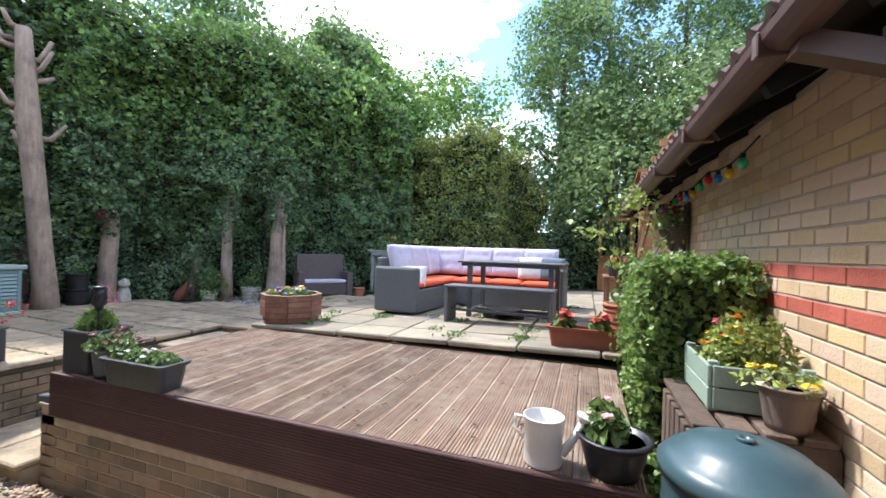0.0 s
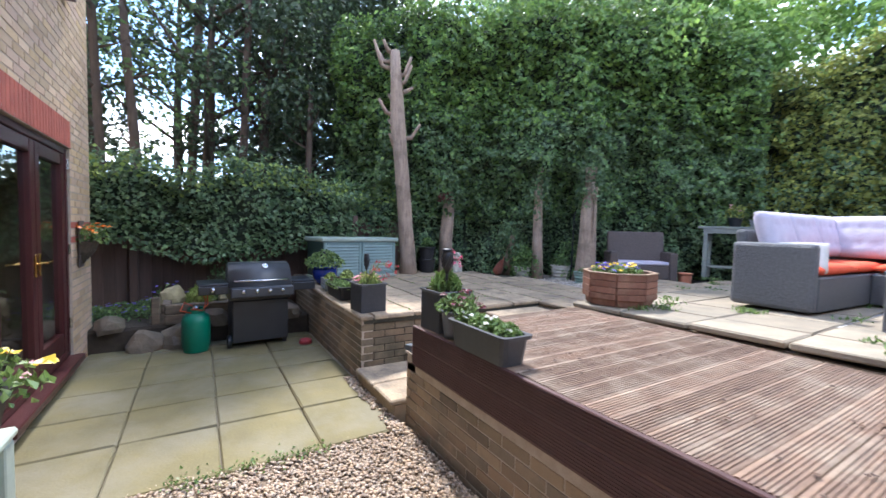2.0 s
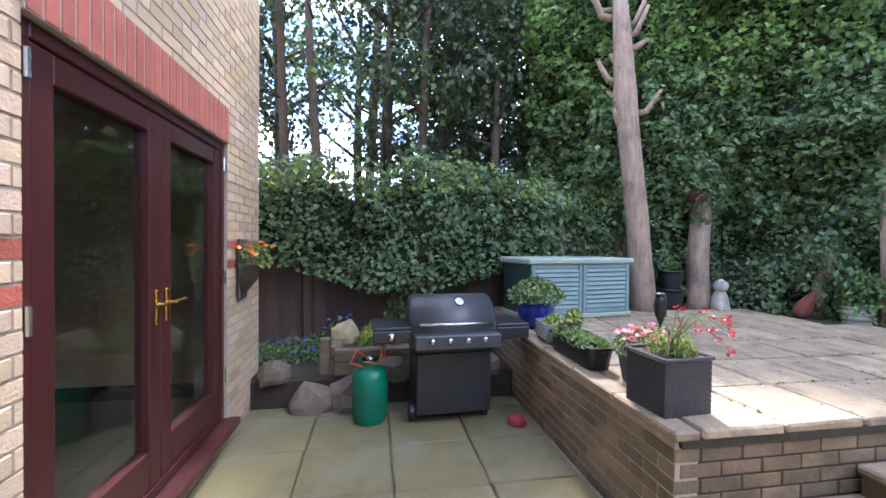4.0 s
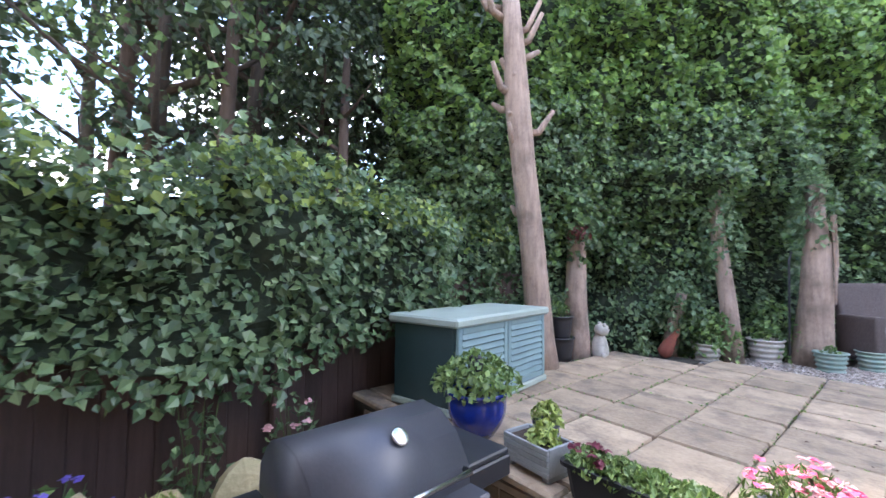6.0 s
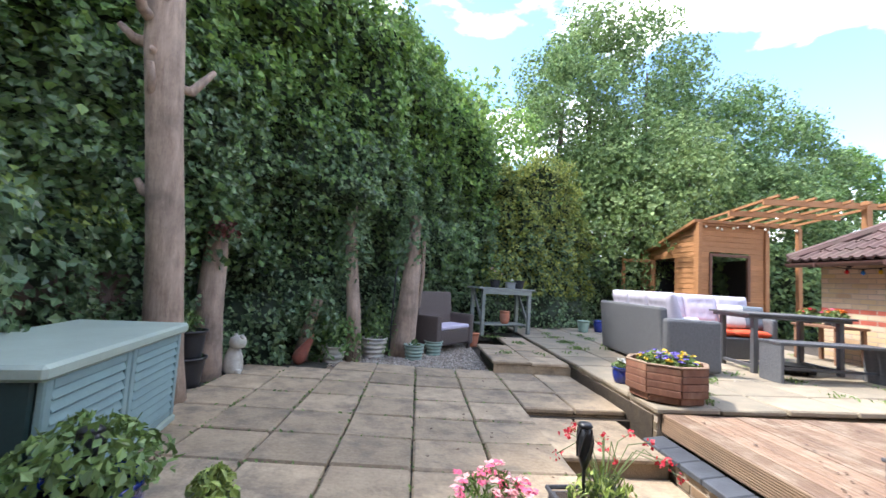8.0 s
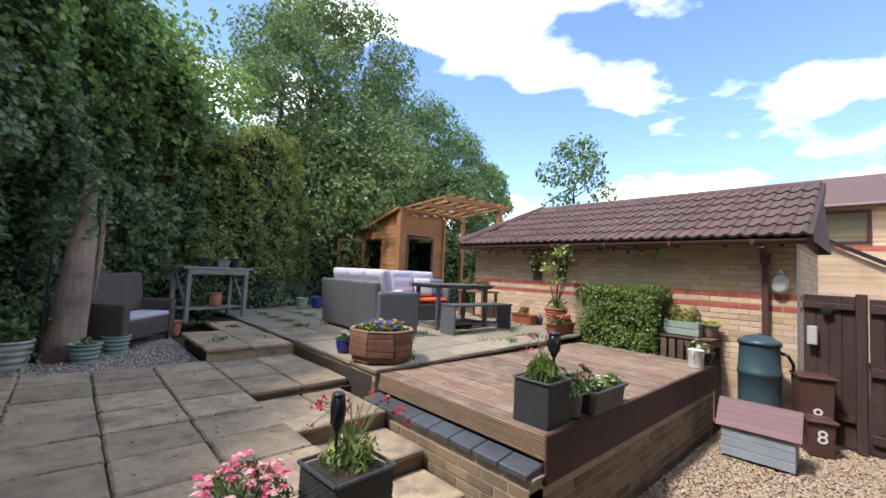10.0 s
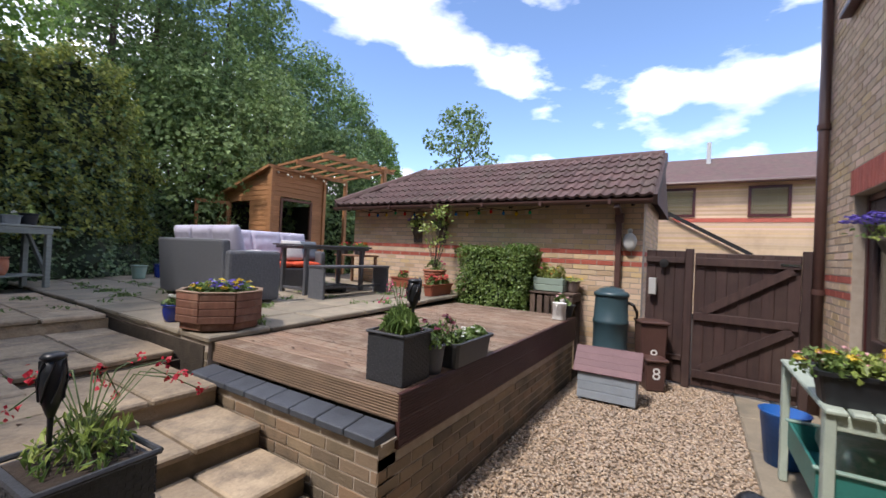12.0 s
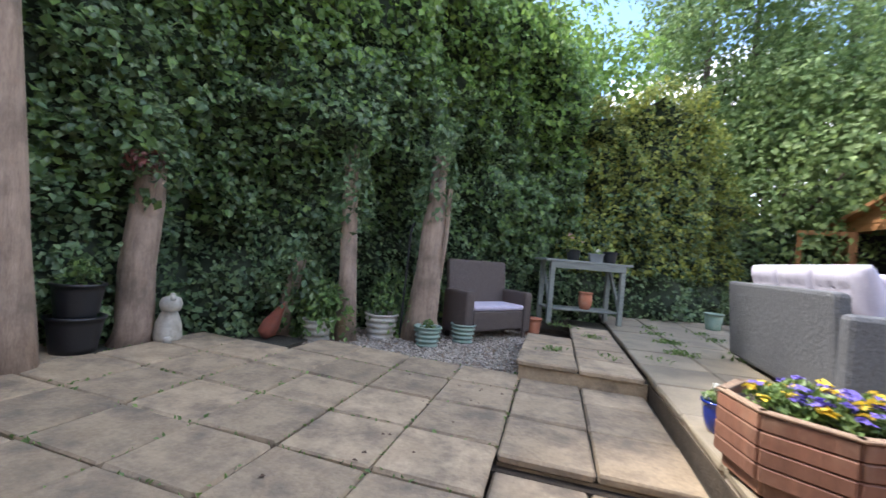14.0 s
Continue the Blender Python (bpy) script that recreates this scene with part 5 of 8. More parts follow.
M_terra = mat("terracotta", (0.46, 0.17, 0.09), (0.36, 0.13, 0.075), 0.85, 5, 60, 0.2, stain=(0.5, 0.36, 0.28), stain_amt=0.35, stain_scale=7)
M_terrap = mat("terracotta_plastic", (0.30, 0.085, 0.045), (0.23, 0.065, 0.035), 0.55, 5, 60, 0.08)
M_cream = mat("weathered_cream_glaze", (0.55, 0.53, 0.47), (0.42, 0.40, 0.34), 0.6, 5, 50, 0.2, stain=(0.2, 0.19, 0.15), stain_amt=0.6, stain_scale=9)
M_sage = mat("sage_green_glaze", (0.25, 0.36, 0.30), (0.18, 0.28, 0.23), 0.4, 5, 50, 0.15, stain=(0.36, 0.36, 0.3), stain_amt=0.5, stain_scale=14)
M_whitem = mat("white_enamel", (0.78, 0.77, 0.74), (0.70, 0.69, 0.66), 0.35, 4, 50, 0.05)
M_brownpot = mat("brown_grey_plastic", (0.19, 0.14, 0.12), (0.15, 0.11, 0.095), 0.5, 4, 50, 0.08)
M_rattan = mat("charcoal_rattan", (0.055, 0.057, 0.064), (0.032, 0.034, 0.038), 0.5, 60, 240, 0.2)
M_grattan = mat("grey_rattan", (0.125, 0.13, 0.14), (0.085, 0.09, 0.098), 0.6, 40, 200, 0.55)
M_brattan = mat("brown_rattan", (0.10, 0.075, 0.065), (0.06, 0.045, 0.04), 0.6, 40, 200, 0.55)


def torch(x, y, z, h):
    e = thing("solar_torch", x, y, z, "black plastic solar torch pushed into a planter", "garden light", "solar torches")
    part("stake", tube([(0, 0, -0.05), (0, 0, h * 0.5)], [0.006, 0.011], 8), M_blackp, e)
    part("head", lathe([(0.012, h * 0.45), (0.036, h * 0.62), (0.042, h * 0.85), (0.034, h * 0.98)], 14), M_blackp, e, smooth=True)
    part("cap", lathe([(0.035, h * 0.98), (0.042, h), (0.03, h + 0.012)], 14), M_blackp, e, smooth=True)
    b = bmesh.new()
    for i in range(7):
        a = i * 0.897
        tube([(0.038 * math.cos(a), 0.038 * math.sin(a), h * 0.6), (0.046 * math.cos(a + 0.5), 0.046 * math.sin(a + 0.5), h * 0.8), (0.038 * math.cos(a + 1), 0.038 * math.sin(a + 1), h * 0.97)], 0.004, 4, b)
    part("lattice", b, M_blackp, e)
    return e


def wicker_cube(x, y, z, w, h, label, rz=0):
    e = thing("wicker_planter", x, y, z, label, "planter", "square wicker planters", rz)
    b = B(-w / 2, w / 2, -w / 2, w / 2, 0, h * 0.97, 0.006)
    # woven ridges on the four sides
    n = 20
    for i in range(n):
        zz = h * (i + 0.5) / n * 0.95
        for s in range(4):
            m = 14
            for j in range(m):
                if (i + j) % 2:
                    continue
                c = (j + 0.5) / m * w - w / 2
                bb = B(c - w / m * 0.46, c + w / m * 0.46, -w / 2 - 0.0018, -w / 2 + 0.002, zz - h / n * 0.4, zz + h / n * 0.4)
                merge(b, bb, pose(0, 0, 0, 0, 0, 90 * s))
    part("basket", b, M_rattan, e)
    part("rim", ring_rim(w, h), M_rattan, e)
    part("soil", B(-w / 2 + 0.02, w / 2 - 0.02, -w / 2 + 0.02, w / 2 - 0.02, h * 0.972, h * 0.98), M_soil, e)
    return e


def ring_rim(w, h):
    b = bmesh.new()
    k = w / 2 + 0.006
    for p, q in (((-k, -k), (k, -k)), ((k, -k), (k, k)), ((k, k), (-k, k)), ((-k, k), (-k, -k))):
        tube([(p[0], p[1], h), (q[0], q[1], h)], 0.009, 6, b)
    return b


# on the deck
p = wicker_cube(-2.60, 2.70, Z_DECK, 0.27, 0.29, "charcoal wicker cube planter with thrift on the deck corner")
plant(p, 0, 0, 0.28, 0.10, 0.15, M_lush, 420, 0.10, [], 1.2, wide=0.07)
trailing(p, -0.02, 0, 0.42, 7, 0.13, M_lush, M_pink, 3)
torch(-2.53, 2.66, Z_DECK + 0.29, 0.30)
p = round_pot("flower_pot", -2.36, 2.63, Z_DECK, 0.095, 0.19, M_greyp, "slate grey round pot with dark red violas")
plant(p, 0, 0, 0.16, 0.13, 0.15, M_lush, 420, 0.035, [(M_wine, 9, 0.035, 1.0)], 0.4)
p = trough("planter_trough", -1.96, 2.60, Z_DECK, 0.56, 0.20, 0.17, M_char, "charcoal plastic trough of green bedding plants on the deck")
for dx in (-0.19, -0.06, 0.07, 0.19):
    plant(p, dx, 0, 0.14, 0.075, 0.09, M_lush, 420, 0.03, [(M_white, 3, 0.022, 1.0)], 0.4)
plant(p, -0.22, 0.02, 0.14, 0.1, 0.2, M_lush, 60, 0.045, [(M_wine, 7, 0.034, 0.9)], 0.5)
wc = thing("watering_can", 0.55, 2.63, Z_DECK, "white enamelled watering can on the deck", "watering can")
part("body", lathe([(0.082, 0), (0.084, 0.01), (0.080, 0.06), (0.084, 0.065), (0.079, 0.12), (0.083, 0.125), (0.088, 0.20), (0.092, 0.205), (0.086, 0.208), (0.078, 0.10), (0.07, 0.02)], 24), M_whitem, wc, smooth=True)
part("spout", tube([(0.08, 0, 0.05), (0.13, 0.01, 0.12), (0.165, 0.015, 0.20)], [0.022, 0.016, 0.014], 10), M_whitem, wc, smooth=True)
part("rose", lathe([(0.015, 0), (0.036, 0.03), (0.034, 0.034)], 12), M_whitem, wc).matrix_basis = pose(0.158, 0.014, 0.195, 0, 28, 0)
part("handle", tube([(-0.085, 0, 0.185), (-0.125, 0, 0.19), (-0.135, 0, 0.14), (-0.085, 0, 0.09)], 0.007, 8), M_whitem, wc, smooth=True)
p = round_pot("oval_pot", 0.84, 2.66, Z_DECK, 0.145, 0.16, M_blackp, "black plastic pot with pale dianthus and bare soil", taper=0.72)
plant(p, -0.04, 0.02, 0.13, 0.09, 0.16, M_lush, 160, 0.07, [(M_pale, 7, 0.03, 0.9)], 0.8)

# octagonal planter of stacked boards
oc = thing("octagonal_planter", -2.57, 4.70, z_terr(-2.5), "octagonal red-brown timber planter of pansies on the terrace", "planter", rz=10)
M_octo = mat("red_brown_timber", (0.245, 0.11, 0.068), (0.16, 0.07, 0.045), 0.7, 5, 50, 0.35, vary=0.28, fold=(6, 6, 1), stain=(0.42, 0.30, 0.2), stain_amt=0.3, stain_scale=5)
R_ = 0.305
side = 2 * R_ * math.tan(math.pi / 8)
for lv in range(5):
    ome = bpy.data.meshes.new("board")
    w2 = side * (0.90 if lv == 0 else 1.0) / 2
    rr = R_ * (0.9 if lv == 0 else 1.0)
    b = B(-w2, w2, -0.016, 0.016, 0, 0.058, 0.005)
    b.to_mesh(ome)
    b.free()
    ome.materials.append(M_octo)
    for k in range(8):
        o = new("board", ome)
        o.parent = oc
        o.matrix_basis = pose(0, 0, 0.012 + lv * 0.061, 0, 0, 45 * k) @ pose(0, -rr, 0, random.uniform(-1, 1), 0, 0)
b = bmesh.new()
for k in range(8):
    merge(b, B(-side / 2 - 0.015, side / 2 + 0.015, -R_ - 0.02, -R_ + 0.02, 0.316, 0.328, 0.004), pose(0, 0, 0, 0, 0, 45 * k))
part("rim", b, M_deck_edge, oc)
part("soil", lathe([(0.001, 0.285), (R_ - 0.01, 0.28)], 16, wob=0.04), M_soil, oc)
part("base", lathe([(R_ * 0.84, 0), (R_ * 0.84, 0.014)], 8), M_octo, oc)
for dx, dy in ((-0.17, 0), (0, 0.12), (0.15, -0.05), (0.05, -0.16), (-0.06, -0.08)):
    plant(oc, dx * 0.9, dy * 0.9, 0.28, 0.12, 0.12, M_lush, 300, 0.034, [(M_yel, 6, 0.034, 1.0), (M_violet, 8, 0.032, 1.0)], 0.4)
p = round_pot("blue_pot", -2.73, 5.20, z_terr(-2.73), 0.085, 0.16, M_cobalt, "small cobalt blue glazed pot on the terrace edge", taper=0.7, belly=0.01)
plant(p, 0, 0, 0.13, 0.08, 0.11, M_lush, 90, 0.04, [(M_white, 6, 0.03, 0.8)], 0.4)

# on the upper patio wall
p = wicker_cube(-4.12, 2.66, Z_UP, 0.28, 0.29, "charcoal wicker cube planter of red blooms on the wall end", rz=4)
plant(p, 0.02, 0, 0.27, 0.12, 0.17, M_lime, 150, 0.042, [], 0.7, wide=0.16)
plant(p, 0.02, 0.01, 0.27, 0.12, 0.10, M_lush, 150, 0.05, [], 0.9, wide=0.08)
trailing(p, 0.02, 0, 0.34, 12, 0.34, M_lush, M_redf, 8)
tc_ = torch(-4.18, 2.66, Z_UP + 0.29, 0.33)
tc_.matrix_basis = tc_.matrix_basis @ Matrix.Diagonal((0.7, 0.7, 0.9, 1))
p = round_pot("grey_pot", -4.50, 2.78, Z_UP, 0.14, 0.18, M_greyp, "grey round pot of bright pink daisies")
plant(p, 0, 0, 0.15, 0.17, 0.20, M_lush, 460, 0.045, [(M_pink, 30, 0.026, 1.05), (M_pale, 26, 0.026, 1.0)], 0.6, wide=0.12)
p = trough("planter_trough", -4.99, 2.62, z_up(-5.0), 0.64, 0.19, 0.16, M_blackp, "long black trough of bedding plants on the brick wall")
for dx in (-0.22, -0.08, 0.06, 0.2):
    plant(p, dx, 0, 0.12, 0.11, 0.10, M_lush, 380, 0.034, [(M_wine, 8 if dx < -0.2 else 0, 0.036, 1.0)], 0.4)
gp2 = thing("slatted_planter", -5.52, 2.64, z_up(-5.5), "small grey slatted wooden planter on feet", "planter", rz=-6)
M_gwood = mat("grey_painted_wood", (0.26, 0.28, 0.28), (0.19, 0.205, 0.205), 0.7, 6, 60, 0.25, vary=0.15)
for k in range(5):
    part("slat", merge(B(-0.15, 0.15, -0.10, -0.085, 0.03 + k * 0.027, 0.054 + k * 0.027, 0.003), B(-0.15, 0.15, 0.085, 0.10, 0.03 + k * 0.027, 0.054 + k * 0.027, 0.003)), M_gwood, gp2)
part("end", merge(B(-0.152, -0.137, -0.085, 0.085, 0.03, 0.165, 0.003), B(0.137, 0.152, -0.085, 0.085, 0.03, 0.165, 0.003)), M_gwood, gp2)
part("soil", B(-0.137, 0.137, -0.085, 0.085, 0.12, 0.145), M_soil, gp2)
for dx in (-0.12, 0.12):
    part("foot", B(dx - 0.02, dx + 0.02, -0.08, 0.08, 0.0, 0.03), M_gwood, gp2)
plant(gp2, 0.04, 0, 0.14, 0.08, 0.1, M_lime, 150, 0.045)
p = round_pot("grey_pot", -5.66, 2.92, z_up(-5.66), 0.075, 0.13, M_greyp, "small grey pot of lime green foliage")
plant(p, 0, 0, 0.11, 0.09, 0.14, M_lime, 220, 0.045)
p = round_pot("glazed_pot", -6.02, 2.70, z_up(-6.0), 0.175, 0.27, M_cobalt, "large cobalt blue glazed pot with a leafy shrub", taper=0.6, belly=0.035, rim=0.02)
plant(p, 0, 0, 0.24, 0.26, 0.27, M_lush, 700, 0.05)
torch(-5.99, 2.66, z_up(-6.0) + 0.27, 0.20)

# storage box
sb = thing("storage_box", -6.66, 3.33, z_up(-6.6), "grey-green plastic garden storage box with a pale lid", "storage box", rz=10)
M_sbg = mat("grey_green_plastic", (0.20, 0.30, 0.30), (0.16, 0.24, 0.245), 0.5, 4, 60, 0.06)
M_sbd = mat("dark_green_plastic", (0.02, 0.05, 0.05), (0.014, 0.035, 0.036), 0.5, 4, 60, 0.08)
M_sbl = mat("pale_green_plastic", (0.36, 0.44, 0.38), (0.30, 0.37, 0.32), 0.5, 4, 60, 0.06, stain=(0.2, 0.22, 0.17), stain_amt=0.3)
part("body", B(-0.30, 0.28, -0.66, 0.66, 0.03, 0.60, 0.01), M_sbd, sb)
part("base", B(-0.31, 0.32, -0.68, 0.68, 0.0, 0.05, 0.01), M_sbl, sb)
for y0, y1 in ((-0.65, -0.005), (0.005, 0.65)):
    dr = part("door", frame_bm(y0, y1, 0.055, 0.60, 0.05, -0.015, 0.015), M_sbg, sb)
    dr.matrix_basis = pose(0.30, 0, 0, 0, 0, 90)
    for k in range(9):
        lv = B(y0 + 0.05, y1 - 0.05, -0.010, 0.006, -0.022, 0.022, 0.002)
        lv.transform(pose(0, 0, 0.13 + k * 0.05, -24, 0, 0))
        part("louvre", lv, M_sbg, dr)
part("lid", B(-0.33, 0.34, -0.70, 0.70, 0.60, 0.665, 0.015), M_sbl, sb)

# ---- barbecue and gas bottle ----
M_bbq = mat("black_enamel", (0.028, 0.03, 0.034), (0.02, 0.021, 0.024), 0.35, 5, 60, 0.05, stain=(0.06, 0.06, 0.06), stain_amt=0.3)
M_bbqg = mat("dark_grey_enamel", (0.065, 0.068, 0.075), (0.05, 0.052, 0.058), 0.38, 5, 60, 0.05)
bq = thing("gas_barbecue", -5.74, 1.77, Z_LOW, "black gas barbecue with a closed domed lid and side shelves", "barbecue", rz=3)
part("cabinet", B(-0.24, 0.235, -0.35, 0.35, 0.08, 0.60, 0.01), M_bbq, bq)
part("control_panel", beam((0.31, -0.39, 0.72), (0.31, 0.39, 0.72), 0.16, 0.12, bevel=0.012), M_bbqg, bq)
part("firebox", B(-0.25, 0.23, -0.38, 0.38, 0.60, 0.77, 0.01), M_bbq, bq)
b = bmesh.new()
arc = [(0.28, 0.765), (0.27, 0.86), (0.19, 0.98), (0.08, 1.05), (-0.05, 1.065), (-0.17, 1.02), (-0.25, 0.92), (-0.26, 0.765)]
L1 = [b.verts.new((x, -0.385, z)) for x, z in arc]
L2 = [b.verts.new((x, 0.385, z)) for x, z in arc]
for i in range(len(arc) - 1):
    b.faces.new((L1[i], L2[i], L2[i + 1], L1[i + 1]))
b.faces.new(L1)
b.faces.new(L2[::-1])
bmesh.ops.bevel(b, geom=[e for e in b.edges if abs(e.verts[0].co.y - e.verts[1].co.y) < 0.01], offset=0.012, segments=2, affect="EDGES")
bmesh.ops.recalc_face_normals(b, faces=b.faces[:])
lid = part("lid", b, M_bbqg, bq, smooth=True)
part("handle", tube([(0.275, -0.34, 0.85), (0.32, -0.33, 0.855), (0.32, 0.33, 0.855), (0.275, 0.34, 0.85)], 0.014, 10), M_chrome, lid, "steel bar handle", smooth=True)
gz = part("gauge", lathe([(0.04, 0), (0.042, 0.012), (0.034, 0.016)], 18), M_chrome, lid, "round thermometer", smooth=True)
gz.matrix_basis = pose(0.15, 0.06, 1.015, 0, 42, 0)
for i in range(4):
    kn = part("knob", lathe([(0.038, 0), (0.04, 0.008), (0.026, 0.012), (0.022, 0.04), (0.01, 0.042)], 16), M_chrome, bq, "chrome gas knob", smooth=True)
    kn.matrix_basis = pose(0.372, -0.24 + i * 0.16, 0.73, 0, 84, 0)
for s, nm in ((-1, "side_burner"), (1, "side_shelf")):
    y0, y1 = (-0.74, -0.40) if s < 0 else (0.40, 0.72)
    part(nm, merge(B(-0.22, 0.24, y0, y1, 0.80, 0.83, 0.008), B(0.215, 0.25, y0, y1, 0.70, 0.80, 0.008)), M_bbq, bq)
kn = part("knob", lathe([(0.036, 0), (0.038, 0.008), (0.024, 0.012), (0.02, 0.04), (0.01, 0.042)], 16), M_chrome, bq, smooth=True)
kn.matrix_basis = pose(0.25, -0.58, 0.75, 0, 90, 0)
for yy in (-0.30, 0.30):
    part("wheel" if yy < 0 else "leg", merge(bmesh.new(), lathe([(0.07, -0.025), (0.08, -0.02), (0.08, 0.02), (0.07, 0.025)], 18), pose(0.12, yy - 0.08, 0.08, 90, 0, 0)) if yy < 0 else B(0.1, 0.15, yy, yy + 0.05, 0, 0.09), M_blackp, bq)
part("leg", B(-0.2, -0.15, -0.33, -0.28, 0, 0.09), M_blackp, bq)
part("leg", B(-0.2, -0.15, 0.28, 0.33, 0, 0.09), M_blackp, bq)
bq.matrix_basis = bq.matrix_basis @ Matrix.Diagonal((0.96, 0.92, 0.99, 1))
M_gas = mat("green_gas_paint", (0.0, 0.20, 0.12), (0.0, 0.15, 0.09), 0.4, 5, 60, 0.06, stain=(0.02, 0.08, 0.06), stain_amt=0.3)
gs = thing("gas_bottle", -5.68, 1.08, Z_LOW, "green gas bottle with an orange hose beside the barbecue", "gas bottle")
part("bottle", lathe([(0.13, 0), (0.135, 0.02), (0.13, 0.04), (0.15, 0.06), (0.152, 0.36), (0.14, 0.42), (0.10, 0.46), (0.05, 0.47)], 24), M_gas, gs, smooth=True)
part("collar", lathe([(0.09, 0.44), (0.092, 0.52), (0.086, 0.52), (0.084, 0.44)], 18), M_gas, gs)
part("regulator", lathe([(0.02, 0.46), (0.035, 0.5), (0.035, 0.54), (0.012, 0.55)], 12), M_chrome, gs, smooth=True)
M_hose = mat("orange_hose", (0.60, 0.10, 0.03), (0.5, 0.08, 0.03), 0.5, 5, 60, 0.05)
part("hose", tube([(0, 0, 0.52), (-0.05, -0.12, 0.58), (0.04, -0.16, 0.5), (0.08, 0.0, 0.46), (0.02, 0.12, 0.55), (-0.2, 0.12, 0.70)], 0.009, 8), M_hose, gs, smooth=True)
part("hose", tube([(0, 0.02, 0.5), (0.1, -0.05, 0.52), (0.1, 0.08, 0.5), (0, 0.1, 0.6), (-0.15, 0.05, 0.72)], 0.008, 8), M_hose, gs, smooth=True)
bw = thing("bowl", -5.42, 2.30, Z_LOW, "small red dog bowl on the patio", "bowl")
part("bowl", lathe([(0.085, 0), (0.075, 0.05), (0.07, 0.055), (0.06, 0.02)], 20), mat("red_plastic", (0.42, 0.05, 0.06), None, 0.4, 5, 40, 0.03), bw, smooth=True)

# rockery bed against the fence
bed = tagged(mesh_ob("planting_bed", B(-7.4, -6.10, -2.5, 2.5, -0.15, 0.16, 0.03), M_earth), "raised bed of dark soil at the foot of the fence", "flower bed", kind="structure")
rk = None
for i, (x, y, s) in enumerate([(-5.98, 0.55, 0.17), (-6.0, 0.92, 0.2), (-6.12, 1.28, 0.17), (-6.1, 0.2, 0.13), (-6.15, 2.2, 0.16), (-6.3, 0.75, 0.17), (-6.4, 1.5, 0.2)]):
    b = bmesh.new()
    bmesh.ops.create_icosphere(b, subdivisions=2, radius=1.0)
    for vv in b.verts:
        k = 1 + 0.35 * noise.noise(vv.co * 1.3 + Vector((i * 7, 0, 0)))
        vv.co = Vector((vv.co.x * s * k, vv.co.y * s * 1.15 * k, max(-0.4, vv.co.z) * s * 1.05 * k))
    rk = thing("rock", x, y, (-0.03 if x > -6.05 else 0.18), "rough brown rock edging the flower bed", "rock", "rockery stones")
    part("stone", b, M_rock, rk)
fb = thing("bellflowers", -6.95, 0.2, 0.15, "clump of blue bellflowers spilling over the bed", "flowers")
for dx, dy in ((0, 0), (0.2, -0.2), (-0.2, 0.25), (0.25, 0.25), (0.3, -0.45), (0.0, 0.55)):
    plant(fb, dx, dy, 0, 0.24, 0.2, M_laurel, 300, 0.045, [(M_violet, 12, 0.024, 1.0)], 0.3)
gb_ = thing("grass_clump", -6.36, 1.12, 0.37, "spiky green grass clump among rocks", "plant")
plant(gb_, 0, 0, 0, 0.14, 0.22, M_lime, 260, 0.15, [], 1.4, wide=0.05)

M_sleeper = mat("weathered_sleeper_timber", (0.24, 0.18, 0.12), (0.14, 0.10, 0.07), 0.9, 5, 50, 0.5, vary=0.2, fold=(6, 1, 6), stain=(0.10, 0.10, 0.06), stain_amt=0.4, stain_scale=5)
edg = thing("timber_edging", -6.3, 1.1, 0.16, "raised bed edged with weathered timber sleepers by the fence", "flower bed")
part("soil", B(-0.22, 0.2, -0.3, 0.62, 0.0, 0.2, 0.02), M_earth, edg)
for k in range(2):
    part("sleeper", B(0.12, 0.22, -0.36, 0.62, 0.005 + 0.125 * k, 0.125 + 0.125 * k, 0.012), M_sleeper, edg)
    part("sleeper", B(-0.5, 0.115, -0.40, -0.30, 0.005 + 0.125 * k, 0.125 + 0.125 * k, 0.012), M_sleeper, edg)
part("post", B(0.06, 0.15, -0.50, -0.41, -0.1, 0.34, 0.01), M_sleeper, edg)
M_paleston = mat("pale_yellow_stone", (0.42, 0.36, 0.20), (0.28, 0.235, 0.13), 0.9, 6, 50, 0.5, stain=(0.16, 0.17, 0.08), stain_amt=0.5, stain_scale=6)
for i, (x, y, z, s_) in enumerate(((-6.62, 0.80, 0.42, 0.15), (-6.55, 1.50, 0.40, 0.17), (-6.20, 1.62, 0.40, 0.13), (-6.75, 1.15, 0.30, 0.14))):
    b = bmesh.new()
    bmesh.ops.create_icosphere(b, subdivisions=2, radius=1.0)
    for vv in b.verts:
        k = 1 + 0.4 * noise.noise(vv.co * 1.2 + Vector((i * 5 + 2, 1, 0)))
        vv.co = Vector((vv.co.x * s_ * 0.8 * k, vv.co.y * s_ * k, max(-0.5, vv.co.z) * s_ * 1.1 * k))
    rk = thing("rock", x, y, z, "pale yellow sandstone rock on the raised bed", "rock", "rockery stones")
    part("stone", b, M_paleston, rk)
iv2 = thing("ivy_sprig", -6.9, 1.35, 0.16, "loose ivy sprigs climbing the foot of the fence", "plant")
plant(iv2, 0, 0, 0, 0.18, 0.75, M_ivy, 130, 0.07)
plant(iv2, 0.05, 0.55, 0, 0.2, 0.65, M_ivy, 110, 0.07, [(M_pale, 5, 0.04, 1.0)])
plant(iv2, 0.1, -0.6, 0, 0.22, 0.45, M_laurel, 120, 0.06, [(M_violet, 10, 0.03, 1.0)])

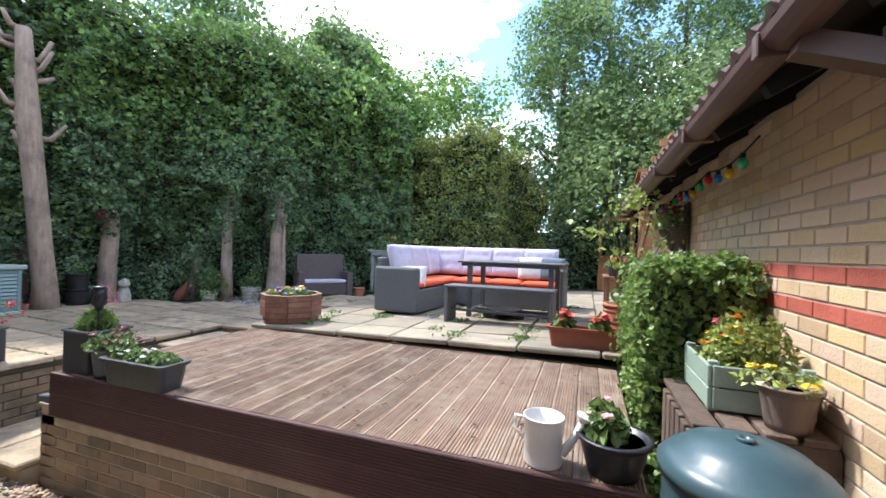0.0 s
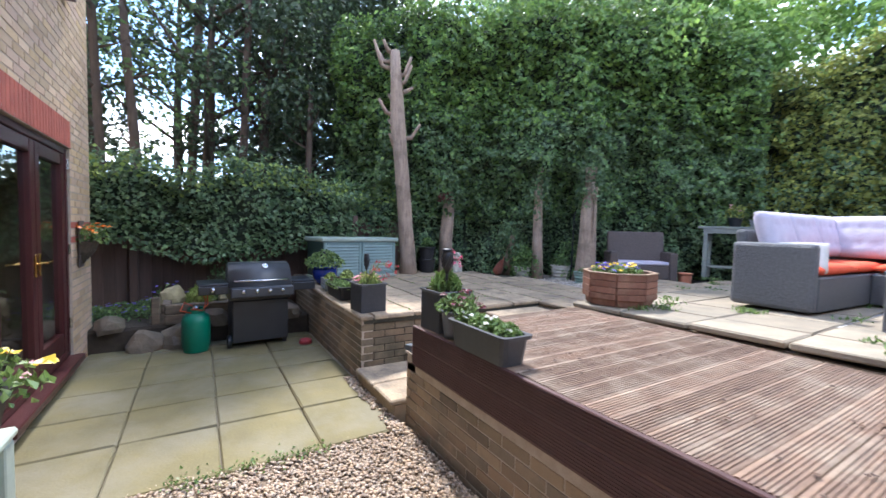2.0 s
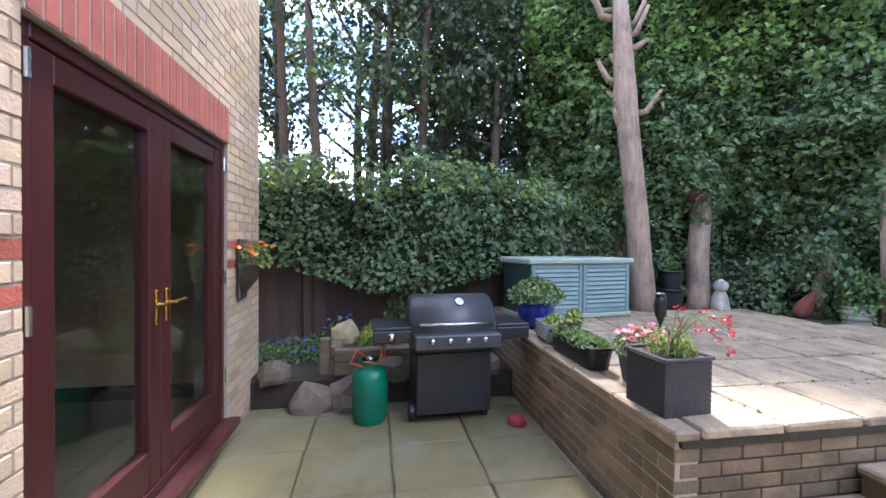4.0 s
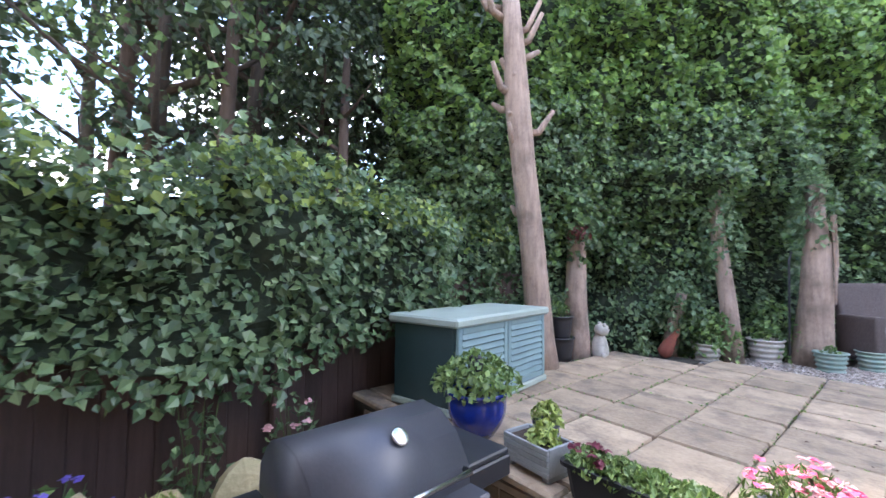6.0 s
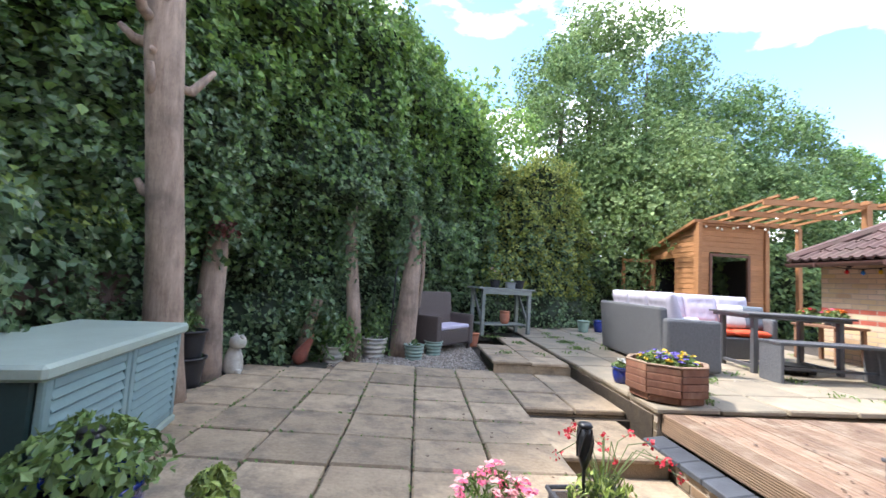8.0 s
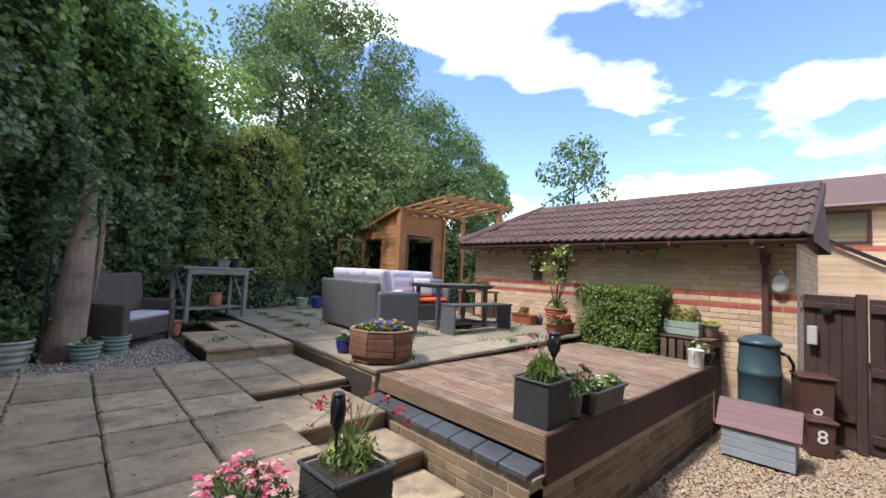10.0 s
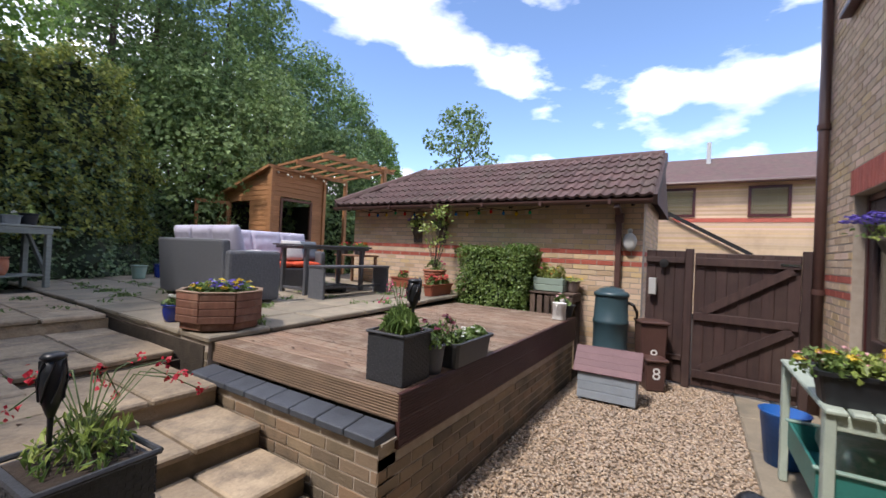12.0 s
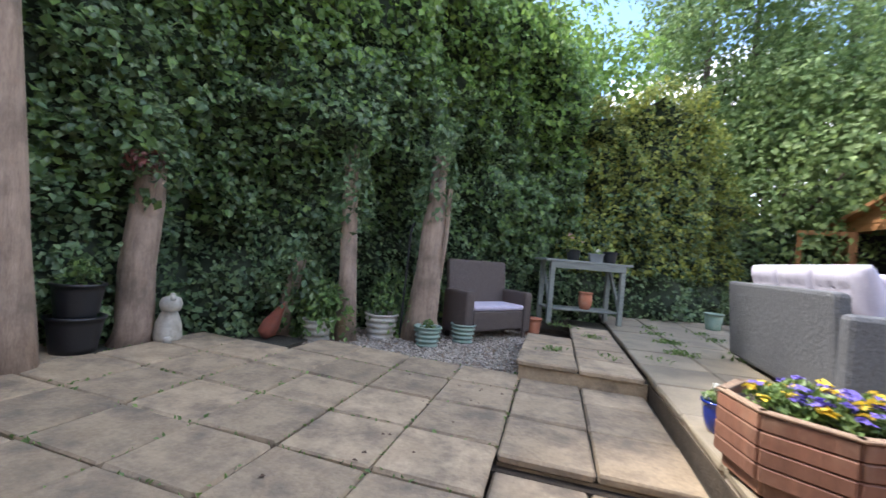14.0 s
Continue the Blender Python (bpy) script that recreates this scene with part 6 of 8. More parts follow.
# ---- stumps, pots and ornaments along the hedge ----
def stump(name, pts, radii, label, z0=0.5, seg=14):
    e = thing(name, pts[0][0], pts[0][1], z0, label, "tree stump")
    o = pts[0]
    part("trunk", tube([(p[0] - o[0], p[1] - o[1], p[2] - z0) for p in pts], radii, seg, wob=0.22), M_bark, e, smooth=True)
    return e


t1 = stump("bare_tree", [(-6.80, 4.45, 0.5), (-6.81, 4.44, 0.9), (-6.86, 4.38, 1.8), (-6.90, 4.29, 2.8), (-6.95, 4.24, 3.4), (-6.97, 4.21, 4.1), (-6.99, 4.18, 4.65)], [0.18, 0.145, 0.13, 0.126, 0.135, 0.11, 0.085], "tall bare conifer trunk with stubs of lopped branches")
rr_ = random.Random(2)
for i in range(17):
    z = 2.0 + i * 0.2 if i < 4 else 2.95 + (i - 4) * 0.14
    a = rr_.uniform(-2.9, 0.9)
    L = rr_.uniform(0.06, 0.14) if i < 4 else rr_.uniform(0.12, 0.42)
    s = Vector((-0.15 - 0.05 * (z - 2.0), -0.09 - 0.06 * (z - 2.0), z - 0.5))
    part("branch_stub", tube([s, s + Vector((math.cos(a) * L * 0.6, math.sin(a) * L * 0.6, 0.02)), s + Vector((math.cos(a) * L, math.sin(a) * L, L * rr_.uniform(0.1, 1.1)))], [0.055, 0.04, 0.024], 7, wob=0.2), M_bark, t1, smooth=True)
t4 = stump("tree_stump", [(-6.90, 5.30, 0.5), (-6.90, 5.31, 0.7), (-6.93, 5.34, 1.2), (-6.96, 5.39, 1.8), (-6.97, 5.41, 2.2)], [0.17, 0.14, 0.13, 0.12, 0.09], "leaning stripped conifer stump with ivy at its top")
t3 = stump("slim_tree", [(-5.66, 6.60, 0.5), (-5.70, 6.63, 1.2), (-5.79, 6.69, 1.9), (-5.86, 6.75, 2.9)], [0.115, 0.095, 0.09, 0.07], "slim grey-brown trunk rising into the hedge")
bs_ = stump("broken_stump", [(-6.30, 6.36, 0.5), (-6.22, 6.36, 0.9), (-6.1, 6.36, 1.35)], [0.10, 0.085, 0.06], "broken stump half hidden in ivy")
t2 = stump("large_stump", [(-5.03, 7.18, 0.5), (-5.02, 7.17, 0.8), (-4.98, 7.15, 1.3), (-4.96, 7.13, 1.9), (-4.96, 7.14, 2.6)], [0.26, 0.19, 0.16, 0.14, 0.11], "thick pale stripped stump with torn bark and ivy above")
part("bark_strip", tube([(0.22, -0.06, 1.75), (0.23, -0.08, 1.2), (0.21, -0.1, 0.75)], [0.03, 0.025, 0.01], 6), M_bark, t2)
for e_, x, y, z, r_, h_, n_ in ((bs_, 0.15, -0.06, 0.35, 0.3, 0.8, 420), (t2, 0.06, -0.02, 1.3, 0.24, 1.2, 520), (t4, 0.0, 0.06, 1.35, 0.26, 0.8, 420), (t3, -0.1, 0.04, 1.15, 0.24, 1.0, 360)):
    plant(e_, x, y, z, r_, h_, M_ivy, n_, 0.085, name="ivy")
plant(t4, 0.1, -0.1, 1.45, 0.14, 0.22, petal("dead_leaf", (0.16, 0.05, 0.04)), 120, 0.06, name="dead_leaf")
for x, y, s in ((-6.1, 6.55, 0.5), (-5.4, 7.15, 0.55), (-5.8, 6.45, 0.45), (-4.95, 8.0, 0.6)):
    e = thing("ivy_shrub", x, y, 0.55, "loose leafy shrub growing at the hedge foot", "shrub", "hedge foot shrubs")
    plant(e, 0, 0, 0, s * 0.6, s * 1.4, M_laurel, 300, 0.07)
bk = None
for z, r in ((0.0, 0.165), (0.235, 0.15)):
    bk = round_pot("bucket_pot", -6.88, 4.88, 0.60 + z, r, 0.26, M_blackp, "black plastic pot stacked beside the trunk", taper=0.8, group="stacked black pots")
plant(bk, 0, 0, 0.24, 0.12, 0.2, M_laurel, 120, 0.05)
dg = thing("dog_statue", -6.70, 5.46, 0.59, "weathered white stone dog ornament", "statue")
b = lathe([(0.09, 0), (0.10, 0.04), (0.085, 0.16), (0.06, 0.24), (0.045, 0.27)], 14, wob=0.25)
merge(b, lathe([(0.01, 0.25), (0.07, 0.27), (0.085, 0.32), (0.07, 0.37), (0.02, 0.39)], 14, 0.03, -0.02))
merge(b, lathe([(0.004, 0.36), (0.025, 0.36), (0.02, 0.40), (0.004, 0.405)], 8, -0.02, 0.03))
merge(b, lathe([(0.004, 0.36), (0.025, 0.36), (0.02, 0.40), (0.004, 0.405)], 8, 0.08, -0.05))
merge(b, lathe([(0.03, 0.0), (0.035, 0.04), (0.02, 0.06)], 10, 0.07, -0.06))
part("statue", b, M_cream, dg, smooth=True)
ck = thing("hen_ornament", -6.24, 6.08, 0.585, "terracotta hen ornament tucked into ivy", "statue")
b = lathe([(0.05, 0), (0.105, 0.05), (0.095, 0.15), (0.062, 0.25), (0.045, 0.31), (0.03, 0.36), (0.008, 0.40)], 14, wob=0.3)
b.transform(pose(0, 0, 0, -6, 26, 0) @ Matrix.Diagonal((0.8, 0.8, 0.95, 1)))
part("statue", b, mat("weathered_brick_red", (0.30, 0.085, 0.05), (0.20, 0.06, 0.04), 0.85, 6, 60, 0.3, stain=(0.12, 0.06, 0.045), stain_amt=0.5, stain_scale=9), ck, smooth=True)
p = round_pot("ribbed_pot", -5.88, 6.42, 0.54, 0.15, 0.22, M_cream, "weathered cream ribbed pot hidden by foliage", ribs=3)
plant(p, 0, 0, 0.2, 0.22, 0.45, M_laurel, 260, 0.06)
p = round_pot("ribbed_pot", -5.43, 6.97, 0.54, 0.18, 0.27, M_cream, "cream ribbed glazed pot on shingle", ribs=4, taper=0.8)
plant(p, 0, 0.05, 0.24, 0.15, 0.25, M_laurel, 90, 0.06)
p = round_pot("sage_pot", -4.86, 6.90, 0.54, 0.14, 0.21, M_sage, "sage green ribbed glazed pot on shingle", ribs=4, group="pair of green pots")
plant(p, 0, 0, 0.18, 0.07, 0.1, M_laurel, 40, 0.05)
p = round_pot("sage_pot", -4.57, 7.33, 0.54, 0.135, 0.21, M_sage, "sage green ribbed glazed pot on shingle", ribs=4, group="pair of green pots")
plant(p, 0, 0, 0.18, 0.05, 0.13, M_bark_dark, 16, 0.06)
p = round_pot("terracotta_pot", -3.84, 8.30, 0.545, 0.11, 0.24, M_terra, "plain terracotta pot beside the wicker bench")
stv = thing("bird_feeder_pole", -5.22, 7.02, 0.54, "thin dark pole with a green hanging feeder", "bird feeder")
part("pole", tube([(0, 0, 0), (0.03, 0, 1.2), (0.05, 0.02, 1.3)], 0.012, 8), M_blackp, stv)

# wicker bench
wb = thing("wicker_bench", -4.37, 7.79, 0.545, "dark brown wicker bench with a pale lilac cushion", "bench", rz=53)
part("seat_base", B(-0.52, 0.52, -0.30, 0.28, 0.12, 0.36, 0.02), M_brattan, wb)
for sx_ in (-1, 1):
    part("arm", B(sx_ * 0.60 - 0.08, sx_ * 0.60 + 0.08, -0.32, 0.30, 0.08, 0.58, 0.03, seg=2), M_brattan, wb)
b = B(-0.60, 0.60, -0.05, 0.05, 0, 0.58, 0.03, seg=2)
b.transform(pose(0, 0.30, 0.36, -10, 0, 0))
part("backrest", b, M_brattan, wb)
M_lilac = mat("pale_lilac_cloth", (0.50, 0.46, 0.55), (0.42, 0.38, 0.47), 0.9, 8, 90, 0.25)
part("cushion", B(-0.51, 0.51, -0.31, 0.24, 0.36, 0.42, 0.025, seg=2), M_lilac, wb)
for sx_ in (-0.58, 0.58):
    for sy_ in (-0.26, 0.26):
        part("leg", B(sx_ - 0.03, sx_ + 0.03, sy_ - 0.03, sy_ + 0.03, 0, 0.12), M_brattan, wb)

wb.matrix_basis = wb.matrix_basis @ Matrix.Diagonal((0.82, 0.68, 1, 1))

# potting table
M_ptwood = mat("grey_green_bleached_timber", (0.25, 0.27, 0.24), (0.16, 0.175, 0.16), 0.85, 5, 60, 0.35, vary=0.15, fold=(1, 6, 6))
pt = thing("potting_table", -3.25, 8.89, 0.705, "bleached grey-green timber potting table with a lower shelf", "table", rz=18.5)
for k in range(4):
    part("plank", B(-0.56, 0.56, -0.27 + k * 0.135, -0.14 + k * 0.135, 0.89, 0.925, 0.006), M_ptwood, pt)
for k in range(3):
    part("shelf_plank", B(-0.46, 0.46, -0.22 + k * 0.15, -0.08 + k * 0.15, 0.20, 0.225, 0.006), M_ptwood, pt)
for sx_ in (-0.45, 0.45):
    for sy_ in (-0.22, 0.22):
        part("leg", B(sx_ - 0.03, sx_ + 0.03, sy_ - 0.03, sy_ + 0.03, 0, 0.89, 0.006), M_ptwood, pt)
    part("brace", beam((sx_, -0.2, 0.25), (sx_, 0.2, 0.85), 0.03, 0.05), M_ptwood, pt)
part("apron", B(-0.48, 0.48, -0.262, -0.235, 0.80, 0.888, 0.005), M_ptwood, pt)
pt.matrix_basis = pt.matrix_basis @ Matrix.Diagonal((1.10, 1, 0.965, 1))
pj = round_pot("terracotta_jar", -3.17, 8.84, 0.923, 0.085, 0.24, M_terra, "terracotta strawberry jar on the lower shelf", taper=0.75, belly=0.02)
p = round_pot("black_pot", -3.38, 8.90, 1.598, 0.10, 0.15, M_blackp, "black pot with a pink-tinged plant on the table")
plant(p, 0, 0, 0.12, 0.16, 0.26, M_conifer, 160, 0.05, [(M_pale, 5, 0.03, 1.0)])
p = trough("white_trough", -3.07, 8.92, 1.598, 0.2, 0.13, 0.12, M_gwood, "small white wooden box of flowers")
plant(p, 0, 0, 0.1, 0.08, 0.07, M_lush, 60, 0.035, [(M_white, 8, 0.025, 1.0)])
p = round_pot("black_pot", -2.87, 9.04, 1.598, 0.10, 0.16, M_blackp, "black pot with a pale upright plant on the table")
plant(p, 0, 0, 0.13, 0.05, 0.15, M_lime, 40, 0.06)


# ---- terrace furniture ----
M_orange_c = mat("orange_cloth", (0.75, 0.10, 0.035), (0.62, 0.08, 0.03), 0.85, 8, 90, 0.2)
M_lav = mat("pale_lavender_cloth", (0.50, 0.48, 0.57), (0.42, 0.40, 0.49), 0.9, 8, 90, 0.25)
M_palecush = mat("off_white_cloth", (0.62, 0.60, 0.56), (0.5, 0.48, 0.45), 0.9, 8, 90, 0.25)
ZS = 0.775


def cushion(w, d, h, tuft=True):
    """A plump cushion w by d by h with tufted dimples, base at z = 0."""
    n = 14
    b = bmesh.new()
    top, bot = {}, {}
    for i in range(n + 1):
        for j in range(n + 1):
            u, v_ = i / n * 2 - 1, j / n * 2 - 1
            e = (1 - abs(u) ** 5) * (1 - abs(v_) ** 5)
            k = 0.28 + 0.72 * max(0, e) ** 0.5
            if tuft:
                for tu in (-0.5, 0.0, 0.5):
                    for tv in (-0.4, 0.4):
                        k -= 0.30 * math.exp(-((u - tu) ** 2 + (v_ - tv) ** 2) / 0.018)
            top[i, j] = b.verts.new((u * w / 2, v_ * d / 2, h / 2 + h / 2 * k))
            bot[i, j] = b.verts.new((u * w / 2, v_ * d / 2, h / 2 - h / 2 * max(0.28, k)))
    for i in range(n):
        for j in range(n):
            b.faces.new((top[i, j], top[i + 1, j], top[i + 1, j + 1], top[i, j + 1]))
            b.faces.new((bot[i, j], bot[i, j + 1], bot[i + 1, j + 1], bot[i + 1, j]))
    for i in range(n):
        b.faces.new((top[i, 0], bot[i, 0], bot[i + 1, 0], top[i + 1, 0]))
        b.faces.new((top[i, n], top[i + 1, n], bot[i + 1, n], bot[i, n]))
        b.faces.new((top[0, i], top[0, i + 1], bot[0, i + 1], bot[0, i]))
        b.faces.new((top[n, i], bot[n, i], bot[n, i + 1], top[n, i + 1]))
    return b


# corner sofa: one wing along y, one along x
sf = thing("corner_sofa", -1.97, 5.62, ZS, "grey rattan corner sofa with orange seats and lavender back cushions", "sofa", rz=-3)
AW, AL, BL = 0.63, 1.88, 2.32          # wing depth, wing along y, wing along x
part("base", merge(B(0.10, AW, 0.10, AL, 0.02, 0.33, 0.015), B(AW, BL - 0.08, AL - AW, AL - 0.1, 0.02, 0.33, 0.015)), M_grattan, sf)
b = B(0.0, 0.10, 0.10, AL, 0.02, 0.74, 0.03, seg=2)
for vv in b.verts:
    vv.co.x -= max(0, vv.co.z - 0.2) * 0.10
part("back_panel", b, M_grattan, sf)
b = B(0.10, BL, AL - 0.10, AL, 0.02, 0.74, 0.03, seg=2)
part("back_panel", b, M_grattan, sf)
part("arm", B(-0.02, AW, 0.0, 0.11, 0.02, 0.62, 0.035, seg=2), M_grattan, sf)
part("arm", B(BL - 0.10, BL, AL - AW, AL - 0.10, 0.02, 0.62, 0.035, seg=2), M_grattan, sf)
for k in range(2):
    c = cushion(AW - 0.13, 0.82, 0.11, False)
    c.transform(pose(0.37, 0.12 + 0.41 + k * 0.82, 0.33))
    part("seat_cushion", c, M_orange_c, sf, "orange seat cushion", smooth=True)
for k in range(3):
    c = cushion(0.53, AW - 0.14, 0.11, False)
    c.transform(pose(AW + 0.28 + k * 0.535, AL - 0.37, 0.33))
    part("seat_cushion", c, M_orange_c, sf, "orange seat cushion", smooth=True)
for k in range(3):
    c = cushion(0.54, 0.46, 0.16)
    c.transform(pose(0.10, 0.40 + k * 0.53, 0.44) @ pose(0, 0, 0.23, 0, 74, 0) @ pose(0, 0, 0, 0, 0, 90))
    part("back_cushion", c, M_lav, sf, "tufted lavender back cushion", smooth=True)
for k in range(4):
    c = cushion(0.54, 0.46, 0.16)
    c.transform(pose(0.42 + k * 0.50, AL - 0.12, 0.44) @ pose(0, 0, 0.23, 74, 0, 0))
    part("back_cushion", c, M_lav, sf, "tufted lavender back cushion", smooth=True)
c = cushion(0.44, 0.30, 0.12, False)
c.transform(pose(0.38, 0.30, 0.46) @ pose(0, 0, 0, 58, 0, 20))
part("scatter_cushion", c, M_palecush, sf, "pale scatter cushion", smooth=True)
for x, m_ in ((BL - 0.5, M_palecush), (BL - 0.2, mat("slate_cloth", (0.16, 0.19, 0.22), None, 0.9, 8, 90, 0.2))):
    c = cushion(0.38, 0.34, 0.12, False)
    c.transform(pose(x, AL - 0.32, 0.44) @ pose(0, 0, 0.16, 72, 0, 0))
    part("scatter_cushion", c, m_, sf, "plain scatter cushion", smooth=True)

M_alu = mat("dark_grey_aluminium", (0.085, 0.088, 0.095), (0.07, 0.072, 0.078), 0.4, 5, 60, 0.05, stain=(0.13, 0.13, 0.13), stain_amt=0.3)
tb = thing("dining_table", -0.18, 6.12, ZS + 0.006, "dark grey slatted aluminium garden dining table", "table", rz=-4)
for k in range(8):
    part("slat", B(-0.66, 0.66, -0.37 + k * 0.093, -0.285 + k * 0.093, 0.70, 0.725, 0.004), M_alu, tb)
part("apron", B(-0.62, 0.62, -0.34, 0.34, 0.66, 0.698, 0.004), M_alu, tb)
for sx_ in (-0.52, 0.52):
    for sy_ in (-0.28, 0.28):
        part("leg", B(sx_ - 0.03, sx_ + 0.03, sy_ - 0.03, sy_ + 0.03, 0.0, 0.66, 0.005), M_alu, tb)
    part("stretcher", B(sx_ - 0.02, sx_ + 0.02, -0.25, 0.25, 0.06, 0.10, 0.004), M_alu, tb)
part("stretcher", B(-0.50, 0.50, -0.02, 0.02, 0.06, 0.10, 0.004), M_alu, tb)
bn = thing("bench", -0.24, 5.46, ZS, "dark grey slatted garden bench with panel ends", "bench", rz=-3)
for k in range(4):
    part("slat", B(-0.64, 0.64, -0.16 + k * 0.081, -0.085 + k * 0.081, 0.42, 0.45, 0.004), M_alu, bn)
for sx_ in (-0.61, 0.61):
    part("end_panel", B(sx_ - 0.02, sx_ + 0.02, -0.155, 0.155, 0, 0.42, 0.006), M_grattan, bn, "grey woven end panel")
part("stretcher", B(-0.59, 0.59, -0.02, 0.02, 0.13, 0.16, 0.004), M_alu, bn)

# outdoor rug, black and white chevrons woven as raised strips
rug = thing("rug", -0.30, 5.98, ZS - 0.012, "black and white zigzag outdoor rug under the table", "rug", rz=-4)
M_rugw = mat("white_woven_plastic", (0.55, 0.55, 0.52), None, 0.8, 20, 120, 0.2)
M_rugk = mat("black_woven_plastic", (0.03, 0.03, 0.035), None, 0.8, 20, 120, 0.2)
part("ground_weave", B(-1.0, 1.0, -0.72, 0.75, 0.0, 0.006), M_rugw, rug)
for k in range(14):
    bz = bmesh.new()
    for j in range(16):
        x0 = -0.98 + j * 0.1225
        y0 = -0.66 + k * 0.1
        s = 0.045 if j % 2 else -0.045
        q = [bz.verts.new(c_) for c_ in ((x0, y0 - s, 0.008), (x0 + 0.1225, y0 + s, 0.008), (x0 + 0.1225, y0 + s + 0.045, 0.008), (x0, y0 - s + 0.045, 0.008))]
        bz.faces.new(q)
    part("stripe", bz, M_rugk, rug)
fp = thing("fire_bowl", -0.25, 5.86, ZS + 0.0, "low dark metal bowl on wheels under the table", "fire pit")
part("bowl", lathe([(0.12, 0.05), (0.2, 0.10), (0.22, 0.14), (0.20, 0.14), (0.1, 0.08)], 20), M_blackp, fp, smooth=True)
part("wheel", merge(bmesh.new(), lathe([(0.055, -0.015), (0.06, 0), (0.055, 0.015)], 14), pose(-0.2, -0.05, 0.06, 90, 0, 0)), M_blackp, fp)
part("wheel", merge(bmesh.new(), lathe([(0.055, -0.015), (0.06, 0), (0.055, 0.015)], 14), pose(0.2, -0.05, 0.06, 90, 0, 0)), M_blackp, fp)

# pots by the garage wall
p = trough("terracotta_trough", 0.71, 4.55, z_terr(0.71) + 0.002, 0.62, 0.18, 0.17, M_terrap, "terracotta plastic trough with two coral geraniums")
for dx in (-0.17, 0.13):
    plant(p, dx, 0, 0.14, 0.09, 0.16, M_lush, 120, 0.055, [(petal("coral_petal", (0.80, 0.16, 0.13)), 16, 0.045, 0.8)])
p = trough("terracotta_trough", 1.22, 5.62, z_terr(1.2) + 0.002, 0.55, 0.18, 0.17, M_terrap, "terracotta plastic trough with red flowers by the wall", rz=80)
plant(p, 0.0, 0, 0.14, 0.10, 0.16, M_lush, 120, 0.05, [(M_redf, 10, 0.045, 0.8), (M_yel, 4, 0.03, 1.0)])
p = round_pot("terracotta_pot", 1.06, 4.86, z_terr(1.06) + 0.002, 0.185, 0.36, M_terra, "large ribbed terracotta pot with a tall straggly plant", ribs=7, taper=0.72)
b = bmesh.new()
rs = random.Random(5)
tips = []
for i in range(16):
    a = rs.uniform(0, 6.28)
    r_ = rs.uniform(0.06, 0.30)
    hgt = rs.uniform(0.4, 1.05)
    tube([(0, 0, 0.32), (r_ * 0.5 * math.cos(a), r_ * 0.5 * math.sin(a), 0.32 + hgt * 0.5), (r_ * math.cos(a), r_ * math.sin(a), 0.32 + hgt)], [0.007, 0.005, 0.003], 5, b)
    tips.append((r_ * math.cos(a), r_ * math.sin(a), 0.32 + hgt))
part("cane", b, M_bark_dark, p)
P_, N_ = [], []
for x, y, z in tips:
    for _ in range(7):
        P_.append((x + rs.gauss(0, 0.07), y + rs.gauss(0, 0.07), z + rs.gauss(0, 0.05)))
        N_.append((rs.gauss(0, 1), rs.gauss(0, 1), 1))
for x, y, z in ((0.02, -0.05, 1.36), (-0.32, -0.02, 1.02), (0.12, 0.05, 1.28)):
    for _ in range(34):
        P_.append((x + rs.gauss(0, 0.09), y + rs.gauss(0, 0.08), z + rs.gauss(0, 0.03)))
        N_.append((rs.gauss(0, 0.5), rs.gauss(0, 0.5), 1))
tagged(foliage("leaves", P_, N_, 0.06, M_lime, p), kind="stuff")
plant(p, 0, 0, 0.32, 0.16, 0.22, M_lush, 110, 0.055, [(M_pink, 5, 0.04, 1.0)], 0.9)
for x, y in ((1.30, 5.42), (1.36, 5.36)):
    lc = thing("lantern", x, y, z_terr(1.3), "small blue-grey metal lantern by the wall", "lantern", "pair of lanterns")
    part("body", B(-0.035, 0.035, -0.035, 0.035, 0, 0.13, 0.006), M_greyp, lc)
    part("roof", lathe([(0.05, 0.13), (0.02, 0.17), (0.008, 0.19)], 4), M_greyp, lc)
pst = thing("plant_stand", 1.18, 6.75, z_terr(1.1), "brown wooden side table crowded with small flower pots", "table")
M_warm = mat("warm_brown_timber", (0.22, 0.115, 0.065), (0.15, 0.075, 0.045), 0.7, 5, 60, 0.3, vary=0.15, fold=(1, 6, 6))
part("top", B(-0.25, 0.25, -0.35, 0.35, 0.50, 0.535, 0.006), M_warm, pst)
for sx_ in (-0.2, 0.2):
    for sy_ in (-0.3, 0.3):
        part("leg", B(sx_ - 0.025, sx_ + 0.025, sy_ - 0.025, sy_ + 0.025, 0, 0.5, 0.005), M_warm, pst)
for x, y, fm in ((1.05, 6.5, M_orange), (1.2, 6.75, M_pink), (1.1, 7.0, M_redf)):
    p = round_pot("flower_pot", x, y, z_terr(1.1) + 0.535, 0.075, 0.13, M_char, "small dark pot of bright flowers on a side table", group="pots on the side table")
    plant(p, 0, 0, 0.1, 0.11, 0.13, M_lush, 130, 0.045, [(fm, 12, 0.035, 0.9)])

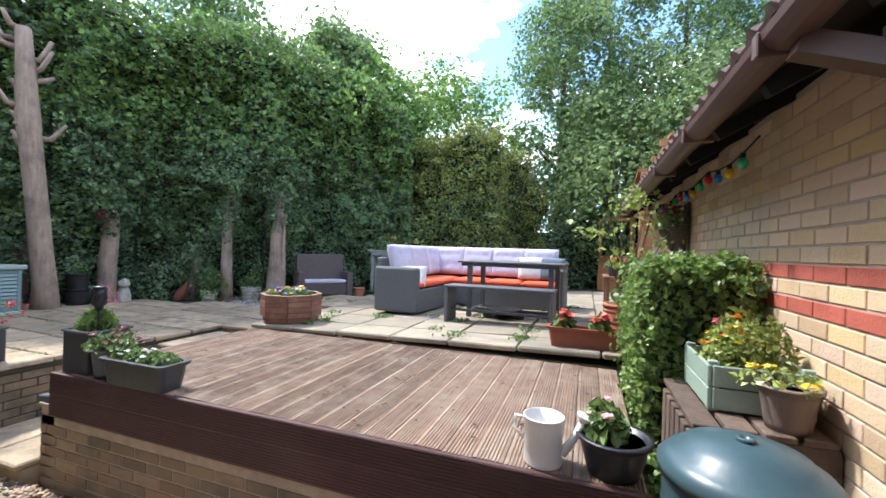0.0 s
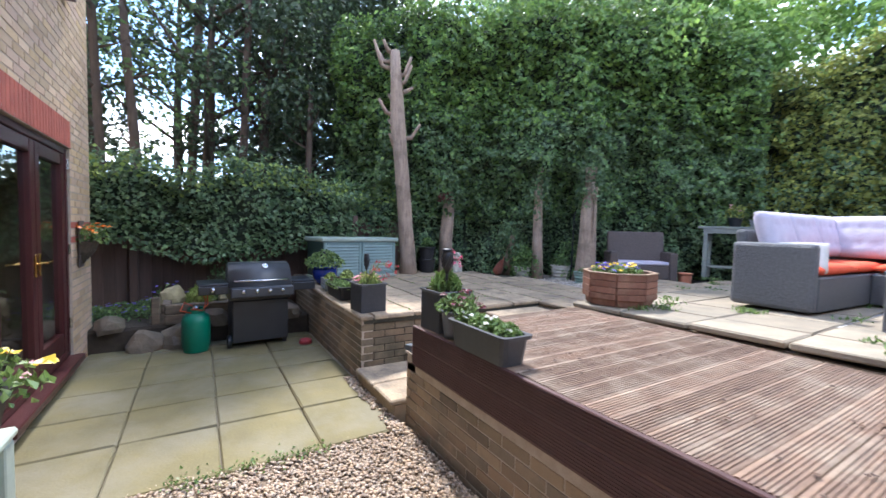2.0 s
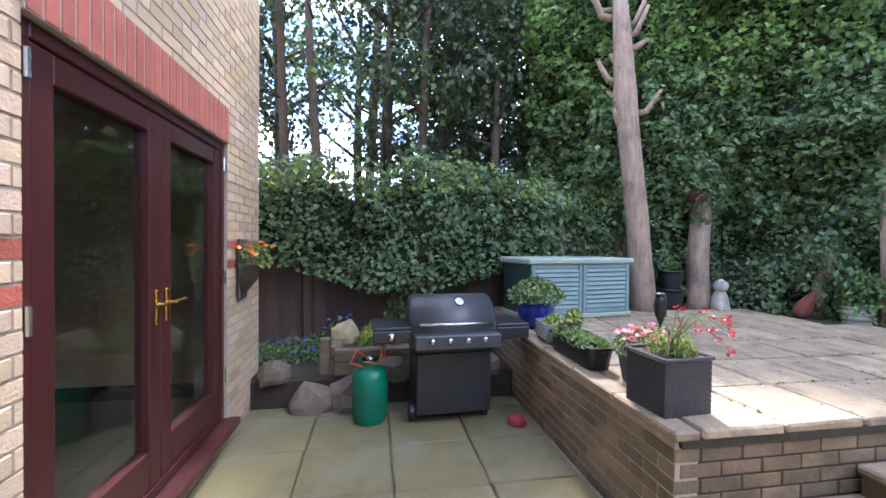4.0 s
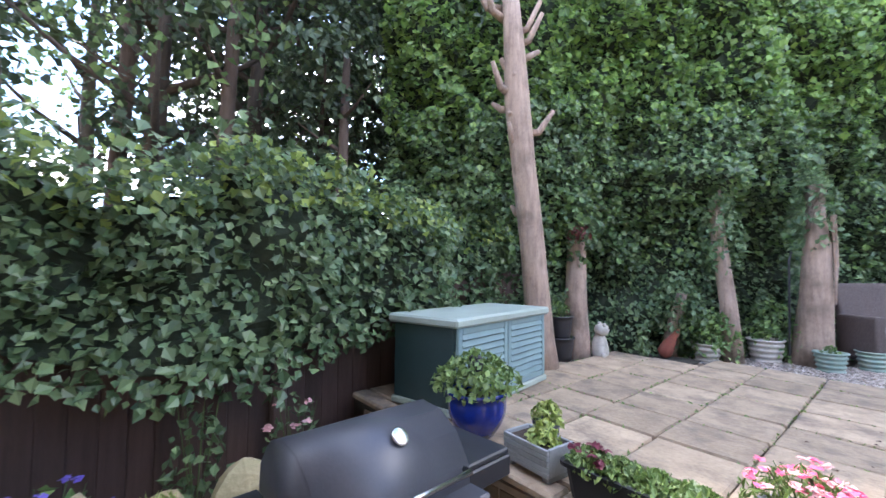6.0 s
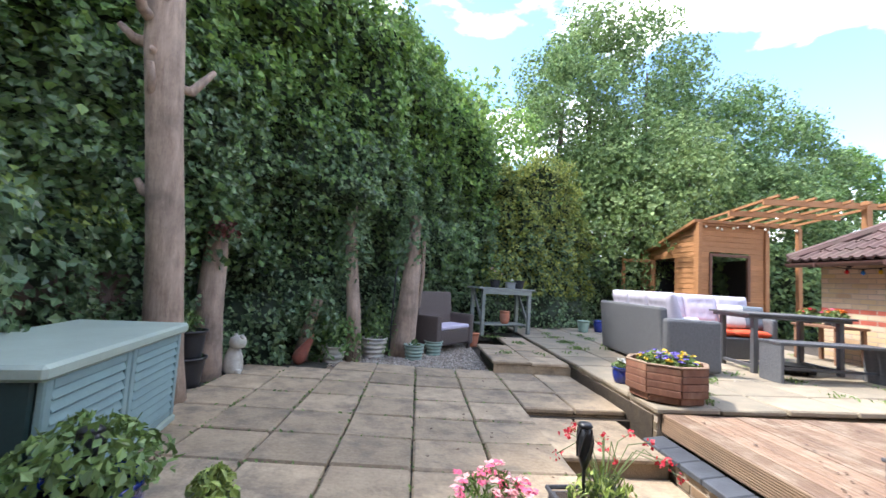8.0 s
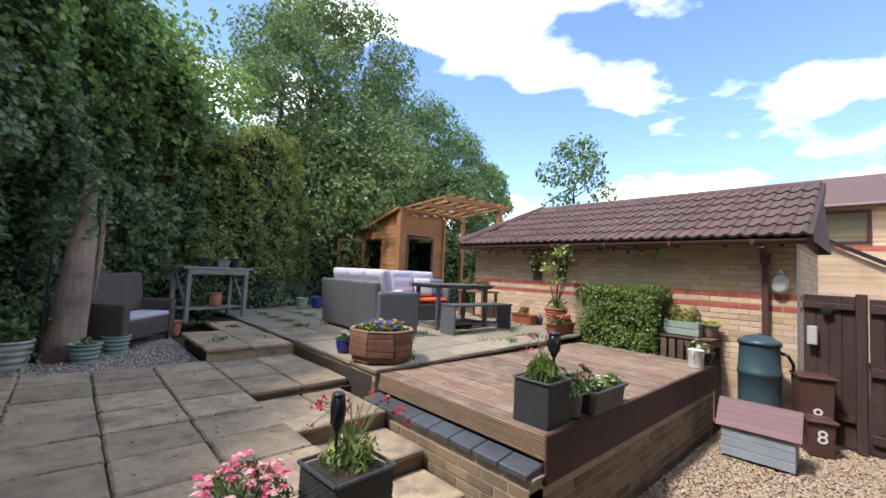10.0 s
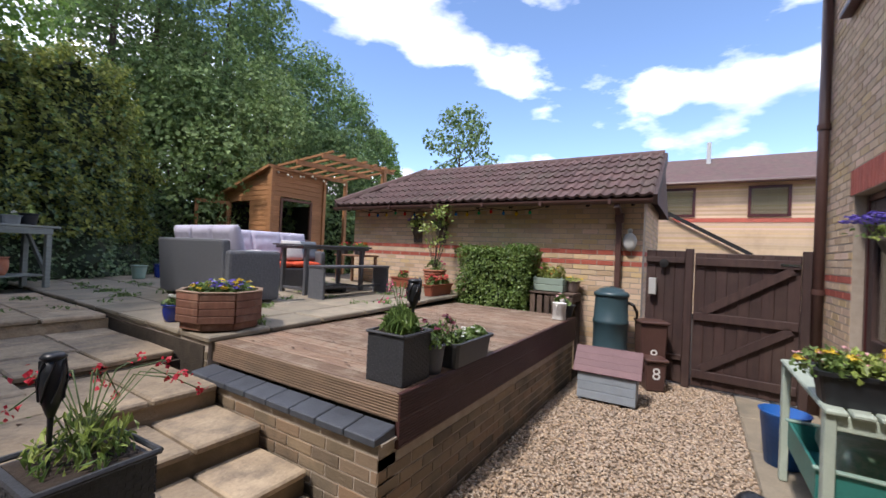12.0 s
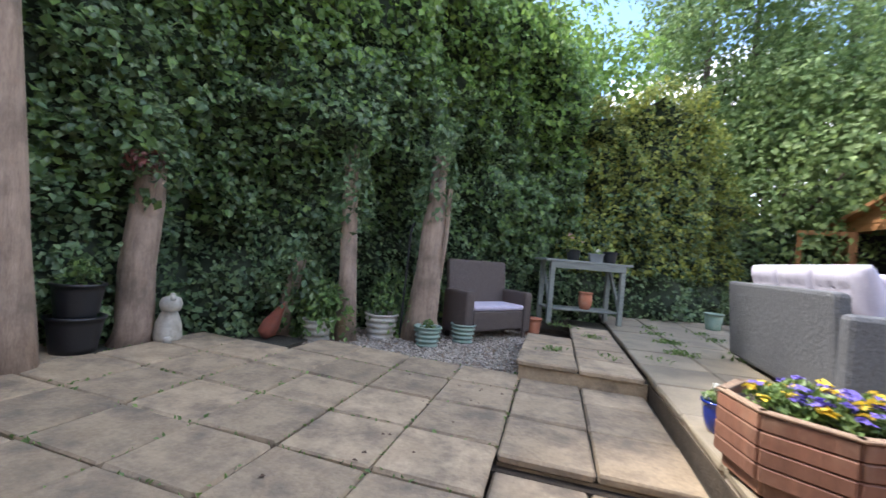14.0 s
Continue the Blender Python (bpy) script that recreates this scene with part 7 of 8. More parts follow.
# clipped box hedge by the garage
def clipped(name, x0, x1, y0, y1, z0, z1, label, material, n, size):
    e = thing(name, (x0 + x1) / 2, (y0 + y1) / 2, z0, label, "hedge")
    hx, hy, h = (x1 - x0) / 2, (y1 - y0) / 2, z1 - z0
    # added block inside the hedge, dark to paint shade between leaves
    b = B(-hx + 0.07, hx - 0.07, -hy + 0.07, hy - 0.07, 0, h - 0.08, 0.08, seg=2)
    part("core", b, M_gap_shade, e)
    P, N = [], []
    for _ in range(n):
        f = random.random()
        if f < 0.42:
            q = (-hx, random.uniform(-hy, hy), random.uniform(0, h)); nn = (-1, 0, 0.3)
        elif f < 0.70:
            q = (random.uniform(-hx, hx), random.uniform(-hy, hy), h); nn = (0, 0, 1)
        elif f < 0.90:
            q = (random.uniform(-hx, hx), -hy, random.uniform(0, h)); nn = (0, -1, 0.3)
        else:
            q = (random.uniform(-hx, hx), hy, random.uniform(0, h)); nn = (0, 1, 0.3)
        k = 0.09 * noise.noise((q[0] * 4, q[1] * 4, q[2] * 4)) + random.gauss(-0.01, 0.03)
        P.append((q[0] + nn[0] * k, q[1] + nn[1] * k, q[2] + (k if nn[2] == 1 else 0)))
        N.append(nn)
    tagged(foliage("leaves", P, N, size, material, e), kind="stuff")
    return e


clipped("box_hedge", 1.02, 1.58, 3.26, 4.40, Z_LOW, 1.56, "clipped bright green box hedge against the garage wall", M_privet, 15000, 0.042)
lb = thing("low_shrub", 1.06, 3.10, Z_LOW, "small loose box shrub at the hedge foot", "shrub")
plant(lb, 0, 0, 0.0, 0.26, 0.72, M_privet, 1400, 0.05)
tagged(mesh_ob("terrace_end", B(0.975, 1.575, 4.41, 4.455, -0.15, 0.73), M_brick_old), "brick end of the terrace beside the hedge", "wall", kind="structure")

# pallet stand, planter box and water butt
st = thing("pallet_stand", 1.34, 2.92, Z_LOW, "rough upright timber pallet used as a plant stand", "stand")
M_pallet = mat("rough_pallet_timber", (0.16, 0.11, 0.08), (0.09, 0.062, 0.048), 0.9, 5, 60, 0.5, vary=0.25, fold=(6, 6, 1))
for k in range(6):
    part("slat", B(-0.225, -0.20, -0.30 + k * 0.105, -0.225 + k * 0.105, 0.02, 1.02, 0.004), M_pallet, st)
for k in range(4):
    part("top_slat", B(-0.22 + k * 0.12, -0.12 + k * 0.12, -0.31, 0.33, 1.045, 1.07, 0.004), M_pallet, st)
for yy in (-0.28, 0.0, 0.28):
    part("bearer", B(-0.2, 0.25, yy - 0.03, yy + 0.03, 0.95, 1.045, 0.004), M_pallet, st)
    part("upright", B(0.20, 0.25, yy - 0.03, yy + 0.03, 0.0, 0.95, 0.004), M_pallet, st)
M_sagew = mat("sage_painted_wood", (0.30, 0.38, 0.31), (0.24, 0.31, 0.25), 0.6, 5, 60, 0.15, vary=0.08)
gbx = thing("planter_box", 1.40, 3.00, 0.98, "sage green slatted wooden planter box of mixed plants", "planter")
for sx_ in (-0.18, 0.18):
    for k in range(2):
        part("slat", B(sx_ - 0.009, sx_ + 0.009, -0.30, 0.30, 0.01 + k * 0.085, 0.09 + k * 0.085, 0.004), M_sagew, gbx)
for sy_ in (-0.30, 0.30):
    for k in range(2):
        part("slat", B(-0.17, 0.17, sy_ - 0.009, sy_ + 0.009, 0.01 + k * 0.085, 0.09 + k * 0.085, 0.004), M_sagew, gbx)
    for sx_ in (-0.165, 0.165):
        part("post", B(sx_ - 0.02, sx_ + 0.02, sy_ * 0.9 - 0.02, sy_ * 0.9 + 0.02, 0, 0.19, 0.004), M_sagew, gbx)
part("soil", B(-0.165, 0.165, -0.285, 0.285, 0.0, 0.14), M_soil, gbx)
plant(gbx, -0.03, -0.02, 0.13, 0.15, 0.20, M_lime, 420, 0.034, [(M_orange, 6, 0.026, 0.9), (M_yel, 6, 0.02, 1.0)])
plant(gbx, 0.02, 0.17, 0.13, 0.13, 0.24, M_conifer, 260, 0.05, [(M_pink, 4, 0.03, 1.0)])
plant(gbx, 0.05, -0.14, 0.13, 0.12, 0.24, M_conifer, 420, 0.03)
gbx.matrix_basis = gbx.matrix_basis @ Matrix.Diagonal((1, 0.72, 1.12, 1))
p = round_pot("brown_pot", 1.46, 2.70, 0.98, 0.095, 0.17, M_brownpot, "brown plastic pot of straggling yellow flowers", taper=0.75)
plant(p, -0.03, 0, 0.15, 0.15, 0.08, M_lime, 120, 0.032, [(M_yel, 5, 0.03, 1.1)])
M_butt = mat("blue_green_plastic", (0.045, 0.085, 0.10), (0.035, 0.068, 0.08), 0.38, 5, 60, 0.05)
wbt = thing("water_butt", 1.14, 2.12, Z_LOW, "dark blue-green plastic water butt with a domed lid", "water butt")
part("barrel", lathe([(0.17, 0), (0.19, 0.05), (0.205, 0.30), (0.215, 0.31), (0.215, 0.34), (0.21, 0.35), (0.212, 0.62), (0.222, 0.63), (0.222, 0.66), (0.212, 0.67), (0.2, 0.90), (0.205, 0.93)], 30), M_butt, wbt, smooth=True)
part("lid", lathe([(0.215, 0.925), (0.218, 0.95), (0.19, 0.975), (0.165, 0.98), (0.15, 1.0), (0.06, 1.02), (0.001, 1.022)], 30), M_butt, wbt, smooth=True)
part("lid_knob", lathe([(0.022, 1.018), (0.024, 1.03), (0.012, 1.03), (0.01, 1.02)], 14), M_butt, wbt, smooth=True)
part("overflow", tube([(0.1, -0.17, 0.86), (0.06, -0.26, 0.84), (0.14, -0.3, 0.75), (0.25, -0.28, 0.6)], 0.018, 8), M_blackp, wbt)
wbt.matrix_basis = wbt.matrix_basis @ Matrix.Diagonal((1.0, 1.0, 1.19, 1))

# kennel
M_ken = mat("blue_grey_painted_wood", (0.30, 0.34, 0.38), (0.24, 0.275, 0.31), 0.6, 5, 60, 0.15, vary=0.05)
M_kroof = mat("plum_painted_wood", (0.17, 0.085, 0.09), (0.125, 0.06, 0.066), 0.6, 5, 60, 0.2, vary=0.08)
kn_ = thing("kennel", 0.36, 1.99, Z_LOW, "small blue-grey wooden pet kennel with a plum boarded roof", "kennel", rz=2)
for k in range(3):
    part("board", B(-0.19, -0.17, -0.30, 0.30, 0.02 + k * 0.095, 0.11 + k * 0.095, 0.003), M_ken, kn_)
part("body", B(-0.17, 0.19, -0.30, 0.30, 0.02, 0.305), M_ken, kn_)
b = bmesh.new()
q = [b.verts.new(c_) for c_ in ((-0.17, -0.295, 0.305), (0.19, -0.295, 0.305), (0.01, -0.295, 0.52), (-0.17, 0.295, 0.305), (0.19, 0.295, 0.305), (0.01, 0.295, 0.52))]
b.faces.new((q[0], q[1], q[2]))
b.faces.new((q[3], q[5], q[4]))
part("gable", b, M_ken, kn_)
for s in (-1, 1):
    for k in range(4):
        bb = B(0, 0.09, -0.35, 0.35, 0, 0.014, 0.003)
        ang = math.degrees(math.atan2(0.215, 0.20))
        m4 = pose(0.01, 0, 0.545) @ pose(0, 0, 0, 0, 0, 0 if s > 0 else 180) @ pose(0, 0, 0, 0, ang, 0) @ pose(k * 0.078, 0, 0.004 * (4 - k), 0, 2, 0)
        bb.transform(m4)
        part("roof_board", bb, M_kroof, kn_)
for x, y in ((-0.15, -0.27), (-0.15, 0.27), (0.16, -0.27), (0.16, 0.27)):
    part("foot", B(x - 0.02, x + 0.02, y - 0.02, y + 0.02, -0.02, 0.02), M_ken, kn_)


def numeral(parent, x, z, y, s):
    cu = bpy.data.curves.new("numeral", "FONT")
    cu.body, cu.size, cu.extrude, cu.align_x = "8", s, 0.001, "CENTER"
    o = new("numeral", cu)
    cu.materials.append(M_whitem)
    o.parent = parent
    o.matrix_basis = pose(x, y, z, 90, 0, 0)
    return o


def bin_(x, y, z, w, d, h, label, rz):
    e = thing("waste_bin", x, y, z, label, "bin", "brown waste bins", rz)
    b = B(-w / 2, w / 2, -d / 2, d / 2, 0, h, 0.015)
    for vv in b.verts:
        k = 0.84 + 0.16 * vv.co.z / h
        vv.co.x *= k
        vv.co.y *= k
    part("body", b, M_brownplastic, e)
    part("lid", B(-w / 2 - 0.015, w / 2 + 0.015, -d / 2 - 0.03, d / 2 + 0.015, h, h + 0.035, 0.012), M_brownplastic, e)
    part("handle", tube([(-w / 2 * 0.8, d / 2 + 0.03, h - 0.02), (w / 2 * 0.8, d / 2 + 0.03, h - 0.02)], 0.012, 8), M_brownplastic, e)
    numeral(e, 0, h * 0.42, -d / 2 * 0.95 - 0.004, 0.20)
    return e


bin_(1.10, 1.60, Z_LOW, 0.24, 0.26, 0.36, "small brown food waste bin with a white number eight", -68)
bin_(1.34, 1.66, Z_LOW, 0.32, 0.30, 0.78, "tall brown waste bin with a white number eight", -68)

# baskets on the garage wall and the house wall
def cone_basket(x, y, z, rz, label, fl):
    e = thing("wall_basket", x, y, z, label, "hanging basket", "wall baskets", rz)
    b = bmesh.new()
    rim = []
    for i in range(9):
        a = math.pi * i / 8
        rim.append((0.13 * math.cos(a), -0.02 - 0.15 * math.sin(a)))
    tip = b.verts.new((0, -0.02, -0.26))
    vs_ = [b.verts.new((x_, y_, 0)) for x_, y_ in rim]
    mid = [b.verts.new((x_ * 0.72, -0.02 + (y_ + 0.02) * 0.72, -0.12)) for x_, y_ in rim]
    for i in range(8):
        b.faces.new((vs_[i], vs_[i + 1], mid[i + 1], mid[i]))
        b.faces.new((mid[i], mid[i + 1], tip))
    b.faces.new((vs_[0], mid[0], tip, mid[8], vs_[8]))
    b.faces.new(vs_[::-1])
    part("basket", b, mat("woven_basket", (0.10, 0.075, 0.05), (0.05, 0.04, 0.03), 0.9, 40, 200, 0.8), e)
    part("back_plate", B(-0.10, 0.10, -0.02, -0.004, -0.28, 0.22, 0.006), M_brattan, e)
    plant(e, 0, -0.10, -0.01, 0.15, 0.20, M_lime if fl[0] is M_violet else M_lush, 160, 0.05, [(f_, 24, 0.035, 1.25) for f_ in fl])
    return e


cone_basket(GX - 0.008, 5.60, 1.92, -90, "cone wall basket of blue lobelia and lime leaves", [M_violet])
cone_basket(GX - 0.008, 5.08, 1.92, -90, "cone wall basket of sparse dry plants", [M_wine])
cone_basket(-5.80, 0.012, 1.22, 180, "woven cone wall basket with an orange bloom", [M_orange])
hb = thing("hanging_basket", -1.02, 0.135, 1.56, "half-round hanging basket of violet lobelia on the house wall", "hanging basket")
part("bowl", lathe([(0.025, 0), (0.075, 0.03), (0.11, 0.10), (0.118, 0.14), (0.105, 0.14), (0.07, 0.05)], 18), M_bark_dark, hb, smooth=True)
part("bracket", B(-0.04, 0.04, -0.131, -0.112, 0.02, 0.16, 0.004), M_blackp, hb)
plant(hb, 0, 0.02, 0.12, 0.12, 0.12, M_lime, 130, 0.04, [(M_white, 5, 0.025, 1.0)])
plant(hb, 0.16, 0.07, 0.13, 0.16, 0.17, M_lush, 30, 0.04, [(M_violet, 60, 0.036, 1.1)])

# slatted bench with a flower trough against the house
gt = thing("slatted_stand", -1.19, 0.33, Z_LOW, "pale sage slatted potting stand by the house wall", "stand")
M_palesage = mat("pale_sage_paint", (0.42, 0.48, 0.40), (0.34, 0.40, 0.33), 0.6, 5, 60, 0.15, vary=0.06)
for k in range(6):
    part("slat", B(-0.53, 0.53, -0.37 + k * 0.125, -0.26 + k * 0.125, 0.685, 0.71, 0.008), M_palesage, gt)
for sx_ in (-0.48, 0.48):
    for sy_ in (-0.33, 0.33):
        part("leg", B(sx_ - 0.03, sx_ + 0.03, sy_ - 0.03, sy_ + 0.03, 0, 0.685, 0.005), M_palesage, gt)
    part("rail", B(sx_ - 0.015, sx_ + 0.015, -0.3, 0.3, 0.62, 0.685, 0.004), M_palesage, gt)
    part("rail", B(sx_ - 0.015, sx_ + 0.015, -0.3, 0.3, 0.20, 0.26, 0.004), M_palesage, gt)
for k in range(5):
    part("shelf_slat", B(-0.50, 0.50, -0.29 + k * 0.12, -0.19 + k * 0.12, 0.262, 0.282, 0.004), M_palesage, gt)
gt.matrix_basis = gt.matrix_basis @ Matrix.Diagonal((1.19, 0.80, 1.24, 1))
p = trough("flower_trough", -1.64, 0.33, 0.79, 0.62, 0.24, 0.17, M_blackp, "long black trough of orange and yellow daisies", rz=90)
for dx in (-0.26, -0.13, 0.0, 0.13, 0.26):
    plant(p, dx, 0, 0.13, 0.14, 0.16, M_lime if abs(dx) < 0.2 else M_lush, 260, 0.035, [(M_orange, 1 if dx < 0.1 else 0, 0.05, 1.2), (M_yel, 3, 0.038, 1.2), (M_pale, 9, 0.02, 1.0)], 0.6)
M_sack = mat("green_plastic_sack", (0.02, 0.13, 0.07), (0.3, 0.25, 0.2), 0.35, 3, 30, 0.3)
cr = thing("plastic_crate", -1.30, 0.33, 0.262, "teal plastic crate on the lower shelf", "crate")
b = B(-0.365, 0.365, -0.275, 0.275, 0, 0.012)
for box_ in ((-0.38, -0.365, -0.29, 0.29), (0.365, 0.38, -0.29, 0.29), (-0.365, 0.365, -0.29, -0.275), (-0.365, 0.365, 0.275, 0.29)):
    merge(b, B(*box_, 0, 0.17, 0.004))
part("crate", b, mat("teal_plastic", (0.03, 0.19, 0.16), (0.02, 0.14, 0.12), 0.45, 5, 50, 0.1), cr)
part("lip", merge(B(-0.40, -0.362, -0.305, 0.305, 0.17, 0.185, 0.004), B(0.362, 0.40, -0.305, 0.305, 0.17, 0.185, 0.004)), M_sage, cr)
sk = thing("compost_sack", -1.30, 0.33, 0.276, "crumpled green compost sack in a crate", "sack")
c = cushion(0.62, 0.34, 0.26, False)
for vv in c.verts:
    vv.co += Vector((0.02 * noise.noise(vv.co * 9), 0.02 * noise.noise(vv.co * 8 + Vector((3, 0, 0))), 0.03 * noise.noise(vv.co * 7)))
part("sack", c, M_sack, sk, smooth=True)
bb_ = thing("blue_bucket", -0.32, 0.55, Z_LOW, "blue plastic bucket with torn bags beside the stand", "bucket")
part("bucket", lathe([(0.12, 0), (0.16, 0.40), (0.175, 0.42), (0.16, 0.42), (0.12, 0.1)], 18), mat("blue_plastic", (0.02, 0.12, 0.42), None, 0.4, 5, 50, 0.1), bb_, smooth=True)
bs = thing("black_sack", -1.50, 0.82, Z_LOW, "crumpled black sack on the patio", "sack")
c = cushion(0.30, 0.24, 0.17, False)
for vv in c.verts:
    vv.co += Vector((0.035 * noise.noise(vv.co * 14), 0.035 * noise.noise(vv.co * 13 + Vector((3, 0, 0))), 0.03 * noise.noise(vv.co * 11 + Vector((0, 5, 0)))))
part("sack", c, M_blackp, bs, smooth=True)

# ---- shed and pergola ----
M_shed = mat("golden_timber", (0.40, 0.19, 0.075), (0.29, 0.13, 0.05), 0.7, 5, 50, 0.3, vary=0.14, fold=(1, 1, 8))
SX, SY, SZ0 = 1.86, 10.55, 0.66
sh = thing("garden_shed", SX, SY, SZ0, "golden timber lean-to garden bar shed with dark openings", "shed")
SW, SD, SHH = 1.75, 2.45, 2.76
# near-black colour stands in for the shade inside the shed
M_dark = mat("interior_shade", (0.02, 0.018, 0.016), (0.012, 0.011, 0.01), 0.9, 5, 40, 0.1)
nb_ = 21
for k in range(nb_):
    z0_, z1_ = k * SHH / nb_, (k + 1) * SHH / nb_
    zc = (z0_ + z1_) / 2
    segs_ = [(0.0, SW)] if not (0.95 < zc < 2.05) else [(0.0, 0.32), (1.32, SW)]
    for a_, c_ in segs_:
        bbm = B(a_, c_, -0.014, 0.014, 0, z1_ - z0_ + 0.015, 0.003)
        bbm.transform(pose(0, 0, z0_, -5, 0, 0))
        part("cladding", bbm, M_shed, sh)
    # west side: roof falls away to the back
    ymax = SD if zc < 2.05 else SD * max(0.0, 1 - (zc - 2.05) / (SHH - 2.05))
    segs_ = [(0.02, ymax)] if zc > 1.95 else [(0.02, 0.85), (1.75, SD)]
    for a_, c_ in segs_:
        if c_ - a_ > 0.03:
            bbm = B(-0.014, 0.014, a_, c_, 0, z1_ - z0_ + 0.015, 0.003)
            bbm.transform(pose(0, 0, z0_, 0, 5, 0))
            part("cladding", bbm, M_shed, sh)
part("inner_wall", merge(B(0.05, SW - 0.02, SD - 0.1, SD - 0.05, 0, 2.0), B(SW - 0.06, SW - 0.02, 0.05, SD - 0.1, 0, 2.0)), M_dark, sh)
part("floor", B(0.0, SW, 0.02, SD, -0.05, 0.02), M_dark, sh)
b = bmesh.new()
q = [b.verts.new(c_) for c_ in ((-0.15, -0.12, SHH + 0.04), (SW + 0.1, -0.12, SHH + 0.04), (SW + 0.1, SD + 0.1, 2.03), (-0.15, SD + 0.1, 2.03), (-0.15, -0.12, SHH + 0.11), (SW + 0.1, -0.12, SHH + 0.11), (SW + 0.1, SD + 0.1, 2.10), (-0.15, SD + 0.1, 2.10))]
for f in ((0, 3, 2, 1), (4, 5, 6, 7), (0, 1, 5, 4), (1, 2, 6, 5), (2, 3, 7, 6), (3, 0, 4, 7)):
    b.faces.new([q[i] for i in f])
part("roof", b, M_shed, sh)
part("corner_post", B(-0.06, 0.05, -0.07, 0.04, 0, SHH + 0.05, 0.006), M_shed, sh)
part("corner_post", B(SW - 0.05, SW + 0.05, -0.07, 0.04, 0, SHH, 0.006), M_shed, sh)
part("window_frame", frame_bm(0.30, 1.34, 0.93, 2.07, 0.07, -0.04, 0.03), mat("dark_stained_timber", (0.13, 0.055, 0.03), None, 0.6, 5, 50, 0.2), sh)
dr = part("door", frame_bm(0, 0.86, 0, 1.95, 0.09, -0.02, 0.02, 0.95), M_shed, sh)
dr.matrix_basis = pose(-0.02, 1.76, 0.02, 0, 0, 165)
part("bar_top", B(0.28, 1.36, -0.2, 0.02, 0.90, 0.935, 0.006), M_shed, sh)
pg = thing("pergola", SX, SY, SZ0, "golden timber pergola with rafters hung with small bulbs", "pergola")
for y_ in (-0.06, -1.0, -1.9):
    part("rafter", beam((0.0, y_, SHH + 0.02 + (-y_) * 0.09), (2.6, y_, SHH + 0.10 + (-y_) * 0.09), 0.05, 0.12), M_shed, pg)
for k in range(7):
    part("batten", beam((0.15 + k * 0.38, 0.1, SHH + 0.10), (0.15 + k * 0.38, -2.1, SHH + 0.29), 0.05, 0.05), M_shed, pg)
part("post", B(2.15, 2.27, -1.95, -1.83, 0, SHH + 0.36, 0.006), M_shed, pg)
part("post", B(2.52, 2.62, -0.10, 0.0, 0, SHH + 0.05, 0.006), M_shed, pg)
part("post", B(-0.09, 0.0, -0.18, -0.08, 0, SHH + 0.02, 0.006), M_shed, pg)
bulb = mat("clear_bulb", (0.75, 0.68, 0.5), None, 0.15, 3, 20, 0.0)
for k in range(12):
    part("bulb", lathe([(0.004, 0.06), (0.03, 0.03), (0.022, 0.0), (0.004, -0.01)], 8, 0.15 + k * 0.2, -0.1 - 0.12 * (k % 2)), bulb, pg, smooth=True).matrix_basis = pose(0, 0, SHH - 0.08 - 0.05 * math.sin(k * 0.9))
for x, y, r_, nm, lb_ in ((-0.95, 9.6, 0.14, "blue_pot", "round cobalt pot at the hedge foot"), (-1.35, 9.5, 0.12, "sage_pot", "sage green pot at the hedge foot")):
    p = round_pot(nm, x, y, z_terr(x), r_, 0.24, M_cobalt if nm == "blue_pot" else M_sage, lb_)
ptb = trough("brick_red_trough", -0.35, 9.9, z_terr(-0.3), 0.6, 0.25, 0.25, M_terrap, "brick red plastic trough against the far fence")

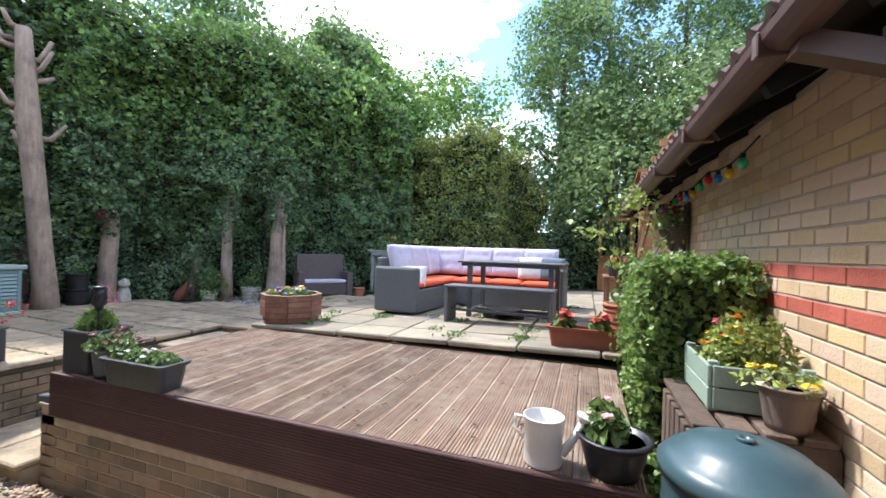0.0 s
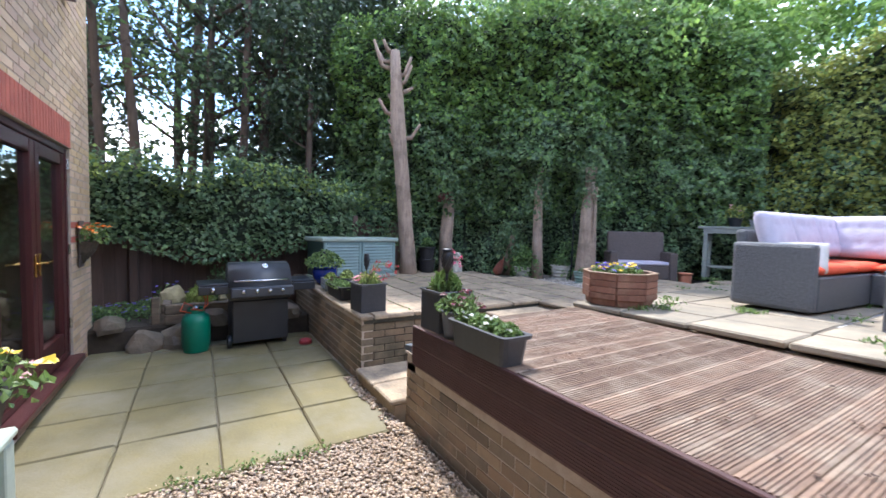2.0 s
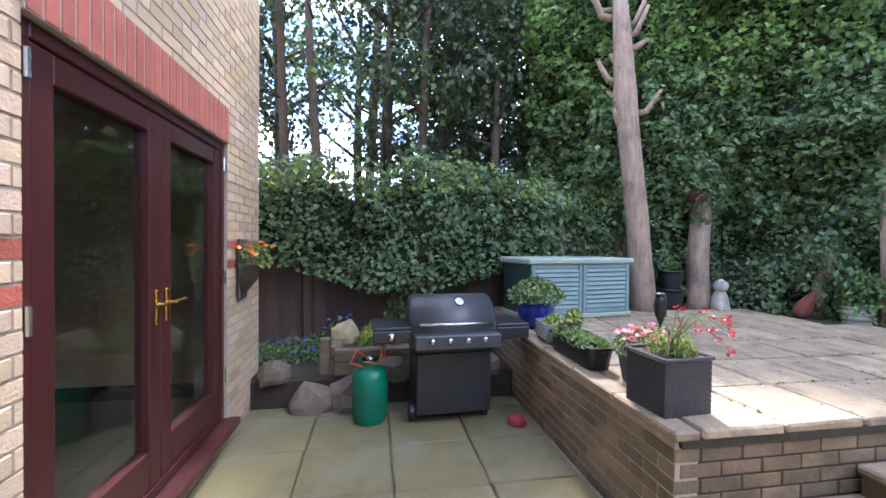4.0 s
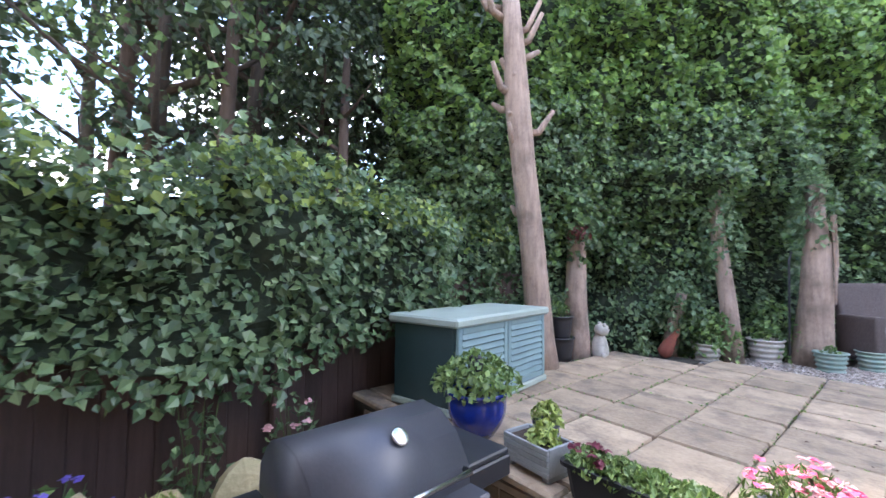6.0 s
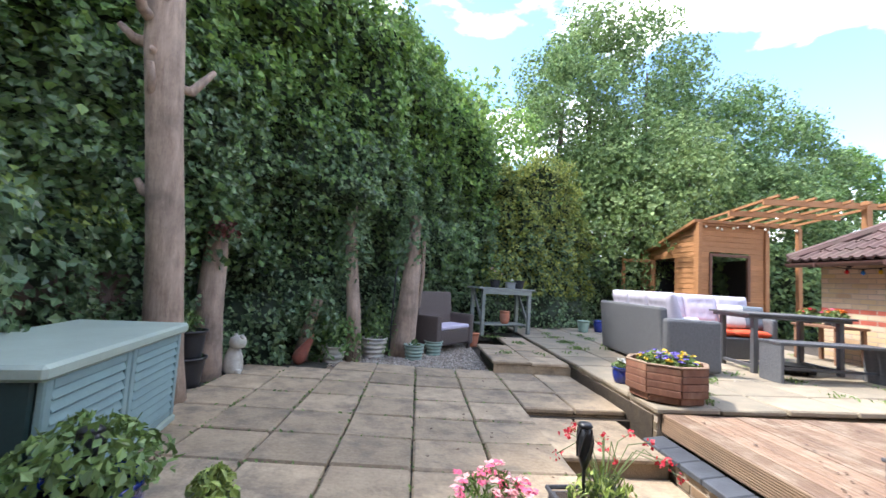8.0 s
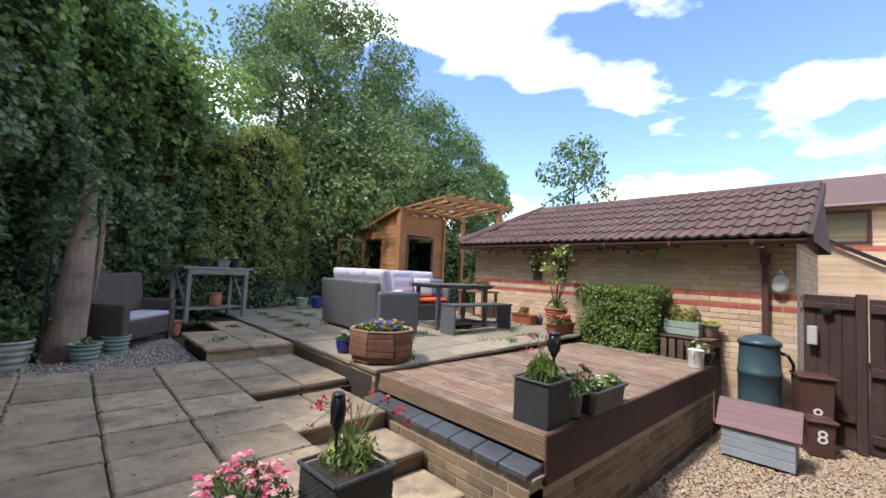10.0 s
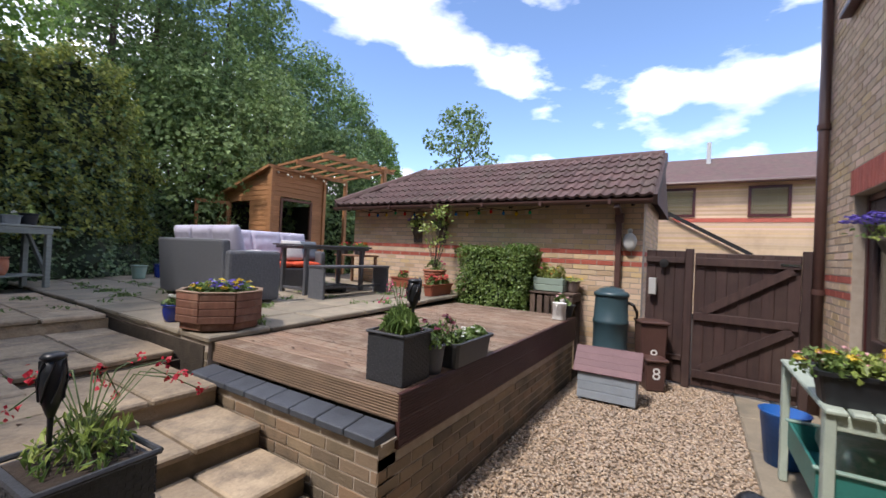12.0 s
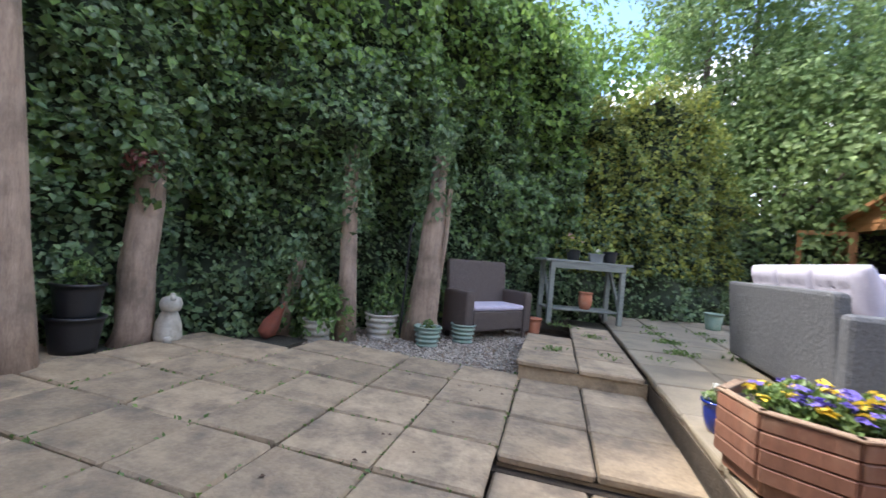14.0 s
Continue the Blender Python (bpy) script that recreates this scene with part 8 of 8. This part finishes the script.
# weeds in the joints
wd = thing("joint_weeds", -2.0, 6.0, 0.735, "tufts of grass and weeds in the paving joints", "weeds", kind="stuff")
P_, N_ = [], []
rw = random.Random(9)
XT, YT = [-2.3, -1.72, -1.1, -0.5, 0.15, 0.85, -3.37], [4.82, 5.42, 6.02, 6.62, 7.22, 7.82, 8.42, 6.8, 7.24]
for _ in range(70):
    if rw.random() < 0.5:
        x, y = rw.choice(XT), rw.uniform(4.5, 9.0)
    else:
        x, y = rw.uniform(-3.6, 1.3), rw.choice(YT)
    if x < -2.75 and y < 6.4:
        continue
    m_ = rw.randint(15, 60)
    for _k in range(m_):
        P_.append((x + rw.gauss(0, 0.06) + 2.0, y + rw.gauss(0, 0.06) - 6.0, (z_terr(x) if x > -2.8 else 0.703) - 0.735 + rw.uniform(0, 0.035)))
        N_.append((rw.gauss(0, 1), rw.gauss(0, 1), 0.8))
tagged(foliage("tufts", P_, N_, 0.045, M_lush, wd, wide=0.2, droop=-0.5), kind="stuff")
pw = thing("patio_weeds", -3.0, 1.5, 0.0, "fine weeds and moss along the slab joints", "weeds", kind="stuff")
P_, N_ = [], []
for _ in range(900):
    if rw.random() < 0.22:
        x, y, z = -2.80 + rw.gauss(0, 0.06), rw.uniform(0.9, 1.9), Z_LOW
    elif rw.random() < 0.5:
        x, y, z = rw.choice(XU[1:]), rw.uniform(2.8, 6.2), Z_UP - 0.012
    else:
        x, y, z = rw.uniform(-6.4, -3.8), rw.choice(YU[2:]), Z_UP - 0.012
    if (x < -5.7 and y > 5.8) or (x > -3.85 and z > 0.3 and y < 4.9):
        continue
    z += z_up(x) - Z_UP if z > 0.3 else 0.0
    P_.append((x + 3.0 + rw.gauss(0, 0.008), y - 1.5 + rw.gauss(0, 0.008), z + rw.uniform(0, 0.012)))
    N_.append((rw.gauss(0, 1), rw.gauss(0, 1), 0.8))
tagged(foliage("tufts", P_, N_, 0.03, M_lush, pw, wide=0.3, droop=-0.3), kind="stuff")

# fallen leaves and dirt flecks on deck and paving
fl_ = thing("fallen_leaves", -1.0, 3.4, Z_DECK, "scattered dry brown leaves on deck and paving", "leaves", kind="stuff")
P_, N_ = [], []
for _ in range(130):
    P_.append((rw.uniform(-1.7, 1.9), rw.uniform(-0.8, 0.9), 0.006))
    N_.append((0, 0, 3))
for _ in range(34):
    P_.append((rw.uniform(-3.9, -2.9), rw.uniform(-0.4, 2.6), Z_UP + 0.006 - Z_DECK))
    N_.append((0, 0, 3))
tagged(foliage("flecks", P_, N_, 0.028, mat("dry_leaf", (0.10, 0.055, 0.03), (0.06, 0.03, 0.02), 0.8, 5, 40, 0.0, vary=0.4), fl_, spread=0.2), kind="stuff")
